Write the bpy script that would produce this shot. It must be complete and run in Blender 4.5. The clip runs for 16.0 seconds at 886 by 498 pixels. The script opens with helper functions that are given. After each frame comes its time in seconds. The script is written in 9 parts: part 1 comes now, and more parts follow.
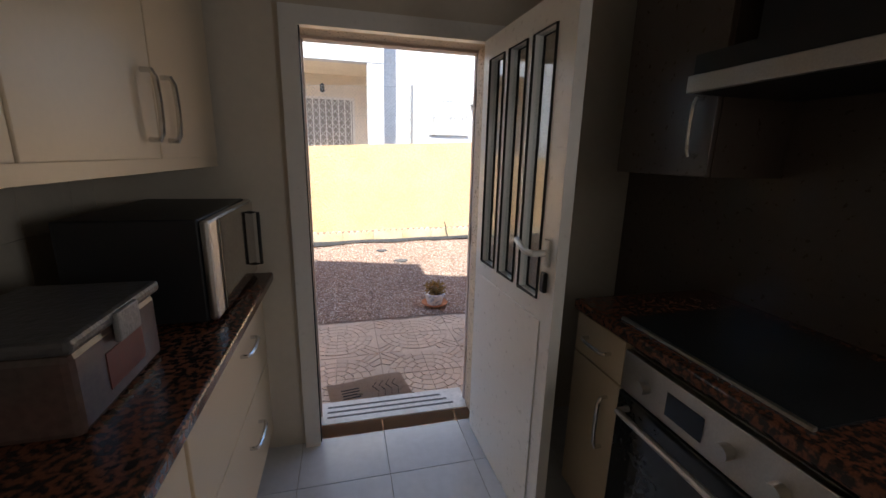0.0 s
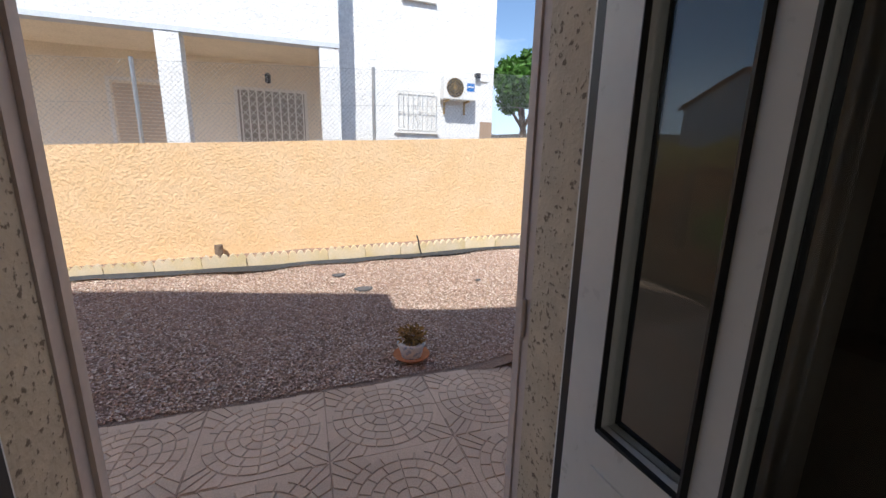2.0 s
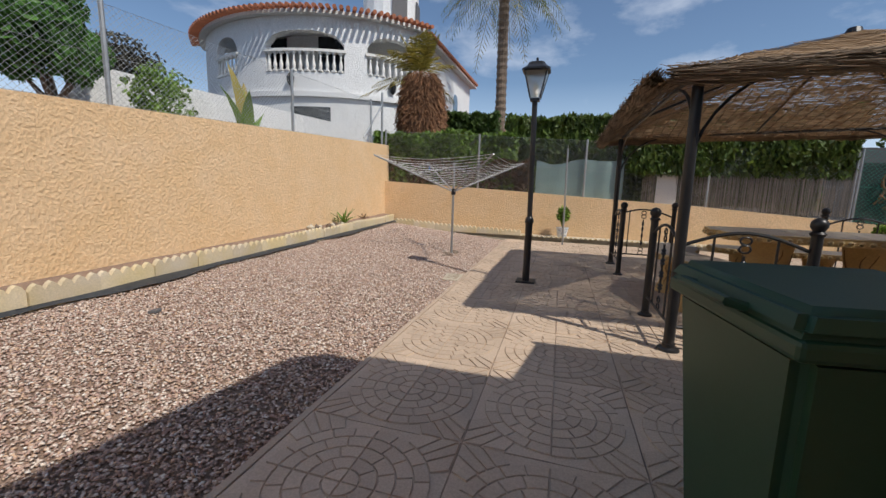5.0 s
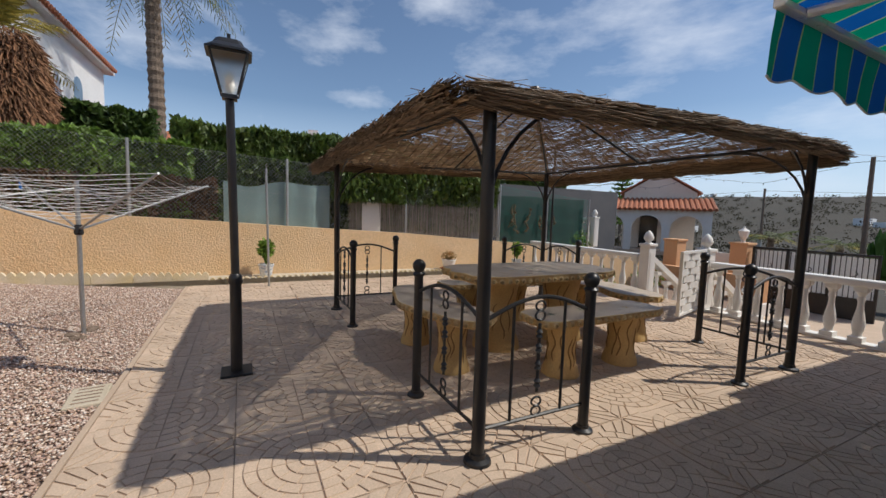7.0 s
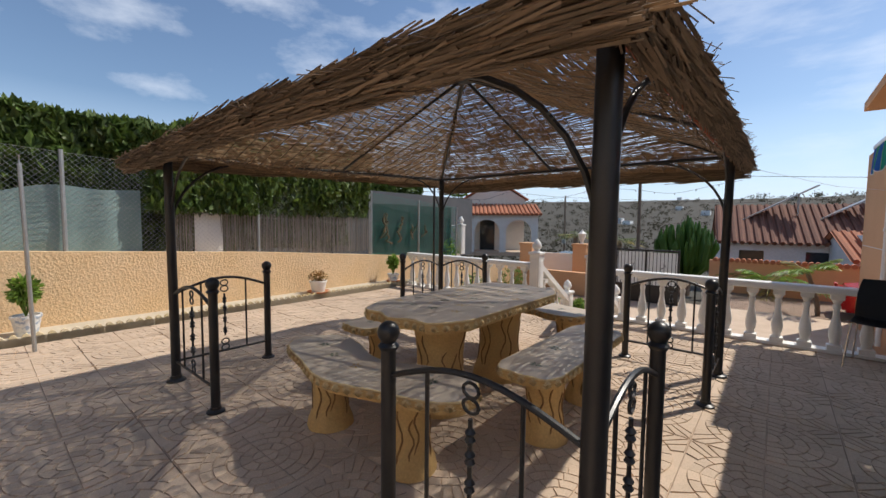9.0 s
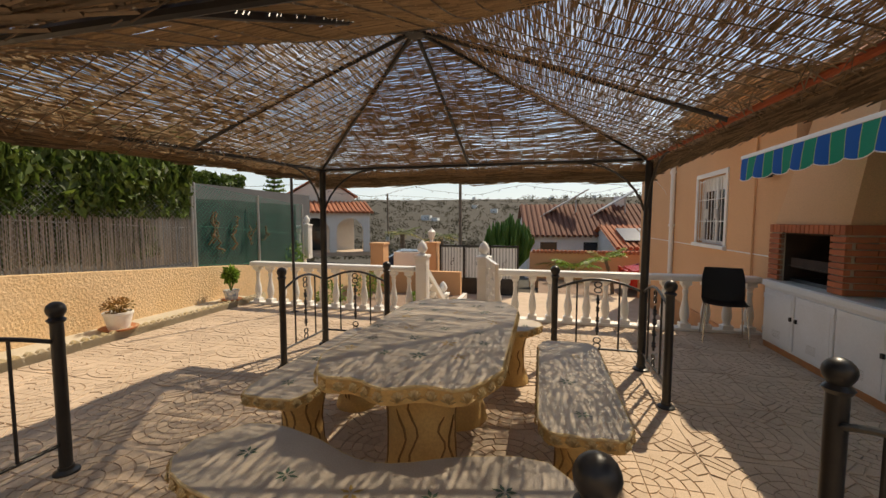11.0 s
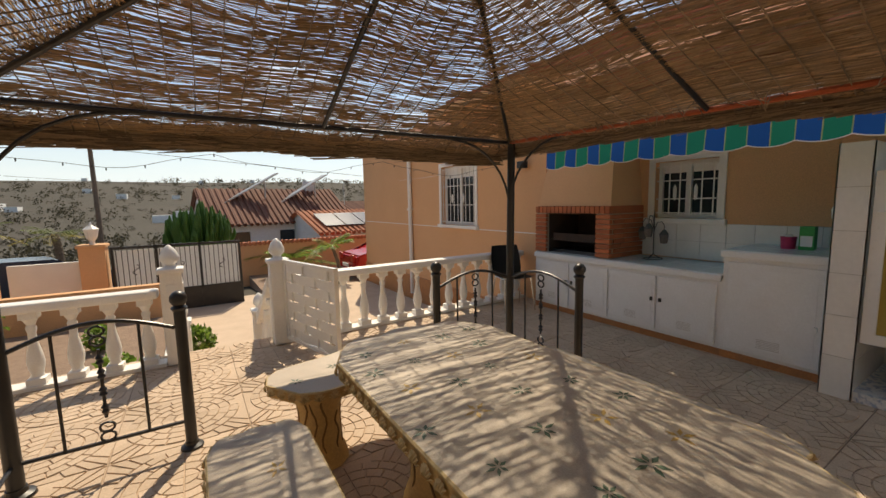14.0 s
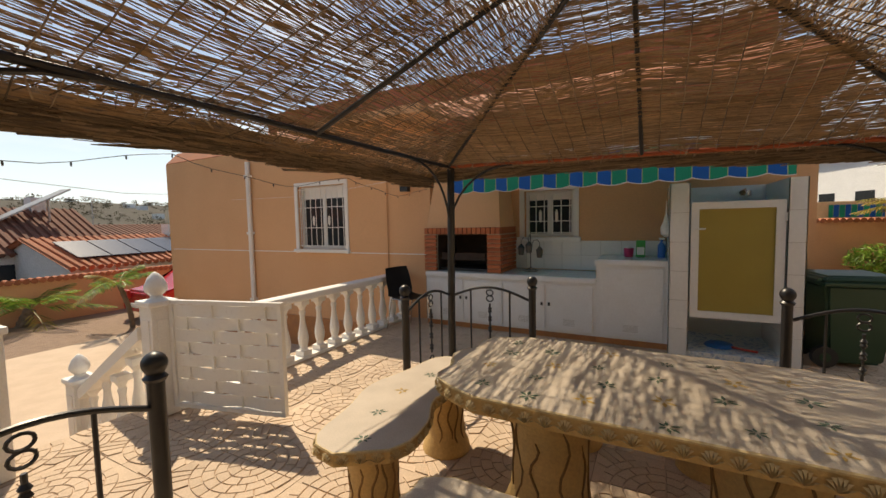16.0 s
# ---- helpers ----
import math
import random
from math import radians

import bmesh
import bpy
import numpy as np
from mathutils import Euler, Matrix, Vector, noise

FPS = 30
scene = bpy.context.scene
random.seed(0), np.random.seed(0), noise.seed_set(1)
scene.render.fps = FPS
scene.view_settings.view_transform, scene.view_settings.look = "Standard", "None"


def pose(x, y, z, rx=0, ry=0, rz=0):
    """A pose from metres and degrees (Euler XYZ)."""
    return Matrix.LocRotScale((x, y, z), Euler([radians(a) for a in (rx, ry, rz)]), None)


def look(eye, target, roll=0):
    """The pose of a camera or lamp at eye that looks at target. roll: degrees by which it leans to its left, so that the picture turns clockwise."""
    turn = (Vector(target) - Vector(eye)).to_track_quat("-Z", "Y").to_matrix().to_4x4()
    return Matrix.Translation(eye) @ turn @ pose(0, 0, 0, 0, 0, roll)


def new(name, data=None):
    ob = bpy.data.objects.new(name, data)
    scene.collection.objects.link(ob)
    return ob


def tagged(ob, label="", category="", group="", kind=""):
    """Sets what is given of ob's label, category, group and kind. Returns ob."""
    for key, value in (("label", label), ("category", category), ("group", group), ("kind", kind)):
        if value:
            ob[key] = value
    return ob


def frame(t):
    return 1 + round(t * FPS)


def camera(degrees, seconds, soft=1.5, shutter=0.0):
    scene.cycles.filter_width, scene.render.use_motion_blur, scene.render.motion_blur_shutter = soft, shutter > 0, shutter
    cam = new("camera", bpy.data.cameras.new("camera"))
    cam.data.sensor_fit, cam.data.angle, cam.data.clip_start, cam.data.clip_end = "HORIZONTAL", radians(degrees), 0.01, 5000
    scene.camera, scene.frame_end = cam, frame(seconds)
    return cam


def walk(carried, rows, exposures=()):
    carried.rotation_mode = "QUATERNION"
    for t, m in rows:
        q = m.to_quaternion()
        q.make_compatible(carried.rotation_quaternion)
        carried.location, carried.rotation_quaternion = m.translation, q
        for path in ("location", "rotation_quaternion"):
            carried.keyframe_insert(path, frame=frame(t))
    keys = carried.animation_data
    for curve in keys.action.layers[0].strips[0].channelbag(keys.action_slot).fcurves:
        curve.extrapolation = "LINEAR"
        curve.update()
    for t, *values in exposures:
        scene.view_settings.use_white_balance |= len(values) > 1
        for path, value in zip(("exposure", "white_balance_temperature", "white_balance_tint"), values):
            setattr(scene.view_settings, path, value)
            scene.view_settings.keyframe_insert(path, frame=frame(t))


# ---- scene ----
cam = camera(96.3, 16.0)
PATH = [
    (0, (0.130, -0.552, 1.462), (0.606, 1.336, 1.002), 1.3),
    (0.5, (0.191, -0.238, 1.449), (0.515, 1.680, 0.986), 1.0),
    (1, (0.270, 0.163, 1.405), (0.581, 2.085, 0.948), 1.5),
    (1.5, (0.326, 0.444, 1.392), (0.731, 2.351, 0.946), 1.2),
    (2, (0.336, 0.729, 1.389), (0.981, 2.571, 0.952), 1.2),
    (2.5, (0.437, 1.129, 1.311), (1.305, 2.876, 0.872), 0.8),
    (3, (0.514, 1.417, 1.319), (1.616, 3.022, 0.856), 0.3),
    (3.5, (0.600, 1.655, 1.333), (1.916, 3.087, 0.866), -0.2),
    (3.7, (0.629, 1.719, 1.316), (2.055, 3.048, 0.870), -0.4),
    (5.8, (1.762, 2.578, 1.016), (3.746, 2.576, 0.769), 2.0),
    (6, (1.930, 2.598, 1.043), (3.909, 2.441, 0.801), 1.6),
    (6.5, (2.284, 2.604, 1.101), (4.186, 2.026, 0.889), 1.7),
    (7, (2.521, 2.593, 1.285), (4.300, 1.694, 1.109), 1.8),
    (7.5, (2.805, 2.634, 1.326), (4.466, 1.533, 1.159), 1.6),
    (8, (3.107, 2.650, 1.324), (4.599, 1.327, 1.168), 1.2),
    (8.2, (3.244, 2.630, 1.328), (4.693, 1.259, 1.180), 1.0),
    (10.3, (4.737, 2.498, 1.423), (5.622, 0.710, 1.282), 0.4),
    (10.5, (4.853, 2.445, 1.419), (5.645, 0.614, 1.276), 0.3),
    (11, (5.131, 2.279, 1.408), (5.610, 0.343, 1.268), 0.0),
    (11.5, (5.374, 2.096, 1.425), (5.559, 0.110, 1.286), -0.1),
    (12, (5.675, 1.923, 1.427), (5.615, -0.069, 1.271), -0.3),
    (12.5, (5.935, 1.736, 1.434), (5.613, -0.228, 1.244), -0.4),
    (13, (6.189, 1.498, 1.441), (5.583, -0.396, 1.227), -0.8),
    (13.5, (6.434, 1.276, 1.447), (5.609, -0.532, 1.225), -1.0),
    (14, (6.656, 1.011, 1.448), (5.597, -0.671, 1.218), -1.2),
    (14.5, (6.851, 0.723, 1.454), (5.595, -0.812, 1.205), -0.8),
    (15, (7.098, 0.449, 1.449), (5.658, -0.918, 1.205), -0.8),
    (15.5, (7.308, 0.187, 1.440), (5.698, -0.982, 1.237), -0.9),
    (16, (7.567, -0.032, 1.449), (5.805, -0.970, 1.317), -1.2),
]
walk(cam, [(t, look(eye, target, roll)) for t, eye, target, roll in PATH], [(0.0, 1.25, 6200, 10), (1.0, 1.05, 6200, 10), (1.6, 0.82, 6150, 10), (2.1, 0.45, 6100, 10), (2.6, 0.16, 6200, 10), (3.1, -0.06, 6300, 10), (6.2, -0.24, 6350, 10), (8.2, -0.05, 6400, 10), (10.3, 0.08, 7300, 10), (11.2, 0.07, 8300, 10), (14.0, 0.16, 8100, 10), (16.0, 0.23, 8300, 10)])

# ---- world, sun ----
SUN_WAY = Vector((-0.36, -0.70, 1.0)).normalized()
world = bpy.data.worlds.new("sky")
scene.world = world
world.use_nodes = True
wn, wl = world.node_tree.nodes, world.node_tree.links
wn.clear()
sky = wn.new("ShaderNodeTexSky")
sky.sky_type = "NISHITA"
sky.sun_disc = False
sky.sun_elevation = math.asin(SUN_WAY.z)
sky.sun_rotation = math.atan2(SUN_WAY.x, SUN_WAY.y)
sky.air_density, sky.dust_density, sky.ozone_density = 1.0, 0.4, 2.6
coord = wn.new("ShaderNodeTexCoord")
stretch = wn.new("ShaderNodeMapping")
stretch.inputs["Scale"].default_value = (1.6, 2.6, 6.0)
stretch.inputs["Rotation"].default_value = (0.25, 0.1, 0.5)
cloud = wn.new("ShaderNodeTexNoise")
cloud.inputs["Scale"].default_value, cloud.inputs["Detail"].default_value = 1.5, 9
cloud.inputs["Roughness"].default_value = 0.58
ramp = wn.new("ShaderNodeValToRGB")
ramp.color_ramp.elements[0].position, ramp.color_ramp.elements[1].position = 0.50, 0.82
ramp.color_ramp.elements[1].color = (0.75, 0.75, 0.75, 1)
mixc = wn.new("ShaderNodeMix")
mixc.data_type = "RGBA"
mixc.inputs[7].default_value = (8.5, 8.9, 9.6, 1)
bg = wn.new("ShaderNodeBackground")
bg.inputs["Strength"].default_value = 0.122
wout = wn.new("ShaderNodeOutputWorld")
wl.new(coord.outputs["Generated"], stretch.inputs["Vector"])
wl.new(stretch.outputs["Vector"], cloud.inputs["Vector"])
wl.new(cloud.outputs["Fac"], ramp.inputs["Fac"])
wl.new(ramp.outputs["Color"], mixc.inputs[0])
wl.new(sky.outputs["Color"], mixc.inputs[6])
haze = wn.new("ShaderNodeMix")
haze.data_type = "RGBA"
haze.inputs[7].default_value = (5.6, 6.9, 8.8, 1)
up = wn.new("ShaderNodeSeparateXYZ")
low = wn.new("ShaderNodeMapRange")
low.inputs["From Min"].default_value, low.inputs["From Max"].default_value = 0.0, 0.24
low.inputs["To Min"].default_value, low.inputs["To Max"].default_value = 0.85, 0.0
wl.new(coord.outputs["Generated"], up.inputs[0])
wl.new(up.outputs["Z"], low.inputs["Value"])
wl.new(low.outputs[0], haze.inputs[0])
wl.new(mixc.outputs[2], haze.inputs[6])
wl.new(haze.outputs[2], bg.inputs["Color"])
wl.new(bg.outputs["Background"], wout.inputs["Surface"])
sun_data = bpy.data.lights.new("sun", "SUN")
sun_data.energy, sun_data.angle, sun_data.color = 4.2, radians(0.55), (1.0, 0.94, 0.84)
sun = new("sun", sun_data)
sun.matrix_world = look(SUN_WAY * 60, (0, 0, 0))

# ---- materials ----


def mat(name, c, c2=None, rough=0.7, metal=0.0, scale=6.0, fine=60.0, bump=0.15, fine_bump=0.15, stain=0.5, vary=0.0, island=0.0, spec=0.5, transmission=0.0, alpha=1.0, stretch3=None, dist=0.02, contrast=(0.35, 0.68), grain=0.14):
    """A surface with variation at two scales: patches of c2 in c, and fine grain in tone and relief."""
    m = bpy.data.materials.new(name)
    m.use_nodes = True
    n, l = m.node_tree.nodes, m.node_tree.links
    b = n["Principled BSDF"]
    c2 = c2 or tuple(x * 0.8 for x in c)
    tc = n.new("ShaderNodeTexCoord")
    vec = tc.outputs["Object"]
    info = n.new("ShaderNodeObjectInfo")
    add = n.new("ShaderNodeVectorMath")
    add.operation = "MULTIPLY_ADD"
    comb = n.new("ShaderNodeCombineXYZ")
    for k in range(3):
        l.new(info.outputs["Random"], comb.inputs[k])
    l.new(comb.outputs[0], add.inputs[0])
    add.inputs[1].default_value = (37.0, 19.0, 53.0)
    l.new(vec, add.inputs[2])
    vec = add.outputs[0]
    if stretch3:
        mp = n.new("ShaderNodeMapping")
        mp.inputs["Scale"].default_value = stretch3
        l.new(vec, mp.inputs["Vector"])
        vec = mp.outputs["Vector"]
    big, small = n.new("ShaderNodeTexNoise"), n.new("ShaderNodeTexNoise")
    big.inputs["Scale"].default_value, big.inputs["Detail"].default_value = scale, 6
    small.inputs["Scale"].default_value, small.inputs["Detail"].default_value = fine, 5
    for x in (big, small):
        l.new(vec, x.inputs["Vector"])
    r = n.new("ShaderNodeMapRange")
    r.inputs["From Min"].default_value, r.inputs["From Max"].default_value = contrast
    r.inputs["To Max"].default_value = stain
    l.new(big.outputs["Fac"], r.inputs["Value"])
    mx = n.new("ShaderNodeMix")
    mx.data_type = "RGBA"
    mx.inputs[6].default_value, mx.inputs[7].default_value = (*c, 1), (*c2, 1)
    l.new(r.outputs[0], mx.inputs[0])
    hsv = n.new("ShaderNodeHueSaturation")
    l.new(mx.outputs[2], hsv.inputs["Color"])
    tone = n.new("ShaderNodeMapRange")
    tone.inputs["From Min"].default_value, tone.inputs["From Max"].default_value = 0.25, 0.75
    tone.inputs["To Min"].default_value, tone.inputs["To Max"].default_value = 1 - grain, 1 + grain
    l.new(small.outputs["Fac"], tone.inputs["Value"])
    val = tone.outputs[0]
    for amount, source in ((vary, info.outputs["Random"]), (island, None)):
        if amount:
            if source is None:
                source = n.new("ShaderNodeNewGeometry").outputs["Random Per Island"]
            vr = n.new("ShaderNodeMapRange")
            vr.inputs["To Min"].default_value, vr.inputs["To Max"].default_value = 1 - amount, 1 + amount
            l.new(source, vr.inputs["Value"])
            mul = n.new("ShaderNodeMath")
            mul.operation = "MULTIPLY"
            l.new(val, mul.inputs[0])
            l.new(vr.outputs[0], mul.inputs[1])
            val = mul.outputs[0]
    l.new(val, hsv.inputs["Value"])
    l.new(hsv.outputs["Color"], b.inputs["Base Color"])
    rr = n.new("ShaderNodeMapRange")
    rr.inputs["To Min"].default_value, rr.inputs["To Max"].default_value = max(0.02, rough - 0.08), min(1, rough + 0.08)
    l.new(small.outputs["Fac"], rr.inputs["Value"])
    l.new(rr.outputs[0], b.inputs["Roughness"])
    b.inputs["Metallic"].default_value = metal
    b.inputs["Specular IOR Level"].default_value = spec
    b.inputs["Transmission Weight"].default_value = transmission
    b.inputs["Alpha"].default_value = alpha
    if bump or fine_bump:
        ad = n.new("ShaderNodeMath")
        ad.operation = "MULTIPLY_ADD"
        l.new(small.outputs["Fac"], ad.inputs[0])
        ad.inputs[1].default_value = fine_bump
        sc = n.new("ShaderNodeMath")
        sc.operation = "MULTIPLY"
        l.new(big.outputs["Fac"], sc.inputs[0])
        sc.inputs[1].default_value = bump
        l.new(sc.outputs[0], ad.inputs[2])
        bp = n.new("ShaderNodeBump")
        bp.inputs["Strength"].default_value, bp.inputs["Distance"].default_value = 1.0, dist
        l.new(ad.outputs[0], bp.inputs["Height"])
        l.new(bp.outputs[0], b.inputs["Normal"])
    return m


def glass(name, tint=(0.92, 0.96, 0.95), rough=0.0):
    m = bpy.data.materials.new(name)
    m.use_nodes = True
    b = m.node_tree.nodes["Principled BSDF"]
    b.inputs["Base Color"].default_value = (*tint, 1)
    b.inputs["Roughness"].default_value = rough
    b.inputs["Transmission Weight"].default_value = 1.0
    b.inputs["IOR"].default_value = 1.45
    return m


def pebbles_mat():
    m = mat("pebbles", (0.41, 0.285, 0.205), (0.54, 0.45, 0.36), rough=0.95, scale=30, fine=250, island=0.12, dist=0.002)
    n, l = m.node_tree.nodes, m.node_tree.links
    g = n.new("ShaderNodeNewGeometry")
    rp = n.new("ShaderNodeValToRGB")
    rp.color_ramp.interpolation = "CONSTANT"
    cols = [(0.0, (0.55, 0.385, 0.305)), (0.22, (0.66, 0.52, 0.43)), (0.42, (0.50, 0.36, 0.29)), (0.55, (0.72, 0.61, 0.52)), (0.72, (0.43, 0.29, 0.235)), (0.84, (0.55, 0.385, 0.27)), (0.96, (0.78, 0.71, 0.63))]
    while len(rp.color_ramp.elements) < len(cols):
        rp.color_ramp.elements.new(0.5)
    for e, (p, c) in zip(rp.color_ramp.elements, cols):
        e.position, e.color = p, (*c, 1)
    l.new(g.outputs["Random Per Island"], rp.inputs["Fac"])
    hs = next(x for x in n if x.bl_idname == "ShaderNodeHueSaturation")
    l.new(rp.outputs["Color"], hs.inputs["Color"])
    return m


def stripes_mat():
    """Awning cloth: blue and green stripes along the valance with thin pale lines between them."""
    m = mat("awning_cloth", (0.0, 0.12, 0.5), rough=0.85, fine=500, fine_bump=0.1, dist=0.001)
    n, l = m.node_tree.nodes, m.node_tree.links
    tc = n.new("ShaderNodeTexCoord")
    sep = n.new("ShaderNodeSeparateXYZ")
    l.new(tc.outputs["Object"], sep.inputs[0])
    mul = n.new("ShaderNodeMath")
    mul.operation = "MULTIPLY"
    mul.inputs[1].default_value = 1 / 0.27
    l.new(sep.outputs["Y"], mul.inputs[0])
    fr = n.new("ShaderNodeMath")
    fr.operation = "FRACT"
    l.new(mul.outputs[0], fr.inputs[0])
    rp = n.new("ShaderNodeValToRGB")
    rp.color_ramp.interpolation = "CONSTANT"
    cols = [(0.0, (0.005, 0.13, 0.50)), (0.47, (0.45, 0.55, 0.25)), (0.5, (0.0, 0.33, 0.20)), (0.97, (0.45, 0.55, 0.25))]
    while len(rp.color_ramp.elements) < 4:
        rp.color_ramp.elements.new(0.5)
    for e, (p, c) in zip(rp.color_ramp.elements, cols):
        e.position, e.color = p, (*c, 1)
    l.new(fr.outputs[0], rp.inputs["Fac"])
    hs = next(x for x in n if x.bl_idname == "ShaderNodeHueSaturation")
    l.new(rp.outputs["Color"], hs.inputs["Color"])
    b = n["Principled BSDF"]
    tr = n.new("ShaderNodeBsdfTranslucent")
    l.new(hs.outputs["Color"], tr.inputs["Color"])
    ms = n.new("ShaderNodeMixShader")
    ms.inputs[0].default_value = 0.32
    out = next(x for x in n if x.bl_idname == "ShaderNodeOutputMaterial")
    l.new(b.outputs[0], ms.inputs[1])
    l.new(tr.outputs[0], ms.inputs[2])
    l.new(ms.outputs[0], out.inputs["Surface"])
    return m


def leafy(name, c, c2, island=0.5):
    m = mat(name, c, c2, rough=0.55, scale=3, fine=40, bump=0, fine_bump=0, island=island)
    n, l = m.node_tree.nodes, m.node_tree.links
    b = n["Principled BSDF"]
    hs = next(x for x in n if x.bl_idname == "ShaderNodeHueSaturation")
    tr = n.new("ShaderNodeBsdfTranslucent")
    l.new(hs.outputs["Color"], tr.inputs["Color"])
    ms = n.new("ShaderNodeMixShader")
    ms.inputs[0].default_value = 0.35
    out = next(x for x in n if x.bl_idname == "ShaderNodeOutputMaterial")
    l.new(b.outputs[0], ms.inputs[1])
    l.new(tr.outputs[0], ms.inputs[2])
    l.new(ms.outputs[0], out.inputs["Surface"])
    return m


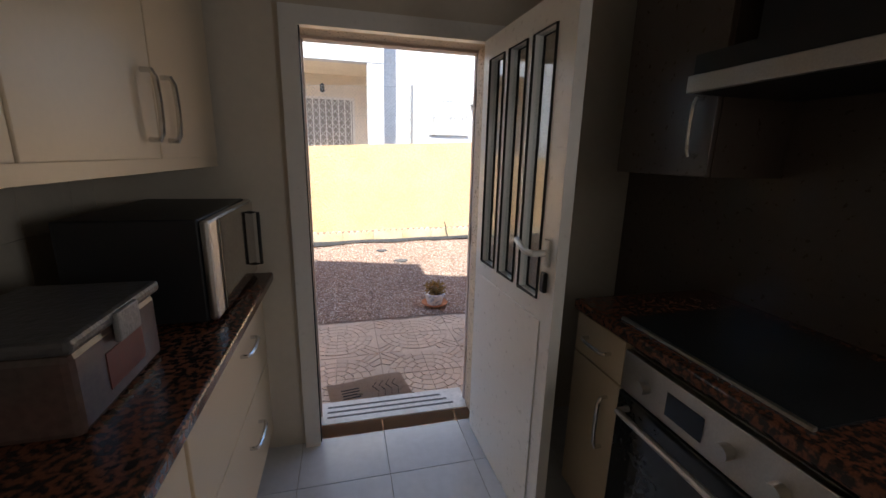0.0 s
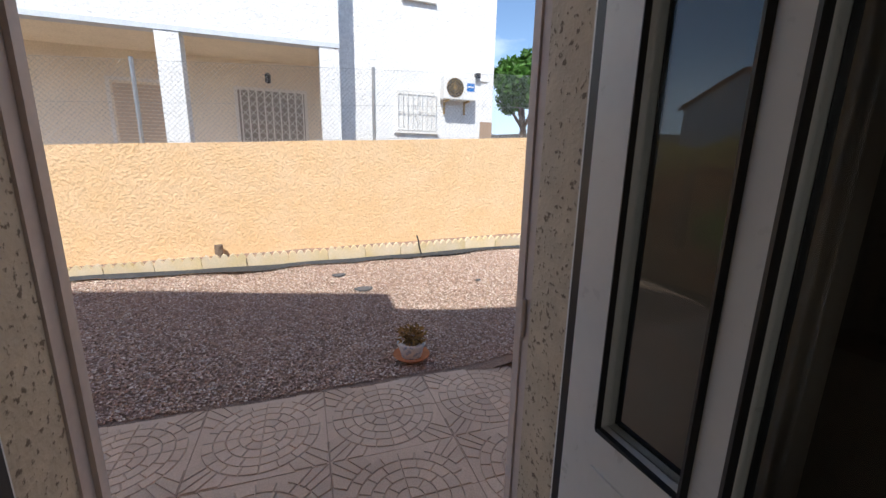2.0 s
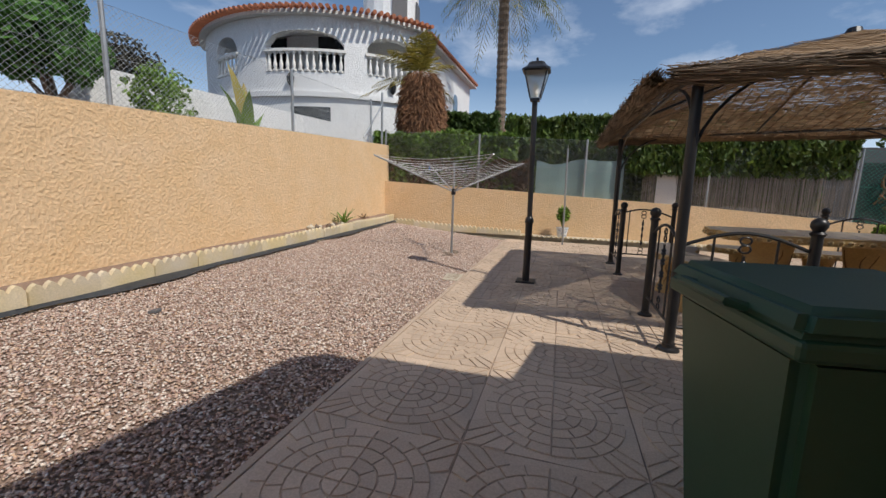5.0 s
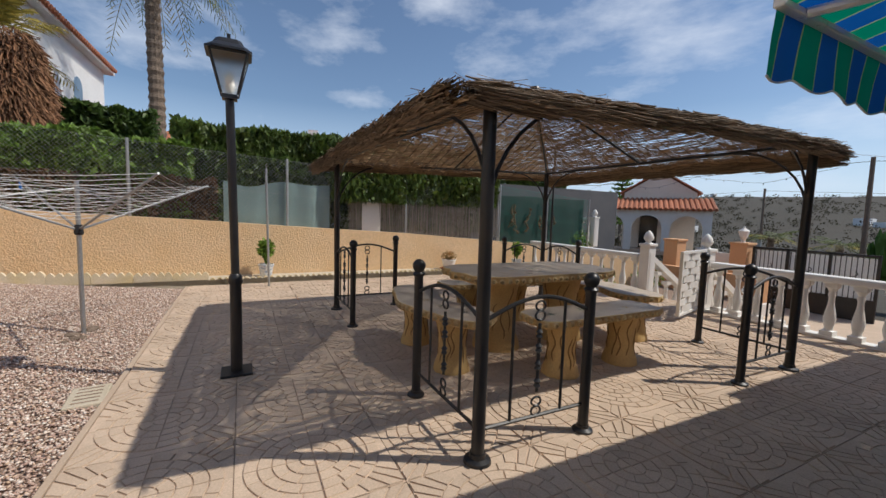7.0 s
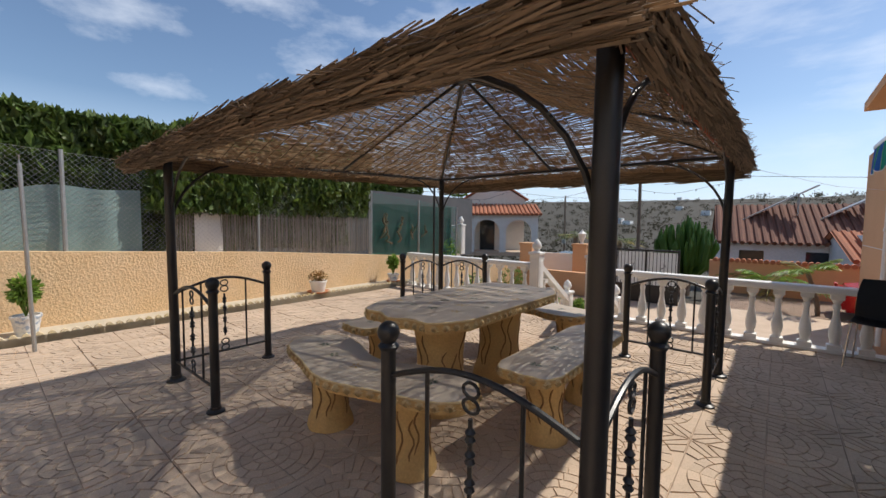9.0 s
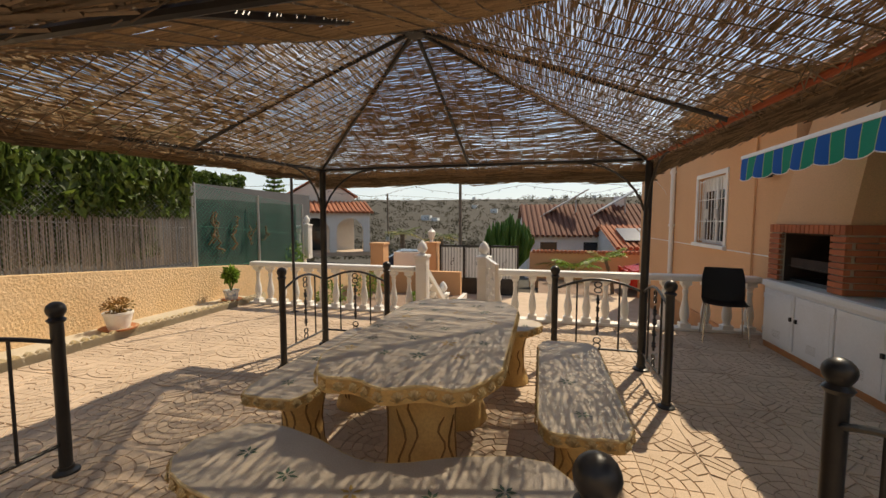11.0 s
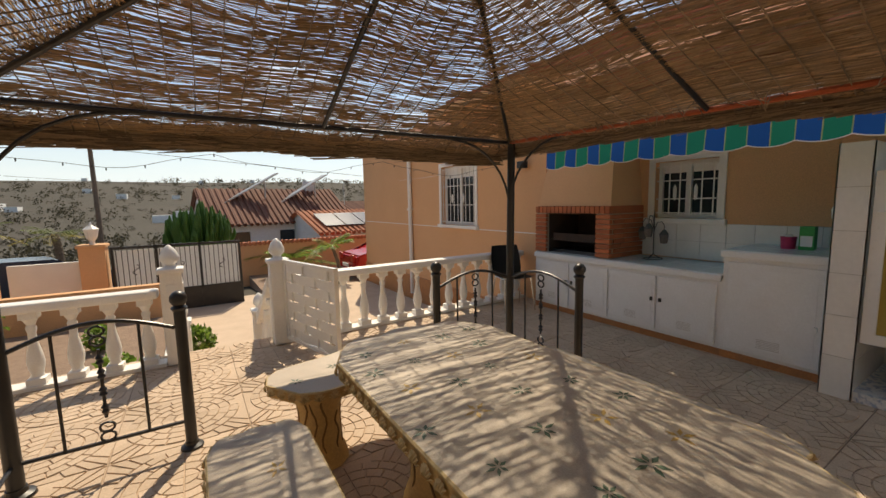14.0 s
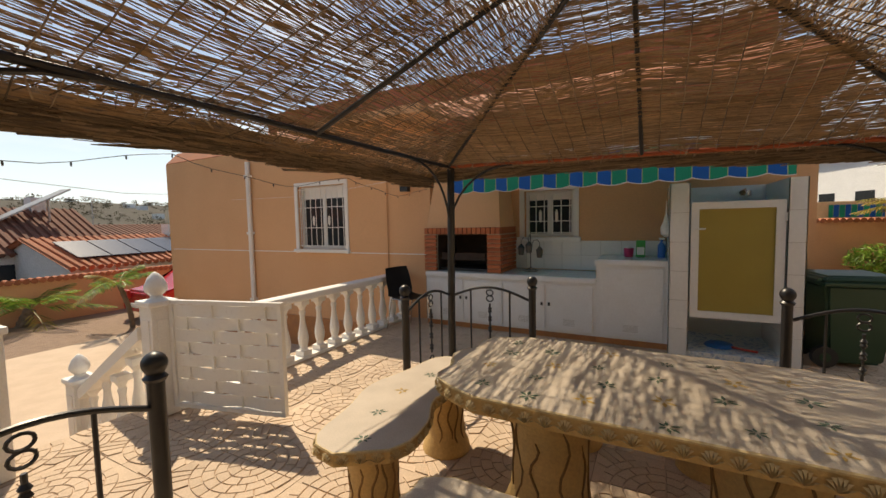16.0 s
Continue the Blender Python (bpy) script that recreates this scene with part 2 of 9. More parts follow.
M = dict(
    stucco_yellow=mat("stucco_yellow", (0.73, 0.50, 0.275), (0.76, 0.55, 0.34), rough=0.95, scale=2.5, fine=38, bump=0.3, fine_bump=1.0, dist=0.016, stain=0.7),
    stucco_peach=mat("stucco_peach", (0.70, 0.40, 0.21), (0.64, 0.35, 0.18), rough=0.9, scale=1.5, fine=120, bump=0.2, fine_bump=0.5, dist=0.004, stain=0.5),
    stucco_white=mat("stucco_white", (0.80, 0.80, 0.79), (0.72, 0.72, 0.71), rough=0.9, scale=2, fine=22, bump=0.2, fine_bump=1.0, dist=0.02),
    porch_cream=mat("porch_cream", (0.80, 0.73, 0.62), (0.72, 0.65, 0.54), rough=0.9, scale=2, fine=40, dist=0.006),
    white_paint=mat("white_paint", (0.80, 0.78, 0.74), (0.70, 0.67, 0.62), rough=0.5, scale=3, fine=80, bump=0.1, fine_bump=0.2, dist=0.004, grain=0.06),
    white_pvc=mat("white_pvc", (0.78, 0.77, 0.74), (0.77, 0.755, 0.72), rough=0.3, scale=2, fine=40, bump=0, fine_bump=0.05, dist=0.002, grain=0.02),
    paving=mat("paving", (0.55, 0.42, 0.31), (0.48, 0.36, 0.26), rough=0.85, scale=3.5, fine=110, bump=0.2, fine_bump=0.5, dist=0.003, vary=0.07, island=0.06, stain=0.8),
    paving_joint=mat("paving_joint", (0.36, 0.265, 0.19), (0.25, 0.18, 0.135), rough=0.95, scale=5, fine=120, dist=0.004, stain=0.9),
    concrete=mat("concrete", (0.55, 0.48, 0.37), (0.42, 0.35, 0.24), rough=0.9, scale=4, fine=90, bump=0.3, fine_bump=0.5, dist=0.005),
    edging=mat("edging", (0.66, 0.57, 0.43), (0.58, 0.44, 0.13), rough=0.9, scale=3, fine=90, bump=0.3, fine_bump=0.5, dist=0.005, vary=0.08),
    soil=mat("soil", (0.34, 0.235, 0.17), (0.22, 0.15, 0.11), rough=1, scale=8, fine=60, bump=0.5, fine_bump=1.0, dist=0.03),
    liner=mat("liner", (0.03, 0.032, 0.035), (0.07, 0.07, 0.07), rough=0.6, scale=20, fine=120, dist=0.004),
    black_iron=mat("black_iron", (0.012, 0.012, 0.014), (0.03, 0.028, 0.026), rough=0.38, scale=8, fine=120, bump=0.1, fine_bump=0.1, dist=0.002),
    grey_iron=mat("grey_iron", (0.10, 0.10, 0.10), (0.16, 0.13, 0.10), rough=0.5, metal=0.6, scale=8, fine=90, dist=0.002),
    rust=mat("rust", (0.40, 0.09, 0.035), (0.25, 0.07, 0.04), rough=0.8, scale=9, fine=90, dist=0.003),
    galvanised=mat("galvanised", (0.42, 0.43, 0.43), (0.30, 0.30, 0.30), rough=0.45, metal=0.7, scale=10, fine=90, dist=0.001),
    chrome=mat("chrome", (0.75, 0.74, 0.72), rough=0.22, metal=1.0, fine=60, bump=0, fine_bump=0.02),
    steel=mat("steel", (0.55, 0.54, 0.52), rough=0.35, metal=1.0, fine=60, bump=0, fine_bump=0.02, stretch3=(1, 30, 30), grain=0.04),
    reed=mat("reed", (0.38, 0.26, 0.15), (0.27, 0.18, 0.10), rough=0.85, scale=2, fine=60, bump=0, fine_bump=0.3, island=0.35, dist=0.003),
    reed_dark=mat("reed_dark", (0.25, 0.185, 0.125), (0.15, 0.11, 0.075), rough=0.9, scale=2, fine=60, bump=0, fine_bump=0.3, island=0.5, dist=0.003),
    terrazzo=mat("terrazzo", (0.50, 0.42, 0.335), (0.39, 0.32, 0.25), rough=0.55, scale=5, fine=170, bump=0.1, fine_bump=0.35, dist=0.002, stain=0.8),
    trunk_ochre=mat("trunk_ochre", (0.56, 0.37, 0.15), (0.44, 0.27, 0.10), rough=0.75, scale=5, fine=70, bump=0.3, fine_bump=0.4, dist=0.006),
    bark_groove=mat("bark_groove", (0.24, 0.135, 0.05), (0.16, 0.09, 0.04), rough=0.9, fine=90),
    lace_edge=mat("lace_edge", (0.60, 0.46, 0.25), (0.42, 0.30, 0.14), rough=0.7, scale=8, fine=90, dist=0.004),
    motif_green=mat("motif_green", (0.05, 0.10, 0.055), (0.03, 0.05, 0.03), rough=0.5, fine=90),
    motif_ochre=mat("motif_ochre", (0.45, 0.28, 0.06), (0.3, 0.18, 0.05), rough=0.5, fine=90),
    brick=mat("brick", (0.48, 0.14, 0.055), (0.36, 0.10, 0.045), rough=0.85, scale=9, fine=90, vary=0.18, dist=0.004),
    mortar=mat("mortar", (0.50, 0.40, 0.30), (0.36, 0.28, 0.2), rough=0.95, fine=120),
    # dark brown carries the shade on the kitchen's right side
    shaded_brown=mat("shaded_brown", (0.10, 0.075, 0.06), (0.07, 0.055, 0.045), rough=0.3, scale=3, fine=40, dist=0.002, grain=0.06),
    travertine=mat("travertine", (0.60, 0.49, 0.35), (0.16, 0.11, 0.07), rough=0.75, scale=85, fine=14, bump=0.6, fine_bump=0.1, dist=0.005, stain=0.9, contrast=(0.585, 0.65)),
    sandstone=mat("sandstone", (0.46, 0.36, 0.26), (0.36, 0.27, 0.19), rough=0.95, scale=9, fine=60, bump=0.3, fine_bump=0.6, dist=0.006),
    brown_tile=mat("brown_tile", (0.20, 0.085, 0.055), (0.13, 0.06, 0.045), rough=0.85, scale=5, fine=70, vary=0.15, dist=0.004),
    soot=mat("soot", (0.035, 0.024, 0.018), (0.085, 0.05, 0.035), rough=0.95, scale=6),
    white_tile=mat("white_tile", (0.78, 0.77, 0.74), (0.74, 0.73, 0.69), rough=0.15, scale=2, fine=30, bump=0.05, fine_bump=0.03, vary=0.03, dist=0.002, grain=0.03),
    grout=mat("grout", (0.55, 0.52, 0.47), (0.4, 0.38, 0.34), rough=0.95, fine=120),
    cab_white=mat("cab_white", (0.82, 0.82, 0.81), (0.74, 0.72, 0.69), rough=0.45, scale=4, fine=60, bump=0.05, fine_bump=0.05, dist=0.002, grain=0.04),
    ochre_glass=mat("ochre_glass", (0.36, 0.27, 0.06), (0.32, 0.235, 0.05), rough=0.3, scale=4, fine=300, fine_bump=0.3, dist=0.002),
    dark_glass=mat("dark_glass", (0.02, 0.024, 0.028), (0.03, 0.035, 0.04), rough=0.05, bump=0, fine_bump=0),
    black_plastic=mat("black_plastic", (0.015, 0.015, 0.017), (0.022, 0.022, 0.025), rough=0.45, fine=150, dist=0.001, grain=0.05),
    bin_green=mat("bin_green", (0.012, 0.05, 0.022), (0.018, 0.06, 0.03), rough=0.5, scale=5, fine=200, dist=0.001, grain=0.06),
    terracotta=mat("terracotta", (0.48, 0.19, 0.08), (0.40, 0.17, 0.09), rough=0.8, fine=90),
    ceramic=mat("ceramic", (0.72, 0.72, 0.70), (0.30, 0.38, 0.50), rough=0.3, scale=22, fine=80, bump=0, fine_bump=0.02, stain=0.9, contrast=(0.52, 0.60)),
    roof_tile=mat("roof_tile", (0.45, 0.16, 0.075), (0.33, 0.13, 0.08), rough=0.85, scale=5, fine=70, vary=0.12, island=0.25, dist=0.004),
    car_red=mat("car_red", (0.42, 0.015, 0.02), rough=0.2, bump=0, fine_bump=0),
    car_dark=mat("car_dark", (0.02, 0.035, 0.07), rough=0.2, bump=0, fine_bump=0),
    grey_sheet=mat("grey_sheet", (0.10, 0.10, 0.105), (0.14, 0.13, 0.13), rough=0.7, scale=2, fine=50),
    green_net=mat("green_net", (0.032, 0.048, 0.046), (0.045, 0.06, 0.057), rough=0.9, scale=2, fine=200, bump=0.2, fine_bump=0.4, dist=0.005),
    pale_net=mat("pale_net", (0.25, 0.35, 0.335), (0.15, 0.22, 0.20), rough=0.9, scale=2, fine=200, bump=0.4, fine_bump=0.4, dist=0.01),
    cane=mat("cane", (0.38, 0.33, 0.27), (0.27, 0.23, 0.185), rough=0.9, fine=80, island=0.4),
    green_wire=mat("green_wire", (0.02, 0.19, 0.135), rough=0.5, fine=60),
    bark=mat("bark", (0.23, 0.17, 0.125), (0.12, 0.085, 0.06), rough=0.95, scale=14, fine=60, bump=0.8, fine_bump=0.6, dist=0.03),
    palm_skirt=mat("palm_skirt", (0.26, 0.13, 0.065), (0.15, 0.075, 0.04), rough=0.95, scale=8, fine=60, island=0.5, dist=0.01),
    kitchen_door=mat("kitchen_door", (0.66, 0.55, 0.40), (0.62, 0.51, 0.37), rough=0.35, scale=2, fine=60, bump=0, fine_bump=0.04, dist=0.001, grain=0.02),
    granite=mat("granite", (0.17, 0.065, 0.035), (0.03, 0.02, 0.018), rough=0.16, scale=70, fine=300, bump=0, fine_bump=0, stain=1.0, contrast=(0.42, 0.56)),
    floor_tile=mat("floor_tile", (0.62, 0.62, 0.63), (0.50, 0.51, 0.54), rough=0.12, scale=4, fine=30, bump=0.02, fine_bump=0.02, vary=0.04, dist=0.002, grain=0.05),
    wall_tile=mat("wall_tile", (0.66, 0.60, 0.51), (0.60, 0.55, 0.47), rough=0.2, scale=3, fine=30, vary=0.04, bump=0.03, fine_bump=0.02, dist=0.002, grain=0.03),
    marble=mat("marble", (0.66, 0.63, 0.59), (0.5, 0.46, 0.42), rough=0.3, scale=8, fine=50, bump=0, fine_bump=0.05),
    card=mat("card", (0.36, 0.25, 0.17), (0.30, 0.21, 0.14), rough=0.95, scale=6, fine=90, dist=0.002),
    ink=mat("ink", (0.03, 0.025, 0.025), rough=0.9, bump=0, fine_bump=0),
    blue_plastic=mat("blue_plastic", (0.01, 0.15, 0.5), rough=0.4, bump=0, fine_bump=0),
    red_plastic=mat("red_plastic", (0.5, 0.03, 0.02), rough=0.4, bump=0, fine_bump=0),
    box_content=mat("box_content", (0.16, 0.05, 0.045), rough=0.5, bump=0, fine_bump=0),
    pink_paper=mat("pink_paper", (0.55, 0.03, 0.12), rough=0.5, bump=0, fine_bump=0),
    green_paper=mat("green_paper", (0.03, 0.35, 0.08), rough=0.5, bump=0, fine_bump=0),
    stone_face=mat("stone_face", (0.40, 0.17, 0.06), (0.26, 0.11, 0.05), rough=0.5, scale=9, fine=50, vary=0.15, island=0.3, dist=0.004),
    ground=mat("ground", (0.060, 0.049, 0.035), (0.034, 0.036, 0.024), rough=1, scale=0.06, fine=1.2, bump=0.2, fine_bump=0.6, dist=0.2),
    asphalt=mat("asphalt", (0.10, 0.10, 0.10), (0.14, 0.135, 0.13), rough=0.9, scale=1, fine=120, dist=0.004),
    gate_sheet=leafy("gate_sheet", (0.80, 0.80, 0.80), (0.74, 0.74, 0.74), 0.02),
    scrub=leafy("scrub", (0.058, 0.055, 0.032), (0.066, 0.050, 0.034)),
    hedge_green=leafy("hedge_green", (0.075, 0.125, 0.022), (0.045, 0.085, 0.018)),
    cypress=leafy("cypress", (0.085, 0.14, 0.026), (0.125, 0.165, 0.03)),
    dry_leaf=leafy("dry_leaf", (0.16, 0.085, 0.04), (0.10, 0.07, 0.03)),
    ivy=leafy("ivy", (0.17, 0.27, 0.045), (0.10, 0.18, 0.03)),
    tree_leaf=leafy("tree_leaf", (0.085, 0.20, 0.03), (0.05, 0.13, 0.02)),
    palm_leaf=leafy("palm_leaf", (0.10, 0.15, 0.04), (0.20, 0.17, 0.05)),
    yellow_leaf=leafy("yellow_leaf", (0.34, 0.26, 0.05), (0.19, 0.21, 0.05)),
    succulent=leafy("succulent", (0.26, 0.20, 0.06), (0.42, 0.14, 0.06)),
    bright_leaf=leafy("bright_leaf", (0.20, 0.32, 0.05), (0.12, 0.22, 0.03)),
    awning=stripes_mat(),
    pebbles=pebbles_mat(),
    pane=glass("pane"),
    lamp_pane=glass("lamp_pane", (0.95, 0.93, 0.85), 0.45),
)

# ---- mesh helpers ----


def thing(name, loc=(0, 0, 0), label="", category="", group="", kind="", rz=0.0):
    ob = new(name)
    ob.empty_display_size = 0.1
    ob.matrix_basis = pose(*loc, 0, 0, rz)
    return tagged(ob, label, category, group, kind)


def finish(name, bm, material, smooth=False):
    me = bpy.data.meshes.new(name)
    bmesh.ops.recalc_face_normals(bm, faces=bm.faces)
    if smooth:
        for f in bm.faces:
            f.smooth = True
    bm.to_mesh(me)
    bm.free()
    me.materials.append(material)
    if smooth:
        me.set_sharp_from_angle(angle=radians(40))
    return me


def part(name, bm, material, parent=None, label="", smooth=False):
    ob = new(name, finish(name, bm, material, smooth))
    if parent:
        ob.parent = parent
    if label:
        ob["label"] = label
    return ob


def solo(name, bm, material, label, category, kind="", group="", smooth=False):
    return tagged(part(name, bm, material, None, "", smooth), label, category, group, kind)


def quick(name, verts, faces, material, parent=None, smooth=False):
    me = bpy.data.meshes.new(name)
    me.from_pydata(verts, [], faces)
    me.update()
    me.materials.append(material)
    if smooth:
        me.shade_smooth()
    ob = new(name, me)
    if parent:
        ob.parent = parent
    return ob


def box(bm, x0, y0, z0, x1, y1, z1, bevel=0.0):
    g = bmesh.ops.create_cube(bm, size=1.0)
    for v in g["verts"]:
        v.co = Vector(((x0 + x1) / 2 + v.co.x * (x1 - x0), (y0 + y1) / 2 + v.co.y * (y1 - y0), (z0 + z1) / 2 + v.co.z * (z1 - z0)))
    if bevel:
        es = list({e for v in g["verts"] for e in v.link_edges})
        bmesh.ops.bevel(bm, geom=es, offset=bevel, segments=2, affect="EDGES", profile=0.5)
    return bm


def B(*a, **k):
    return box(bmesh.new(), *a, **k)


def tube(bm, pts, r, seg=8, cap=True):
    """A round bar along pts; r a radius or one for each point."""
    pts = [Vector(p) for p in pts]
    rs = r if isinstance(r, (list, tuple)) else [r] * len(pts)
    rings, up = [], None
    for i, p in enumerate(pts):
        d = (pts[min(i + 1, len(pts) - 1)] - pts[max(i - 1, 0)]).normalized()
        if up is None:
            up = d.orthogonal().normalized()
        else:
            up = (up - d * up.dot(d)).normalized()
        side = d.cross(up)
        rings.append([bm.verts.new(p + (up * math.cos(2 * math.pi * k / seg) + side * math.sin(2 * math.pi * k / seg)) * rs[i]) for k in range(seg)])
    for a, b in zip(rings, rings[1:]):
        for k in range(seg):
            bm.faces.new((a[k], a[(k + 1) % seg], b[(k + 1) % seg], b[k]))
    if cap:
        bm.faces.new(rings[0])
        bm.faces.new(rings[-1])
    return bm


def T(pts, r, seg=8):
    return tube(bmesh.new(), pts, r, seg)


def lathe(bm, prof, seg=16, at=(0, 0, 0), square=False):
    """prof: (radius, height) from bottom to top."""
    rings = []
    for r, z in prof:
        ring = []
        for k in range(seg):
            a = 2 * math.pi * (k + 0.5) / seg
            c, s = math.cos(a), math.sin(a)
            q = max(abs(c), abs(s)) if square else 1.0
            ring.append(bm.verts.new((at[0] + r * c / q, at[1] + r * s / q, at[2] + z)))
        rings.append(ring)
    for a, b in zip(rings, rings[1:]):
        for k in range(seg):
            bm.faces.new((a[k], a[(k + 1) % seg], b[(k + 1) % seg], b[k]))
    bm.faces.new(rings[0])
    bm.faces.new(rings[-1])
    return bm


def L(prof, seg=16, at=(0, 0, 0), square=False):
    return lathe(bmesh.new(), prof, seg, at, square)


def slab(bm, outline, z0, z1):
    """A prism on a closed outline of (x, y)."""
    lo = [bm.verts.new((x, y, z0)) for x, y in outline]
    hi = [bm.verts.new((x, y, z1)) for x, y in outline]
    n = len(outline)
    for i in range(n):
        bm.faces.new((lo[i], lo[(i + 1) % n], hi[(i + 1) % n], hi[i]))
    bm.faces.new(lo[::-1])
    bm.faces.new(hi)
    return bm


def wall(name, axis, a0, a1, t0, t1, z0, z1, holes, material, label):
    """A wall along axis from a0 to a1, between t0 and t1 across, with rectangular openings (a, b, low, high)."""
    bm = bmesh.new()

    def blk(u0, u1, lo, hi):
        if u1 - u0 > 1e-4 and hi - lo > 1e-4:
            if axis == "x":
                box(bm, u0, t0, lo, u1, t1, hi)
            else:
                box(bm, t0, u0, lo, t1, u1, hi)
    u = a0
    for h0, h1, lo, hi in sorted(holes):
        blk(u, h0, z0, z1)
        blk(h0, h1, z0, lo)
        blk(h0, h1, hi, z1)
        u = h1
    blk(u, a1, z0, z1)
    return solo(name, bm, material, label, "wall", "structure")


def sticks(name, segs, material, parent=None):
    """Many thin three-sided bars as one mesh: rows of (start, end, radius)."""
    P0 = np.array([s[0] for s in segs], float)
    P1 = np.array([s[1] for s in segs], float)
    R = np.array([s[2] for s in segs], float)[:, None]
    D = P1 - P0
    D /= np.maximum(np.linalg.norm(D, axis=1, keepdims=True), 1e-9)
    ref = np.where(np.abs(D[:, 2:3]) > 0.9, np.array([[1.0, 0, 0]]), np.array([[0, 0, 1.0]]))
    U = np.cross(D, ref)
    U /= np.linalg.norm(U, axis=1, keepdims=True)
    W = np.cross(D, U)
    V = []
    for P in (P0, P1):
        for k in range(3):
            a = 2 * math.pi * k / 3
            V.append(P + R * (U * math.cos(a) + W * math.sin(a)))
    V = np.stack(V, 1).reshape(-1, 3)
    n = len(segs)
    base = (np.arange(n) * 6)[:, None]
    quads = np.concatenate([base + np.array([[k, (k + 1) % 3, 3 + (k + 1) % 3, 3 + k]]) for k in range(3)], 1).reshape(-1, 4)
    me = bpy.data.meshes.new(name)
    me.from_pydata(V.tolist(), [], quads.tolist())
    me.materials.append(material)
    ob = new(name, me)
    if parent:
        ob.parent = parent
    return ob


def leaves(name, centres, sizes, material, parent=None, droop=0.0, seed=0, aspect=0.5):
    """Many small leaves: bent quads at the centres, turned at random."""
    rg = np.random.default_rng(seed)
    C = np.asarray(centres, float)
    n = len(C)
    S = np.broadcast_to(np.asarray(sizes, float), (n,))[:, None]
    D = rg.normal(size=(n, 3))
    D[:, 2] -= droop
    D /= np.linalg.norm(D, axis=1, keepdims=True)
    E = rg.normal(size=(n, 3))
    E -= D * (E * D).sum(1, keepdims=True)
    E /= np.linalg.norm(E, axis=1, keepdims=True)
    N = np.cross(D, E)
    V = np.stack([C - D * S, C + E * S * aspect + N * S * 0.15, C + D * S, C - E * S * aspect + N * S * 0.15], 1).reshape(-1, 3)
    F = (np.arange(n) * 4)[:, None] + np.array([[0, 1, 2, 3]])
    me = bpy.data.meshes.new(name)
    me.from_pydata(V.tolist(), [], F.tolist())
    me.materials.append(material)
    ob = new(name, me)
    if parent:
        ob.parent = parent
    return ob

# ---- ground and levels ----
SLAB, FLOOR = -0.28, 0.03


def land(x, y):
    """Height of the open ground round the plot."""
    z = -0.95
    r = math.hypot(x - 5, y)
    if y < -11:
        z -= min(7.0, (-11 - y) * 0.09)
    if y > 6.7 and -8 < x:
        z = max(z, 0.75)
    if x > 10.5:
        z += min(1.0, 0.6 + (x - 10.5) * 0.4) * max(0.0, min(1.0, (y + 12) / 10)) * 1.3
    if r > 120:
        k = min(1.0, (r - 120) / 700)
        z += k * k * (3 - 2 * k) * (50 + 9 * noise.noise(Vector((x * 0.004, y * 0.004, 0))))
    return z


def build_ground():
    bm = bmesh.new()
    axis = [-1500, -1000, -700, -500, -350, -240, -160, -110, -75, -50, -35, -25, -18, -14.5, -14, -11, -9, -6, -4, 0, 4, 6.0, 6.62, 6.72, 8.5, 10.45, 10.55, 11.5, 12, 14, 17, 22, 28, 36, 50, 75, 110, 160, 240, 350, 500, 700, 1000, 1500]
    V = [[bm.verts.new((x, y, land(x, y))) for x in axis] for y in axis]
    for j in range(len(axis) - 1):
        for i in range(len(axis) - 1):
            bm.faces.new((V[j][i], V[j][i + 1], V[j + 1][i + 1], V[j + 1][i]))
    solo("ground", bm, M["ground"], "dry scrubby valley ground with low hills", "ground", "structure", smooth=True)


build_ground()
# base under the paving, and the gravel bed
solo("patio_base", slab(bmesh.new(), [(1.96, -3.62), (10.2, -3.62), (10.2, 3.395), (1.96, 3.395)], -1.2, -0.012), M["paving_joint"], "concrete base of the raised patio", "patio", "structure")
solo("doorstep_base", B(-3.5, 1.50, -1.0, 1.955, 3.46, SLAB - 0.012), M["paving_joint"], "concrete base of the paving outside the kitchen door", "paving", "structure")


def gravel_height(x, y):
    k = max(0.0, min(1.0, (y - 3.4) / 2.7))
    near = SLAB - 0.005 if x < 1.6 else (-0.05 if x > 3.2 else SLAB + (x - 1.6) / 1.6 * (0.23))
    far = -0.03 + 0.024 * max(0, x)
    return near + (far - near) * k + 0.012 * noise.noise(Vector((x * 1.3, y * 1.3, 3)))


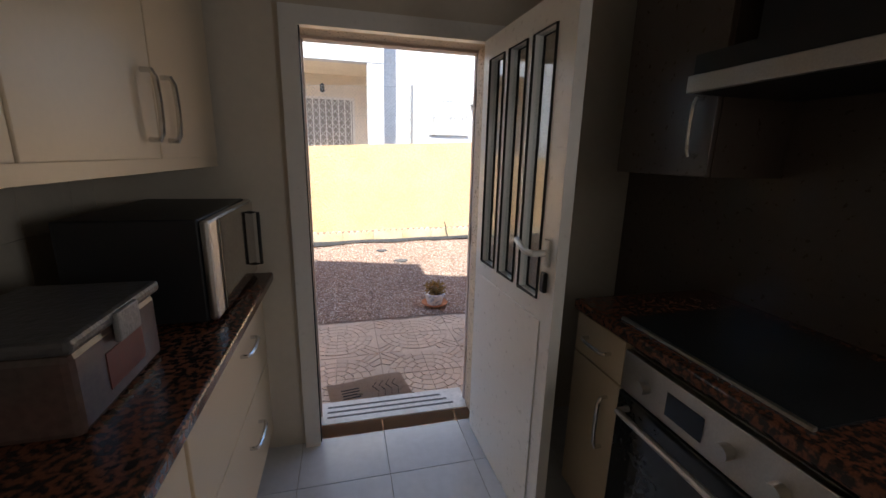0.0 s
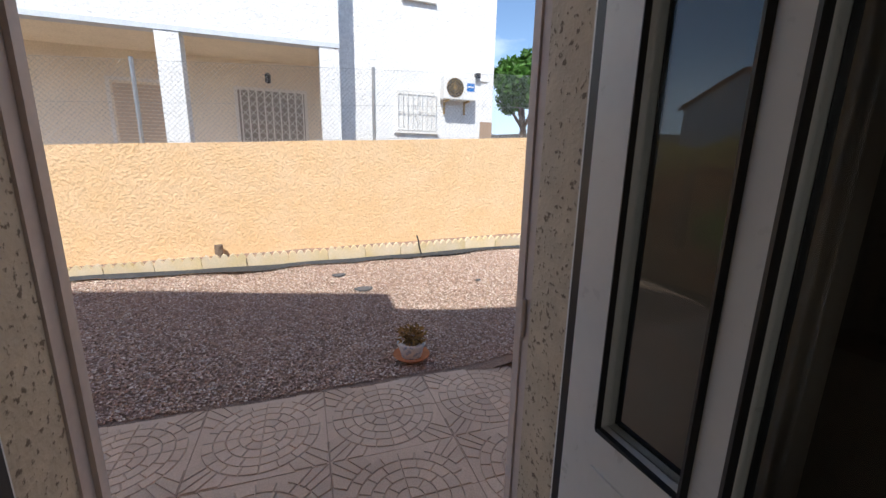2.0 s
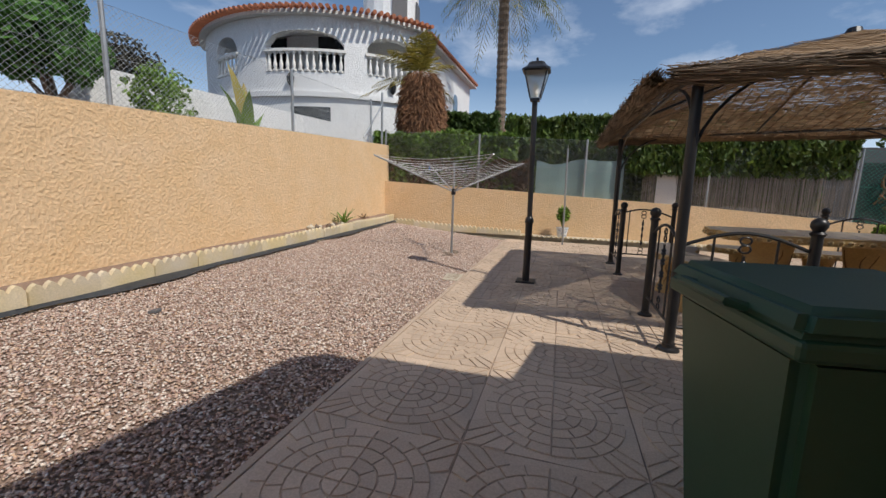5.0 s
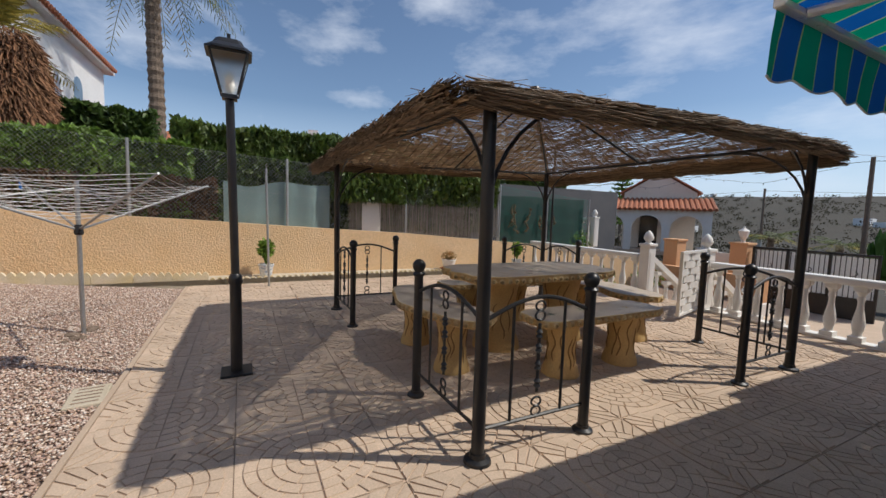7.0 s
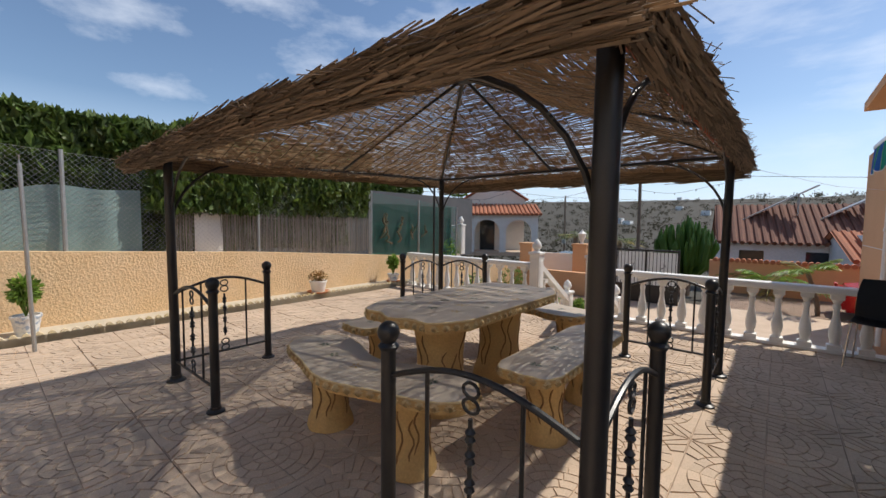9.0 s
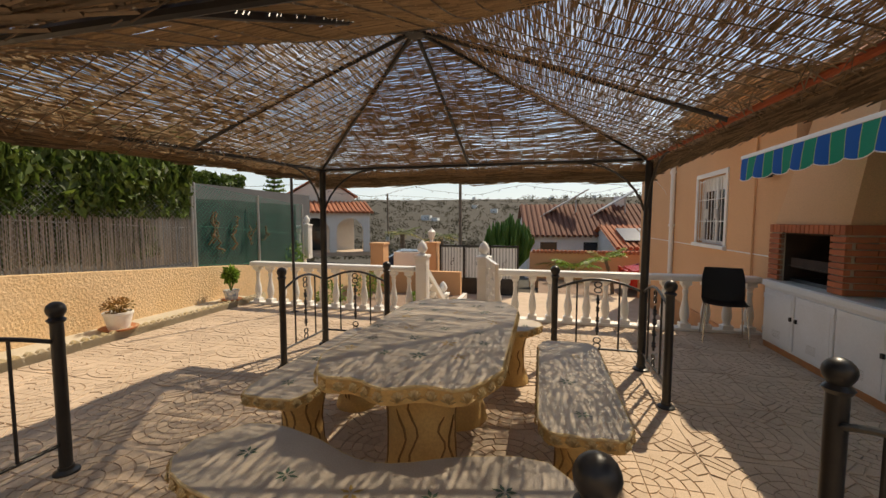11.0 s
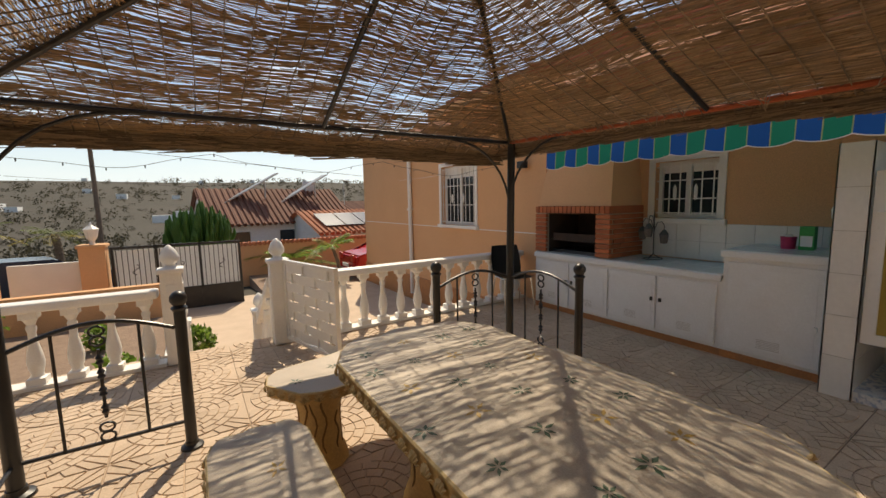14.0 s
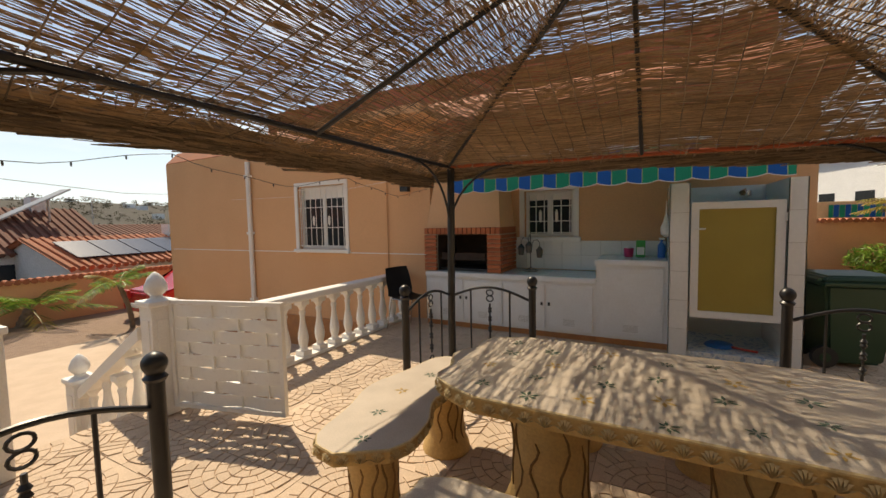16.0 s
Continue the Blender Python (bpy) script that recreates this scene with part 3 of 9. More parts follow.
def build_gravel():
    bm = bmesh.new()
    nx, ny = 70, 20
    V = [[bm.verts.new((-3.5 + 13.75 * i / nx, 3.40 + 3.1 * j / ny, gravel_height(-3.5 + 13.75 * i / nx, 3.40 + 3.1 * j / ny) - 0.012)) for i in range(nx + 1)] for j in range(ny + 1)]
    for j in range(ny):
        for i in range(nx):
            bm.faces.new((V[j][i], V[j][i + 1], V[j + 1][i + 1], V[j + 1][i]))
    solo("gravel_bed", bm, M["soil"], "earth under the loose pinkish gravel", "ground", "structure", smooth=True)
    rg = np.random.default_rng(4)
    n = 150000
    X = rg.uniform(-2.2, 10.15, n)
    Y = 3.42 + rg.uniform(0, 2.76, n)
    keep = (Y > 3.50) | (X > 1.95)
    X, Y = X[keep], Y[keep]
    n = len(X)
    Z = np.array([gravel_height(a, b) for a, b in zip(X, Y)]) + rg.uniform(-0.006, 0.006, n)
    S = rg.uniform(0.0065, 0.0128, n)
    base = np.array([(1, 0, 0.0), (0.25, 0.9, 0.1), (-0.85, 0.5, -0.1), (-0.7, -0.75, 0.1), (0.45, -0.85, -0.05), (0.05, 0.1, 0.62), (0, 0, -0.6)])
    faces = [(k, (k + 1) % 5, 5) for k in range(5)] + [((k + 1) % 5, k, 6) for k in range(5)]
    P = base[None] * rg.uniform(0.75, 1.25, (n, 7, 1)) * np.stack([rg.uniform(0.8, 1.5, n), rg.uniform(0.7, 1.1, n), rg.uniform(0.6, 1.1, n)], 1)[:, None]
    a, b = rg.uniform(0, 6.28, n), rg.normal(0, 0.45, n)
    ca, sa, cb, sb = np.cos(a), np.sin(a), np.cos(b), np.sin(b)
    x, y, z = P[..., 0], P[..., 1], P[..., 2]
    y, z = y * cb[:, None] - z * sb[:, None], y * sb[:, None] + z * cb[:, None]
    x, y = x * ca[:, None] - y * sa[:, None], x * sa[:, None] + y * ca[:, None]
    V = np.stack([x * S[:, None] + X[:, None], y * S[:, None] + Y[:, None], z * S[:, None] + Z[:, None]], 2).reshape(-1, 3)
    F = ((np.arange(n) * 7)[:, None, None] + np.array(faces)[None]).reshape(-1, 3)
    me = bpy.data.meshes.new("gravel")
    me.vertices.add(len(V))
    me.vertices.foreach_set("co", V.ravel())
    me.loops.add(F.size)
    me.loops.foreach_set("vertex_index", F.ravel().astype(np.int32))
    me.polygons.add(len(F))
    me.polygons.foreach_set("loop_start", np.arange(0, F.size, 3, dtype=np.int32))
    me.update(calc_edges=True)
    me.materials.append(M["pebbles"])
    tagged(new("gravel", me), "loose pinkish cream gravel chippings over the garden", "gravel", kind="stuff")


build_gravel()

# ---- the house ----
solo("kitchen_floor_base", B(-0.95, -3.2, -0.9, 1.62, 1.40, FLOOR - 0.008), M["grout"], "screed under the kitchen floor tiles", "floor", "structure")
wall("wall_north", "x", -4.0, 1.95, 1.295, 1.50, -1.0, 2.75, [(-0.05, 0.80, FLOOR, 1.97)], M["stucco_peach"], "peach rendered outside wall with the kitchen doorway")
wall("wall_east", "y", -2.97, 1.295, 1.62, 1.95, -1.0, 2.75, [(-1.68, -1.0, 1.22, 1.87)], M["stucco_peach"], "peach rendered wall behind the outdoor kitchen")
wall("wall_east_bedroom", "y", -9.9, -2.97, 2.10, 2.42, -1.2, 2.90, [(-5.72, -4.62, 1.03, 2.14)], M["stucco_peach"], "peach rendered house wall with a barred window")
solo("wall_south", B(-4.0, -9.9, -1.2, 2.10, -9.6, 2.75), M["stucco_peach"], "peach rendered end wall of the house", "wall", "structure")
solo("wall_return", B(1.62, -3.27, -1.0, 2.10, -2.97, 2.75), M["stucco_peach"], "short peach return of the house wall", "wall", "structure")
solo("wall_west", B(-4.3, -9.9, -1.0, -4.0, 1.62, 2.75), M["stucco_peach"], "peach rendered far side of the house", "wall", "structure")
rb = bmesh.new()
prof = [(2.30, 2.76), (2.30, 2.95), (2.05, 3.22), (-0.55, 4.18), (-0.56, 4.70), (-3.2, 5.62), (-4.6, 6.0), (-4.6, 2.76)]
for a, b in ((-10.1, 1.64),):
    lo = [rb.verts.new((x, a, z)) for x, z in prof]
    hi = [rb.verts.new((x, b, z)) for x, z in prof]
    for k in range(len(prof)):
        rb.faces.new((lo[k], lo[(k + 1) % len(prof)], hi[(k + 1) % len(prof)], hi[k]))
    rb.faces.new(lo)
    rb.faces.new(hi)
solo("house_roof", rb, M["roof_tile"], "pitched clay tile roof of the house", "roof", "structure")
wall("kitchen_wall_north", "x", -0.819, 1.619, 1.284, 1.2945, FLOOR, 2.419, [(-0.05, 0.80, FLOOR, 1.97)], M["wall_tile"], "beige tiled kitchen wall round the doorway")
# unseen slab, added and sized to cast the shadow edge on the patio
solo("bedroom_eave", B(2.301, -5.15, 2.90, 3.04, -2.74, 3.02, bevel=0.01), M["stucco_peach"], "unseen eave over the bedroom wall, added to shade the patio", "eave", "structure")
solo("kitchen_wall_west", B(-0.95, -3.2, -0.5, -0.82, 1.40, 2.5), M["wall_tile"], "beige tiled kitchen wall", "wall", "structure")
solo("kitchen_wall_back", B(-0.82, -3.2, -0.5, 1.62, -3.0, 2.5), M["wall_tile"], "plain beige kitchen wall", "wall", "structure")
solo("bedroom_floor", B(-0.9, -9.6, 0.2, 2.1, -3.3, 0.25), M["wall_tile"], "plain bedroom floor", "floor", "structure")
solo("bedroom_back", B(1.30, -6.6, 0.2, 1.36, -3.6, 2.7), M["wall_tile"], "plain dim wall inside the bedroom", "wall", "structure")
# coloured dark in place of the shade on this wall
solo("kitchen_wall_east", B(1.60, -0.95, -0.5, 1.618, 1.385, 2.42), M["shaded_brown"], "kitchen wall behind the hob, its shade put into a dark colour", "wall", "structure")
solo("kitchen_wall_over_door", B(-0.82, 1.384, 2.03, 1.60, 1.396, 2.42), M["wall_tile"], "beige tiled strip over the kitchen door", "wall", "structure")
solo("ceiling", B(-0.82, -3.0, 2.42, 1.62, 1.295, 2.5), M["white_paint"], "white kitchen ceiling", "ceiling", "structure")


def barred_window(name, y0, y1, z0, z1, x_out, x_in, label, ncols=6):
    w = thing(name, (x_out, (y0 + y1) / 2, z0), label, "window", kind="structure")
    hw, h, d = (y1 - y0) / 2, z1 - z0, x_in - x_out
    fb = bmesh.new()
    f = 0.045
    for a in ((-0.14, -hw, 0, -0.08, -hw + f, h), (-0.14, hw - f, 0, -0.08, hw, h), (-0.14, -hw + f, 0, -0.08, hw - f, f), (-0.14, -hw + f, h - f, -0.08, hw - f, h), (-0.14, -0.03, f, -0.08, 0.03, h - f)):
        box(fb, *a)
    part("window_frame", fb, M["white_pvc"], w)
    part("roller_blind", B(-0.13, -hw + f, h * 0.80, -0.11, hw - f, h - f), M["white_pvc"], w, "white blind box half let down")
    for s in (-1, 1):
        p = part("pane", B(-0.12, min(s * 0.03, s * (hw - f)), f, -0.112, max(s * 0.03, s * (hw - f)), h * 0.8), M["dark_glass"], w)
    tb = bmesh.new()
    for a in ((-0.0, -hw - 0.07, -0.07, 0.02, -hw, h + 0.07), (0, hw, -0.07, 0.02, hw + 0.07, h + 0.07), (0, -hw, h, 0.02, hw, h + 0.07)):
        box(tb, *a)
    part("window_surround", tb, M["white_paint"], w)
    part("window_sill", B(0, -hw - 0.1, -0.06, 0.06, hw + 0.1, 0.0, bevel=0.008), M["white_paint"], w)
    gb = bmesh.new()
    for z in (0.06, h * 0.34, h * 0.66, h - 0.06):
        box(gb, -0.012, -hw + 0.02, z - 0.006, 0.0, hw - 0.02, z + 0.006)
    grille = part("grille", gb, M["white_pvc"], w, "white painted window bars")
    for k in range(ncols):
        y = -hw + 0.05 + (2 * hw - 0.1) * k / (ncols - 1)
        part("bar", T([(-0.006, y, 0.03), (-0.006, y, h - 0.03)], 0.007, 6), M["white_pvc"], grille)
    for y in (-hw * 0.33, hw * 0.33):
        part("bar_knot", L([(0.004, -0.09), (0.02, -0.05), (0.02, 0.05), (0.004, 0.09)], 6, (-0.006, y, h * 0.45)), M["white_pvc"], grille)
    return w


barred_window("window_1", -5.72, -4.62, 1.03, 2.14, 2.42, 2.10, "white barred bedroom window with white surround", 9)
barred_window("window_2", -1.68, -1.0, 1.22, 1.87, 1.95, 1.62, "white barred kitchen window over the outdoor counter", 6)


def build_downpipe():
    d = thing("downpipe", (2.47, -7.0, -0.6), "pale painted rainwater pipe on the house wall", "pipe")
    part("pipe", T([(0, 0, 0), (0, 0, 3.3)], 0.045, 12), M["white_paint"], d, smooth=True)
    for z in (0.6, 1.9, 3.0):
        part("pipe_bracket", B(-0.05, -0.055, z, 0.05, 0.055, z + 0.05), M["white_paint"], d)
    c = thing("wall_conduit", (2.44, -3.75, 0.0), "thin peach painted conduit up the wall", "pipe")
    part("conduit", T([(0, 0, 0.0), (0, 0, 2.7)], 0.012, 8), M["stucco_peach"], c)
    solo("wall_groove", B(2.415, -9.8, 0.97, 2.423, -3.0, 0.985), M["white_paint"], "thin pale line along the render", "trim", "structure")


build_downpipe()
solo("baseboard", B(1.951, 0.0, 0.0, 1.975, 0.1, 0.1), M["stone_face"], "low brown skirting at the wall foot", "trim", "structure")
solo("baseboard_south", B(2.421, -9.9, -0.95, 2.45, -3.62, -0.2), M["stone_face"], "stone clad foot of the house wall", "trim", "structure")

# ---- gazebo ----
GX0, GX1, GY0, GY1 = 4.19, 7.70, -1.75, 1.51
GC = Vector((5.90, (GY0 + GY1) / 2, 0))
APEX, RIM = 2.57, 1.93
EAVE = (1.84, 1.90, 1.80, 1.88)


def roof_tilt(y):
    return -0.045 * (y - GC.y) / 1.69


def roof_z(x, y):
    """Height of the frame's roof planes, dipping a little between the ribs."""
    u, v = abs(x - GC.x) / 1.69, abs(y - GC.y) / 1.69
    k = max(u, v)
    return roof_tilt(y) + APEX + (RIM - APEX) * k - (0.05 * max(0, k - 1))


def build_gazebo():
    g = thing("gazebo", (0, 0, 0), "black iron gazebo with a sagging woven reed roof", "gazebo")
    corners = [(GX0, GY1), (GX0, GY0), (GX1 - 0.18, GY0), (GX1, GY1)]
    for i, (x, y) in enumerate(corners):
        lean = 0.035
        p = part("post", T([(x, y, 0), (x, y, 0.5), (x - 0.012, y + lean * 0.4, RIM + roof_tilt(y) - 0.01)], [0.036, 0.036, 0.034], 14), M["black_iron"], g, smooth=True)
        part("base_flange", L([(0.075, 0), (0.07, 0.015), (0.045, 0.025), (0.042, 0.05)], 18, (x, y, 0.0)), M["black_iron"], p, smooth=True)
        sx, sy = (1 if x < GC.x else -1), (1 if y < GC.y else -1)
        for dx, dy in ((sx, 0), (0, sy)):
            pts = []
            for k in range(9):
                a = k / 8 * math.pi / 2
                pts.append((x + dx * 0.62 * (1 - math.cos(a)), y + dy * 0.62 * (1 - math.cos(a)), 1.32 + roof_tilt(y + dy * 0.62 * (1 - math.cos(a))) + 0.6 * math.sin(a)))
            part("bracket", T(pts, 0.011, 6), M["black_iron"], g)
    for i in range(4):
        a, b = corners[i], corners[(i + 1) % 4]
        part("rim_tube", T([(a[0], a[1], RIM + roof_tilt(a[1])), (b[0], b[1], RIM + roof_tilt(b[1]))], 0.016, 8), M["rust"] if i == 0 else M["black_iron"], g, "rusty red primed rim tube" if i == 0 else "")
        m = ((a[0] + b[0]) / 2, (a[1] + b[1]) / 2)
        for q in (a, m):
            part("rib", T([(GC.x, GC.y, APEX), (GC.x + (q[0] - GC.x) * 0.5, GC.y + (q[1] - GC.y) * 0.5, (APEX + RIM + roof_tilt(q[1])) / 2 + 0.012), (q[0], q[1], RIM + roof_tilt(q[1]))], 0.014, 8), M["black_iron"], g)
    part("hub", L([(0.06, -0.03), (0.07, 0), (0.05, 0.05)], 12, (GC.x, GC.y, APEX)), M["black_iron"], g)
    # reed matting: rows of reeds parallel to each eave, wire stitching up the slope
    rg = random.Random(11)
    segs, wires = [], []
    for side in range(4):
        ang = side * math.pi / 2
        ex, ey = Vector((math.cos(ang), math.sin(ang), 0)), Vector((-math.sin(ang), math.cos(ang), 0))

        def at(d, s, lift=0.0):
            p = GC + ex * d + ey * s
            sag = 0.05 * math.sin(min(1.0, d / 1.69) * math.pi) * abs(math.sin(2.0 * math.pi * s / max(0.4, 2 * d)))
            droop = 0.0 if d < 1.72 else (d - 1.72) * 0.3
            wob = 0.03 * noise.noise(Vector((p.x * 1.5, p.y * 1.5, 5)))
            return (p.x, p.y, roof_z(p.x, p.y) + 0.022 - sag - droop + wob + lift)
        d = 0.05
        while d < EAVE[side]:
            d += rg.uniform(0.0027, 0.0042)
            s = -d - rg.uniform(0, 0.3)
            while s < d:
                ln = rg.uniform(0.14, 0.42)
                s1 = min(s + ln, d + rg.uniform(0.0, 0.05))
                sa = max(s, -d - 0.04)
                mid = GC + ex * d + ey * (sa + s1) / 2
                open_ = 0.6 * noise.noise(Vector((mid.x * 1.1 + 7, mid.y * 1.1, side))) + 1.15 * noise.noise(Vector((d * 17, (sa + s1) * 0.9, side * 5.3)))
                thin = (-0.24, -0.20, -0.12, 0.06)[side] + 0.50 * open_ + (0.22 * max(0.0, math.sin((d - 0.9) * 3.4)) if side == 3 and mid.x > GC.x - 1.2 else 0.0)
                if rg.random() > thin and s1 - sa > 0.05:
                    j = rg.uniform(-0.03, 0.03)
                    cuts = max(1, int((s1 - sa) / 0.2))
                    r = rg.uniform(0.0018, 0.0034)
                    lift = rg.uniform(-0.006, 0.008)
                    for c in range(cuts):
                        u0, u1 = sa + (s1 - sa) * c / cuts, sa + (s1 - sa) * (c + 1) / cuts
                        segs.append((at(d + j * (c / cuts - 0.5), u0, lift), at(d + j * ((c + 1) / cuts - 0.5), u1 + 0.004, lift), r))
                s += ln + rg.uniform(-0.05, 0.03)
        for k in range(-16, 17):
            s = k * 0.115
            prev = None
            dd = max(0.08, abs(s))
            while dd < EAVE[side]:
                p = at(dd, s + rg.uniform(-0.004, 0.004), -0.010)
                if prev:
                    wires.append((prev, p, 0.0034))
                prev = p
                dd += 0.12
    mat_ob = sticks("reed_matting", segs, M["reed"], g)
    mat_ob["label"] = "weathered brown woven reed matting with gaps"
    mat_ob["kind"] = "stuff"
    st = sticks("stitching_wire", wires, M["reed_dark"], g)
    st["kind"] = "stuff"
    # rolled fringe at the eaves
    fr = []
    for side in range(4):
        ang = side * math.pi / 2
        ex, ey = Vector((math.cos(ang), math.sin(ang), 0)), Vector((-math.sin(ang), math.cos(ang), 0))
        for _ in range(4200):
            s = rg.uniform(-1.86, 1.7)
            ln = rg.uniform(0.10, 0.34)
            th, q = rg.uniform(0, 6.28), math.sqrt(rg.random())
            wave = 0.022 * noise.noise(Vector((s * 2.1, side * 4.0, 0))) + 0.012 * math.cos(s * 1.9)
            off = EAVE[side] + 0.02 + 0.06 * q * math.cos(th)
            z = (1.90, 1.85, 1.89, 1.835)[side] + roof_tilt((GC + ex * off + ey * s).y) + wave + (0.06, 0.07, 0.056, 0.078)[side] * q * math.sin(th)
            e = min(s + ln, 1.87)
            p0 = GC + ex * off + ey * s
            p1 = GC + ex * (off + rg.uniform(-0.03, 0.03)) + ey * e
            fr.append(((p0.x, p0.y, z), (p1.x, p1.y, z + rg.uniform(-0.02, 0.02)), rg.uniform(0.002, 0.005)))
        for _ in range(800):
            s = rg.uniform(-1.84, 1.84)
            off = EAVE[side] + rg.uniform(-0.05, 0.09)
            p0 = GC + ex * off + ey * s
            a = rg.uniform(-0.6, 0.6)
            p1 = p0 + ex * (0.09 * math.sin(a)) + ey * (rg.choice((-1, 1)) * rg.uniform(0.03, 0.10))
            z = (1.95, 1.905, 1.94, 1.90)[side] + roof_tilt(p0.y) - rg.uniform(0.01, 0.06)
            fr.append(((p0.x, p0.y, z), (p1.x, p1.y, z + rg.uniform(-0.02, 0.02)), rg.uniform(0.001, 0.0022)))
        for _ in range(420):
            s = rg.uniform(-1.72, 1.72)
            off = rg.uniform(1.6, 1.8)
            p0 = GC + ex * off + ey * s
            p1 = p0 + ex * rg.uniform(0.02, 0.09) + ey * rg.uniform(-0.14, 0.14)
            z = RIM + roof_tilt(p0.y) - 0.10 * (off - 1.69) / 0.3 + 0.01
            fr.append(((p0.x, p0.y, z), (p1.x, p1.y, z + rg.uniform(-0.07, 0.025)), rg.uniform(0.0015, 0.0035)))
    f = sticks("reed_fringe", fr, M["reed_dark"], g)
    f["label"] = "thick ragged roll of dark reeds along the eaves"
    f["kind"] = "stuff"


build_gazebo()


def build_rail_panels():
    """Short iron railings from each post to a bollard with a ball top."""
    for (px, py), spans, dirs in (((GX0, GY1), (0.83, 0.75), ((1, 0), (0, -1))), ((GX0, GY0), (0.80, 0.79), ((1, 0), (0, 1))), ((GX1 - 0.18, GY0), (0.76, 0.76), ((-1, 0), (0, 1))), ((GX1, GY1), (0.85, 0.80), ((-1, 0), (0, -1)))):
        for (dx, dy), D in zip(dirs, spans):
            r = thing("railing", (px, py, 0), "low black wrought iron railing with ball topped bollard", "railing", "gazebo railings")
            bx, by = dx * D, dy * D
            bo = part("bollard", T([(bx, by, 0), (bx, by, 0.86)], 0.031, 14), M["black_iron"], r, smooth=True)
            part("bollard_flange", L([(0.062, 0), (0.06, 0.012), (0.038, 0.024), (0.036, 0.04)], 16, (bx, by, 0)), M["black_iron"], bo, smooth=True)
            part("bollard_ball", L([(0.036, 0.855), (0.044, 0.87), (0.030, 0.885)] + [(0.046 * math.sin(a), 0.925 - 0.046 * math.cos(a)) for a in (0.9, 1.2, 1.57, 1.9, 2.2, 2.5, 2.8, 3.05)], 18, (bx, by, 0)), M["black_iron"], bo, smooth=True)
            part("bottom_rail", T([(dx * 0.03, dy * 0.03, 0.17), (dx * (D - 0.03), dy * (D - 0.03), 0.17)], 0.011, 6), M["black_iron"], r)
            arch = []
            for k in range(13):
                u = k / 12
                arch.append((dx * (0.03 + u * (D - 0.06)), dy * (0.03 + u * (D - 0.06)), 0.755 + 0.095 * math.sin(math.pi * u)))
            part("top_rail", T(arch, 0.012, 8), M["black_iron"], r, smooth=True)

            def top(u):
                return 0.755 + 0.095 * math.sin(math.pi * u)
            for u in (0.24, 0.76):
                q = 0.03 + u * (D - 0.06)
                part("bar", T([(dx * q, dy * q, 0.17), (dx * q, dy * q, top(u))], 0.0085, 6), M["black_iron"], r)
            q = D / 2
            ob = bmesh.new()
            tube(ob, [(dx * q, dy * q, 0.17 + 0.14), (dx * q, dy * q, 0.70)], 0.009, 6)
            for z, s in ((0.36, 1), (0.46, 1), (0.56, 1), (0.64, 1)):
                lathe(ob, [(0.008, z - 0.03), (0.02, z - 0.015), (0.012, z), (0.02, z + 0.012), (0.008, z + 0.03)], 8, (dx * q, dy * q, 0))
            for z in (0.20, 0.255, 0.745, 0.80):
                ring = [(dx * (q + 0.033 * math.cos(a)), dy * (q + 0.033 * math.cos(a)), z + 0.026 * math.sin(a)) for a in [2 * math.pi * k / 12 for k in range(13)]]
                tube(ob, ring, 0.0065, 5, cap=False)
            part("ornament", ob, M["black_iron"], r, "twisted ornamental centre bar with rings", smooth=True)


build_rail_panels()

# ---- stone table and benches ----


def trunk_leg(parent, x, y, h, r, seed):
    rg = random.Random(seed)
    bm = bmesh.new()
    seg, lev = 22, 9
    rings = []
    for j in range(lev + 1):
        t = j / lev
        ring = []
        for k in range(seg):
            a = 2 * math.pi * k / seg
            prof = 1.18 - 0.62 * math.sin(math.pi * min(1, t * 0.95 + 0.05)) * 0.45 + (0.10 if t < 0.12 else 0)
            groove = 0.030 * math.sin(a * 8 + 1.6 * math.sin(3 * t + seed)) * (1 - 0.3 * t)
            rr = r * (prof + 0.6 * groove + rg.uniform(-0.006, 0.006))
            ring.append(bm.verts.new((x + rr * math.cos(a), y + rr * math.sin(a), h * t)))
        rings.append(ring)
    for a, b in zip(rings, rings[1:]):
        for k in range(seg):
            bm.faces.new((a[k], a[(k + 1) % seg], b[(k + 1) % seg], b[k]))
    bm.faces.new(rings[0])
    bm.faces.new(rings[-1])
    leg = part("trunk_leg", bm, M["trunk_ochre"], parent, "ochre cast stone leg shaped like a tree trunk", smooth=True)
    for k in range(11):
        a0 = 2 * math.pi * k / 11 + rg.uniform(-0.2, 0.2)
        pts = []
        z0, z1 = rg.uniform(0.05, 0.3) * h, rg.uniform(0.6, 0.93) * h
        for q in range(9):
            t = q / 8
            z = z0 + (z1 - z0) * t
            tt = z / h
            rr = r * (1.18 - 0.62 * math.sin(math.pi * min(1, tt * 0.95 + 0.05)) * 0.45 + 0.005)
            a = a0 + 0.13 * math.sin(t * 9 + k)
            pts.append((x + rr * math.cos(a), y + rr * math.sin(a), z))
        part("bark_ridge", T(pts, [0.003] + [0.006] * 7 + [0.003], 5), M["bark_groove"], leg, "brown carved bark groove")
    return leg


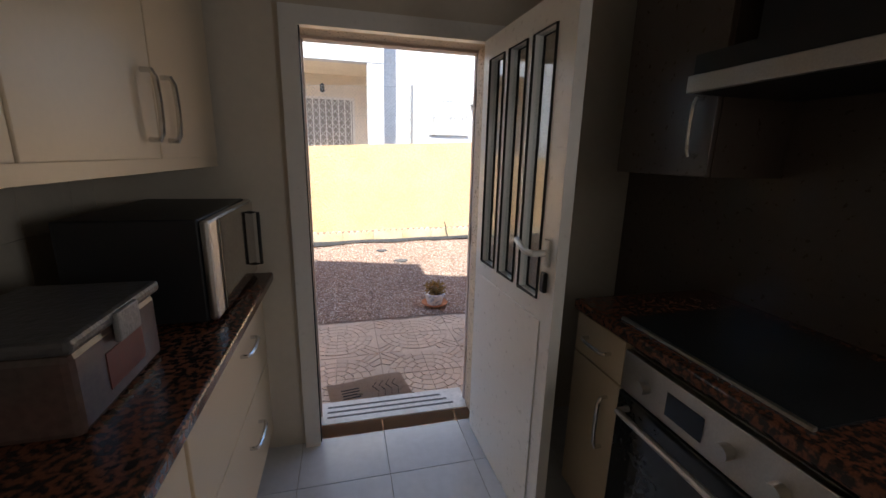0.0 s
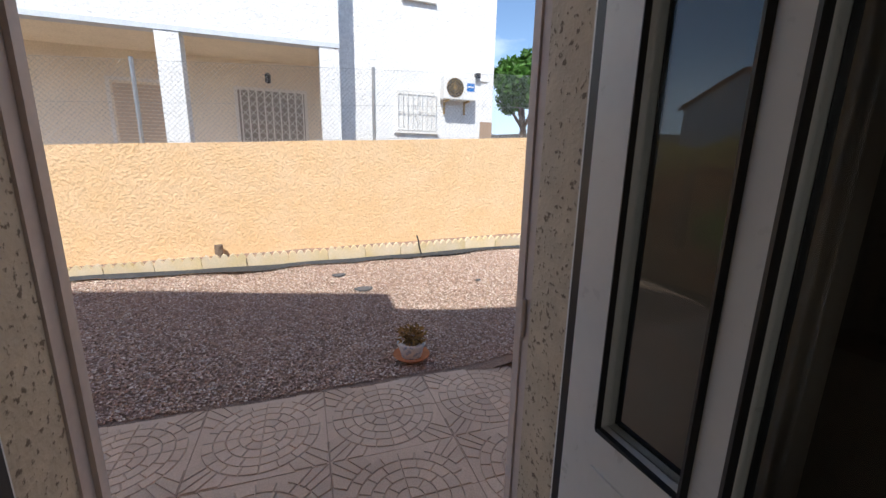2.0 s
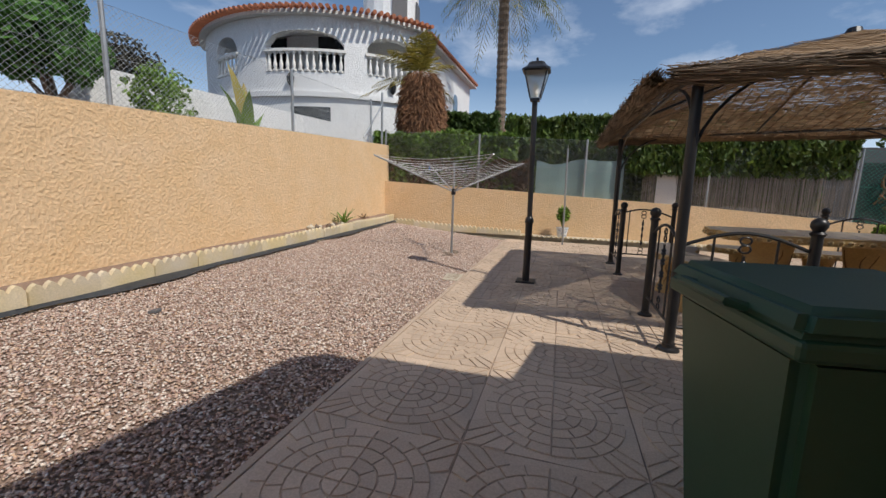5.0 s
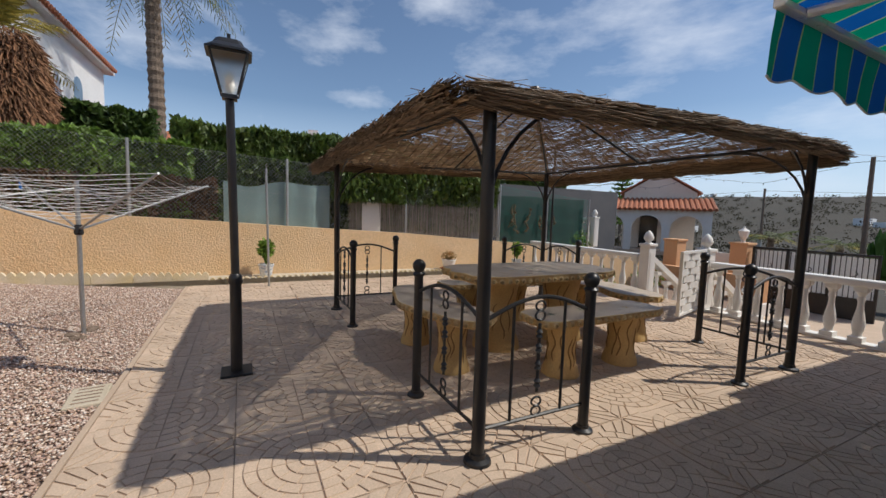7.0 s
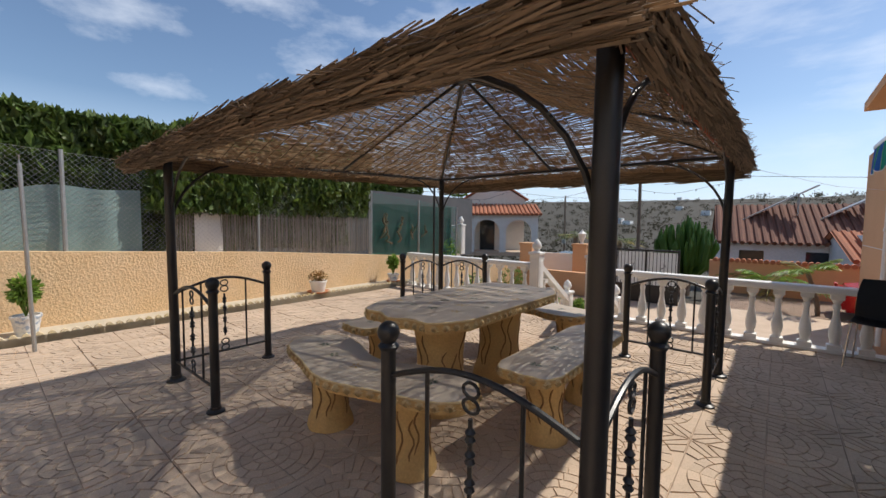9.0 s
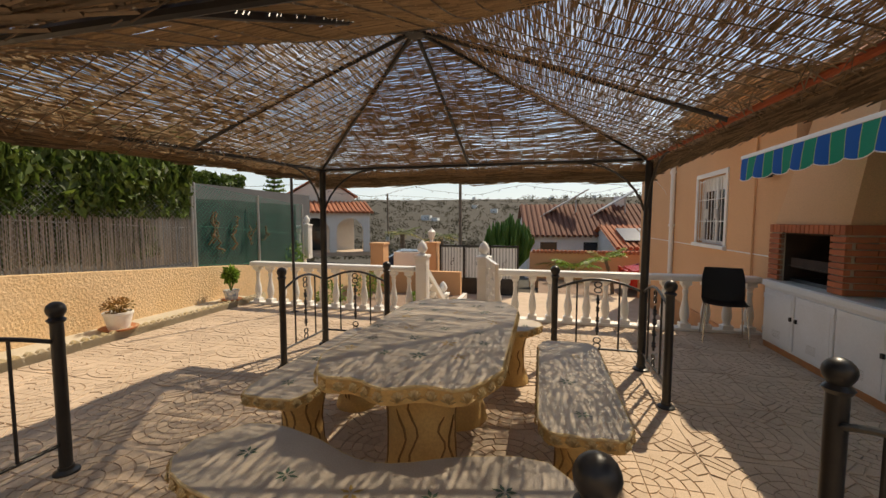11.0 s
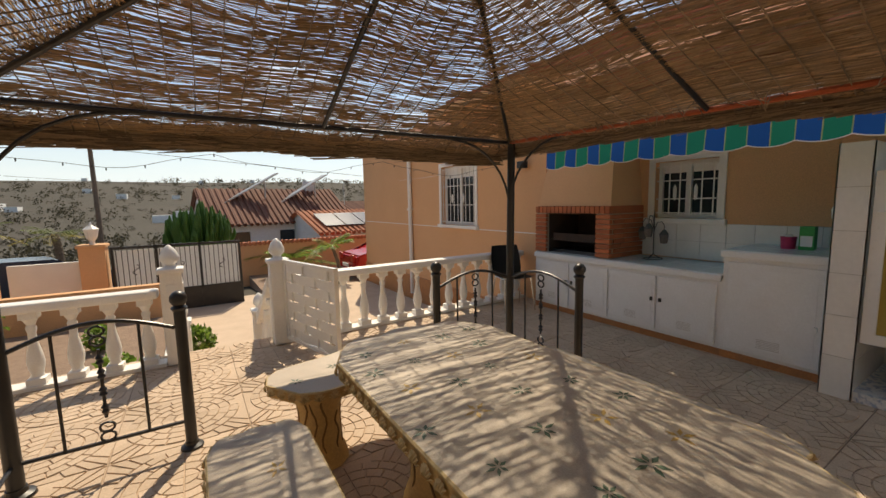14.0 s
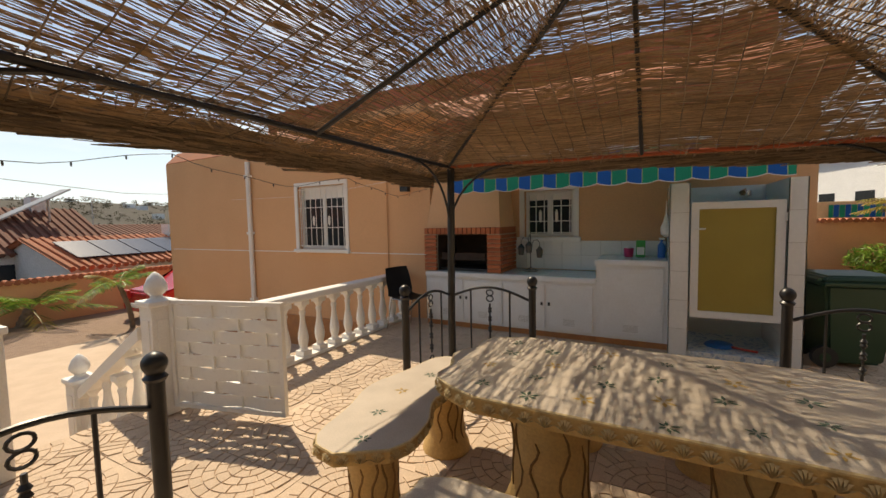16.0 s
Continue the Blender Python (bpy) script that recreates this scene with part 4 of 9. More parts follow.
def stone_top(parent, outline, z0, z1, motifs, seed):
    """Slab with a carved lace edge and inlaid flowers."""
    top = part("stone_top", slab(bmesh.new(), outline, z0 - 0.008, z1), M["terrazzo"], parent, "worn grey terrazzo top with small inlaid flowers")
    n = len(outline)
    bm = bmesh.new()
    acc, step = 0.0, 0.072
    cx, cy = sum(p[0] for p in outline) / n, sum(p[1] for p in outline) / n
    for i in range(n):
        p, q = Vector((*outline[i], 0)), Vector((*outline[(i + 1) % n], 0))
        ln = (q - p).length
        d = (q - p) / ln
        nor = Vector((d.y, -d.x, 0))
        if nor.dot((p + q) / 2 - Vector((cx, cy, 0))) < 0:
            nor = -nor
        s = step - acc
        while s < ln:
            c = p + d * s
            for a in (-1.25, -0.8, -0.4, 0, 0.4, 0.8, 1.25):
                tip = c + d * (0.031 * math.sin(a)) + nor * 0.010
                v = [bm.verts.new(c + nor * 0.006 + Vector((0, 0, z0 - 0.004))), bm.verts.new(tip + d * 0.006 + Vector((0, 0, z0 + 0.002 + 0.042 * math.cos(a)))), bm.verts.new(tip - d * 0.006 + Vector((0, 0, z0 + 0.002 + 0.042 * math.cos(a)))), bm.verts.new((c + tip) / 2 + nor * 0.015 + Vector((0, 0, z0 + 0.004 + 0.018 * math.cos(a))))]
                for f in ((0, 1, 3), (0, 3, 2), (1, 2, 3), (0, 2, 1)):
                    bm.faces.new([v[k] for k in f])
            s += step
        acc = ln - (s - step)
    band = bmesh.new()
    cs = []
    for x, y in outline:
        v = Vector((x - cx, y - cy, 0)).normalized() * 0.003
        cs.append([band.verts.new((x + v.x, y + v.y, z0 - 0.012)), band.verts.new((x + v.x, y + v.y, z1 - 0.012))])
    for a, b in zip(cs, cs[1:] + cs[:1]):
        band.faces.new((a[0], b[0], b[1], a[1]))
    part("edge_band", band, M["trunk_ochre"], parent, "ochre recessed ground behind the carved rim")
    lace = part("lace_edge", bm, M["lace_edge"], parent, "ochre carved shell pattern round the rim")
    lace["kind"] = "stuff"
    rim = bmesh.new()
    tube(rim, [(x, y, z1 - 0.006) for x, y in outline] + [(*outline[0], z1 - 0.006)], 0.007, 6, cap=False)
    part("rim_bead", rim, M["lace_edge"], parent)
    rg = random.Random(seed)
    for k, (x, y, s) in enumerate(motifs):
        fb = bmesh.new()
        ochre = k % 3 == 2
        for q in range(5 if ochre else 6):
            a = 2 * math.pi * q / (5 if ochre else 6) + rg.uniform(-0.2, 0.2)
            ln = s * rg.uniform(0.8, 1.15)
            w = s * 0.16
            u, v = Vector((math.cos(a), math.sin(a), 0)), Vector((-math.sin(a), math.cos(a), 0))
            o = Vector((x, y, z1 + 0.0015))
            vs = [o + u * ln * 0.12, o + u * ln * 0.5 + v * w, o + u * ln, o + u * ln * 0.5 - v * w]
            fb.faces.new([fb.verts.new(p) for p in vs])
        part("flower_inlay", fb, M["motif_ochre" if ochre else "motif_green"], top)


def wavy_rect(x0, x1, y0, y1, bulge, r):
    """Long plank outline with scrolled ends."""
    pts = []
    n = 16
    cx, hw = (x0 + x1) / 2, (x1 - x0) / 2
    for end, yy, sg in ((0, y1, 1), (1, y0, -1)):
        for k in range(n + 1):
            t = k / n if end == 0 else 1 - k / n
            x = x1 - (x1 - x0) * t
            u = (x - cx) / hw
            y = yy + sg * bulge * (1 - u * u) + sg * 0.2 * bulge * math.cos(u * math.pi * 3) - sg * r * max(0, abs(u) - 0.72) ** 2 * 9
            pts.append((x, y))
    return pts


def arc_bench(cx, cy, r0, r1, a0, a1):
    out = []
    n = 18
    for k in range(n + 1):
        a = a0 + (a1 - a0) * k / n
        t = k / n
        rr = r1 + 0.02 * math.sin(t * math.pi * 5)
        if t < 0.1 or t > 0.9:
            rr -= (0.1 - min(t, 1 - t)) ** 2 * 9
        out.append((cx + rr * math.cos(a), cy + rr * math.sin(a)))
    for k in range(n + 1):
        a = a1 - (a1 - a0) * k / n
        t = k / n
        rr = r0 + 0.025 * math.cos(t * math.pi * 4)
        if t < 0.1 or t > 0.9:
            rr += (0.1 - min(t, 1 - t)) ** 2 * 9
        out.append((cx + rr * math.cos(a), cy + rr * math.sin(a)))
    return out


def build_table_set():
    t = thing("garden_table", (0, 0, 0), "large cast stone garden table under the reed roof", "table")
    motifs = [(5.42 + 0.20 * (k % 4) + (0.07 if (k // 4) % 2 else 0.0) + 0.02 * math.sin(k * 5.1), -0.70 + 0.235 * (k // 4) + 0.03 * math.sin(k * 2.7), 0.046 + 0.008 * math.sin(k * 1.9)) for k in range(24)]
    stone_top(t, wavy_rect(5.29, 6.16, -0.80, 0.72, 0.13, 0.16), 0.70, 0.76, motifs, 1)
    trunk_leg(t, 5.72, 0.36, 0.71, 0.19, 1)
    trunk_leg(t, 5.72, -0.46, 0.71, 0.19, 2)
    for x0, x1, sd in ((4.73, 5.13, 3), (6.31, 6.68, 5)):
        b = thing("stone_bench", (0, 0, 0), "straight cast stone bench with trunk legs beside the table", "bench", "benches round the table")
        mx = (x0 + x1) / 2
        stone_top(b, wavy_rect(x0, x1, -0.76, 0.55, 0.03, 0.12), 0.455, 0.505, [(mx, 0.38, 0.045), (mx + 0.05, 0.0, 0.05), (mx - 0.03, -0.45, 0.045)], sd)
        trunk_leg(b, mx, 0.25, 0.465, 0.125, sd)
        trunk_leg(b, mx, -0.46, 0.465, 0.125, sd + 1)
    for cy, a0, a1, sd in ((0.05, math.radians(50), math.radians(131), 8), (-0.20, math.radians(238), math.radians(303), 10)):
        b = thing("curved_bench", (0, 0, 0), "curved cast stone bench at the table end", "bench", "benches round the table")
        r0, r1 = (0.88, 1.30) if sd == 8 else (0.84, 1.28)
        am = (a0 + a1) / 2
        mo = [(5.74 + 1.08 * math.cos(a), cy + 1.08 * math.sin(a), 0.045) for a in (am - 0.48, am - 0.25, am, am + 0.25, am + 0.48)]
        stone_top(b, arc_bench(5.74, cy, r0, r1, a0, a1), 0.455, 0.505, mo, sd)
        for da in (-0.36, 0.36):
            trunk_leg(b, 5.74 + 1.07 * math.cos(am + da), cy + 1.07 * math.sin(am + da), 0.465, 0.125, sd)


build_table_set()

# ---- boundary walls and edging ----


def wall_top(x):
    return 1.585 + 0.048 * x


def build_long_wall():
    bm = bmesh.new()
    n = 28
    x0, x1 = -6.0, 10.62
    rows = []
    for i in range(n + 1):
        x = x0 + (x1 - x0) * i / n
        zt = wall_top(x) + 0.008 * noise.noise(Vector((x, 0, 0)))
        rows.append([bm.verts.new(p) for p in ((x, 6.56, -0.95), (x, 6.56, zt), (x, 6.76, zt), (x, 6.76, -0.95))])
    for a, b in zip(rows, rows[1:]):
        for k in range(3):
            bm.faces.new((a[k], b[k], b[k + 1], a[k + 1]))
    bm.faces.new(rows[0])
    bm.faces.new(rows[-1])
    solo("garden_wall_long", bm, M["stucco_yellow"], "yellow rough rendered garden wall along the gravel", "wall", "structure")
    bm = bmesh.new()
    pts = [(6.56, 1.20, 0.1), (3.5, 1.06, 0), (1.1, 0.93, 0), (-0.5, 0.85, 0), (-3.9, 0.60, 0), (-6.5, 0.30, 0), (-9.5, -0.02, 0)]
    rows = [[bm.verts.new(p) for p in ((10.40, y, -1.3), (10.40, y, z), (10.60, y, z), (10.60, y, -1.3))] for y, z, _ in pts]
    for a, b in zip(rows, rows[1:]):
        for k in range(3):
            bm.faces.new((a[k], b[k], b[k + 1], a[k + 1]))
    bm.faces.new(rows[0])
    bm.faces.new(rows[-1])
    solo("garden_wall_side", bm, M["stucco_yellow"], "orange yellow rough rendered low garden wall", "wall", "structure")


build_long_wall()


def scalloped_edging():
    """Concrete edging stones with a scalloped top along the foot of the walls."""
    def stone(n):
        bm = bmesh.new()
        ln, k = 0.50, 5
        prof = []
        for i in range(k * 4 + 1):
            u = i / (k * 4)
            prof.append((u * (ln - 0.006), 0.160 + 0.056 * abs(math.sin(u * k * math.pi))))
        f = [bm.verts.new((x, 0, z)) for x, z in prof]
        b = [bm.verts.new((x, 0.05, z)) for x, z in prof]
        f0, f1, b0, b1 = (bm.verts.new(p) for p in ((0, 0, 0), (ln - 0.006, 0, 0), (0, 0.05, 0), (ln - 0.006, 0.05, 0)))
        for i in range(len(prof) - 1):
            bm.faces.new((f[i], f[i + 1], b[i + 1], b[i]))
        bm.faces.new([f0, f1] + f[::-1])
        bm.faces.new([b0, b1] + b[::-1])
        bm.faces.new((f0, f[0], b[0], b0))
        bm.faces.new((f1, b1, b[-1], f[-1]))
        return finish("edging_stone", bm, M["edging"])
    me = stone(0)
    e = thing("edging_long", (0, 0, 0), "cream concrete scalloped edging along the long wall", "edging", kind="structure")
    for i in range(27):
        x = -3.4 + i * 0.5
        ob = new("edging_stone", me)
        ob.parent = e
        zg = -0.10 + 0.022 * (x + 3.4)
        ob.matrix_basis = pose(x, 6.17 + 0.01 * math.sin(i * 2.3), zg + 0.01 * math.sin(i * 1.7), 4 + 3 * math.sin(i * 3.1), -1.2, 0.8 * math.sin(i * 1.3))
    s = thing("edging_side", (0, 0, 0), "cream concrete scalloped edging along the side wall", "edging", kind="structure")
    for i in range(20):
        y = 6.1 - i * 0.5
        ob = new("edging_stone", me)
        ob.parent = s
        zg = (0.02 if y > 3.4 else -0.07) + max(0, y - 3.4) * 0.03 + max(0.0, (y - 5) * 0.03)
        ob.matrix_basis = pose(9.98, y, zg - 0.02, 0, 0, -90)
    bm = bmesh.new()
    n = 40
    rows = []
    for i in range(n + 1):
        x = -3.5 + 13.8 * i / n
        z = 0.06 + 0.028 * x + 0.015 * noise.noise(Vector((x * 2, 1, 0)))
        rows.append([bm.verts.new((x, 6.21, z)), bm.verts.new((x, 6.36, z + 0.03 + 0.02 * noise.noise(Vector((x * 3, 2, 0))))), bm.verts.new((x, 6.57, z + 0.05))])
    for a, b in zip(rows, rows[1:]):
        bm.faces.new((a[0], b[0], b[1], a[1]))
        bm.faces.new((a[1], b[1], b[2], a[2]))
    solo("planting_bed", bm, M["soil"], "narrow strip of dry earth behind the edging", "ground", "structure", smooth=True)
    solo("planting_bed_side", slab(bmesh.new(), [(9.98, -3.6), (10.42, -3.6), (10.42, 6.3), (9.98, 6.3)], -0.5, 0.09), M["concrete"], "pale dry earth behind the side edging", "ground", "structure")
    # torn black liner along the edging
    bm = bmesh.new()
    rows = []
    rg = random.Random(5)
    for i in range(90):
        x = -3.3 + i * 0.15
        y = 6.14
        w = 0.085 + 0.14 * noise.noise(Vector((x * 1.1, 8, 0))) + 0.03 * noise.noise(Vector((x * 5, 8, 0)))
        z = gravel_height(x, 6.1) + 0.02
        rows.append([bm.verts.new((x, y, z + 0.035)), bm.verts.new((x, y - w * 0.5, z + 0.02 + rg.uniform(0, 0.02))), bm.verts.new((x, y - max(0.03, w), z + rg.uniform(-0.002, 0.012)))])
    for a, b in zip(rows, rows[1:]):
        bm.faces.new((a[0], b[0], b[1], a[1]))
        bm.faces.new((a[1], b[1], b[2], a[2]))
    solo("weed_liner", bm, M["liner"], "torn black weed liner showing along the edging", "liner", smooth=True)


scalloped_edging()


def fence_run(name, x0, y0, x1, y1, zb0, zb1, h, nposts, label, wire="galvanised", pitch=0.075, r=0.0016):
    f = thing(name, (0, 0, 0), label, "fence")
    d = Vector((x1 - x0, y1 - y0, 0))
    ln = d.length
    d /= ln

    def P(s, z):
        k = s / ln
        return (x0 + d.x * s, y0 + d.y * s, zb0 + (zb1 - zb0) * k + z)
    for i in range(nposts):
        s = ln * i / (nposts - 1)
        part("post", T([P(s, -0.05), P(s, h + 0.03)], 0.024, 8), M["galvanised"], f, smooth=True)
    segs = []
    n = int(ln / pitch)
    for k in range(-int(h / pitch) - 1, n + 1):
        for sgn in (1, -1):
            s0 = k * pitch
            sa, sb = (s0, s0 + h) if sgn > 0 else (s0 + h, s0)
            if max(sa, sb) < 0 or min(sa, sb) > ln:
                continue
            lo, hi = 0.0, 1.0
            if sa < 0:
                lo = -sa / (sb - sa)
            if sb > ln:
                hi = (ln - sa) / (sb - sa)
            if sa > ln:
                lo = (ln - sa) / (sb - sa)
            if sb < 0:
                hi = -sa / (sb - sa)
            if hi <= lo:
                continue
            segs.append((P(sa + (sb - sa) * lo, h * lo), P(sa + (sb - sa) * hi, h * hi), r))
    for z in (0.02, h * 0.5, h):
        segs.append((P(0, z), P(ln, z), r * 1.3))
    w = sticks("wire_mesh", segs, M[wire], f)
    w["kind"] = "stuff"
    return f


fence_run("chain_link_fence", -7.16, 6.66, 9.82, 6.66, wall_top(-7.16), wall_top(9.82), 0.95, 7, "grey chain link fence on top of the long wall", pitch=0.06, r=0.0017)
fence_run("side_fence", 10.52, 6.6, 10.52, -2.9, 1.18, 0.675, 1.25, 5, "chain link fence on the low side wall before the hedge", pitch=0.065, r=0.0018)
fence_run("green_fence", 10.52, -2.95, 10.52, -5.9, 0.675, 0.45, 1.32, 3, "green plastic coated chain link fence", "green_wire", 0.075, 0.0026)



def fence_end():
    e = thing("fence_end_post", (10.42, 6.66, wall_top(10.42)), "galvanised fence end post with a diagonal brace", "fence post")
    part("post", T([(0, 0, -0.02), (0, 0, 1.2)], 0.028, 8), M["galvanised"], e, smooth=True)
    part("brace", T([(0, 0, 0.95), (-0.95, 0, 0.05)], 0.02, 8), M["galvanised"], e, smooth=True)
    part("post_cap", L([(0.03, 1.19), (0.03, 1.215), (0.01, 1.235)], 10), M["galvanised"], e)


fence_end()

# ---- balustrades and stairs at the driveway side ----
RAIL_Z = 0.72


def baluster_mesh():
    prof = [(0.062, 0), (0.062, 0.055), (0.045, 0.065), (0.038, 0.09), (0.05, 0.13), (0.057, 0.19), (0.05, 0.25), (0.030, 0.36), (0.026, 0.43), (0.036, 0.475), (0.026, 0.50), (0.045, 0.54), (0.056, 0.555), (0.056, 0.605)]
    bm = bmesh.new()
    lathe(bm, prof[1:-1], 12)
    box(bm, -0.06, -0.06, 0, 0.06, 0.06, 0.055)
    box(bm, -0.055, -0.055, 0.555, 0.055, 0.055, 0.61)
    return finish("baluster", bm, M["white_paint"], smooth=True)


BALUSTER = baluster_mesh()


def newel(x, y, z, h, name="newel_post"):
    p = thing(name, (x, y, z), "white cast newel post with a pointed finial", "post", "stair newels")
    bm = bmesh.new()
    box(bm, -0.085, -0.085, 0, 0.085, 0.085, h - 0.26, bevel=0.006)
    for s in (-1, 1):
        box(bm, s * 0.085 - 0.006, -0.05, 0.12, s * 0.085 + 0.006, 0.05, h - 0.36, bevel=0.003)
        box(bm, -0.05, s * 0.085 - 0.006, 0.12, 0.05, s * 0.085 + 0.006, h - 0.36, bevel=0.003)
    part("shaft", bm, M["white_paint"], p)
    part("cap", B(-0.105, -0.105, h - 0.26, 0.105, 0.105, h - 0.215, bevel=0.01), M["white_paint"], p)
    part("finial", L([(0.075, h - 0.215), (0.045, h - 0.20), (0.04, h - 0.185), (0.075, h - 0.145), (0.078, h - 0.11), (0.055, h - 0.05), (0.02, h - 0.01), (0.004, h)], 14), M["white_paint"], p, smooth=True)
    return p


def balustrade(name, x0, y0, x1, y1, label):
    b = thing(name, (x0, y0, 0), label, "balustrade", "patio balustrades")
    d = Vector((x1 - x0, y1 - y0, 0))
    ln = d.length
    b.matrix_basis = pose(x0, y0, 0, 0, 0, math.degrees(math.atan2(d.y, d.x)))
    part("handrail", B(0.02, -0.085, RAIL_Z - 0.08, ln - 0.02, 0.085, RAIL_Z, bevel=0.02), M["white_paint"], b)
    part("plinth", B(0.0, -0.08, 0.0, ln, 0.08, 0.032), M["white_paint"], b)
    n = int(ln / 0.235)
    for k in range(n):
        ob = new("baluster", BALUSTER)
        ob.parent = b
        ob.matrix_basis = pose((k + 0.5) * ln / n, 0, 0.031)
    return b


newel(5.93, -3.42, 0.0, 1.12)
newel(6.86, -3.42, 0.0, 1.12)
balustrade("balustrade", 2.46, -3.42, 5.84, -3.42, "white cast concrete balustrade joining the house wall")
balustrade("balustrade", 6.95, -3.42, 9.98, -3.55, "white cast concrete balustrade ending at the side wall")
newel(5.98, -4.72, -0.74, 1.05)
newel(6.86, -4.72, -0.74, 1.05)


def stairs():
    for i in range(3):
        s = solo("stair_step", B(5.9, -3.62 - 0.32 * (i + 1), -1.2, 6.95, -3.62 - 0.32 * i, -0.185 * (i + 1), bevel=0.008), M["paving"], "pale stone step down to the driveway", "step", "", "driveway steps")
    for x in (5.97, 6.86):
        r = thing("stair_rail", (x, 0, 0), "sloping white stair handrail with balusters", "balustrade", "stair rails")
        bm = bmesh.new()
        vs = [bm.verts.new(p) for p in ((-0.07, -3.5, 0.60), (0.07, -3.5, 0.60), (0.07, -4.65, -0.10), (-0.07, -4.65, -0.10), (-0.07, -3.5, 0.70), (0.07, -3.5, 0.70), (0.07, -4.65, 0.0), (-0.07, -4.65, 0.0))]
        for f in ((0, 1, 2, 3), (4, 7, 6, 5), (0, 4, 5, 1), (1, 5, 6, 2), (2, 6, 7, 3), (3, 7, 4, 0)):
            bm.faces.new([vs[k] for k in f])
        part("handrail", bm, M["white_paint"], r)
        for k in range(4):
            ob = new("baluster", BALUSTER)
            ob.parent = r
            ob.matrix_basis = pose(0, -3.70 - 0.27 * k, -0.185 * min(3, int((0.08 + 0.27 * k) / 0.32) + 1) + 0.0)
        bm = bmesh.new()
        slab(bm, [(-0.06, -4.65), (0.06, -4.65), (0.06, -3.6), (-0.06, -3.6)], -1.0, -0.56)
        part("string_wall", bm, M["white_paint"], r)


stairs()


def woven_gate():
    a = Vector((5.88, -3.33, 0))
    b = Vector((5.63, -2.38, 0))
    d = b - a
    ln = d.length
    g = thing("woven_gate", (a.x, a.y, 0), "white woven slat gate leaf standing open", "gate", rz=math.degrees(math.atan2(d.y, d.x)))
    for x in (0.0, ln - 0.03):
        part("gate_stile", B(x, -0.02, 0.06, x + 0.03, 0.02, 0.90), M["white_pvc"], g)
    for z in (0.06, 0.87):
        part("gate_rail", B(0.03, -0.02, z, ln - 0.03, 0.02, z + 0.03), M["white_pvc"], g)
    for k in range(4):
        x = 0.03 + (ln - 0.06) * (k + 0.5) / 4
        part("gate_upright", B(x - 0.006, -0.006, 0.09, x + 0.006, 0.006, 0.87), M["white_pvc"], g)
    nrow = 8
    for r in range(nrow):
        bm = bmesh.new()
        z0, z1 = 0.095 + r * 0.097, 0.095 + r * 0.097 + 0.092
        n = 32
        prev = None
        for i in range(n + 1):
            u = i / n
            x = 0.03 + (ln - 0.06) * u
            y = 0.014 * math.sin(u * 4 * math.pi + (math.pi if r % 2 else 0))
            cur = [bm.verts.new((x, y - 0.003, z0)), bm.verts.new((x, y - 0.003, z1)), bm.verts.new((x, y + 0.003, z1)), bm.verts.new((x, y + 0.003, z0))]
            if prev:
                for k in range(4):
                    bm.faces.new((prev[k], cur[k], cur[(k + 1) % 4], prev[(k + 1) % 4]))
            prev = cur
        part("woven_slat", bm, M["white_pvc"], g, smooth=True)


woven_gate()

# ---- outdoor kitchen along the house wall ----
CX = 2.68


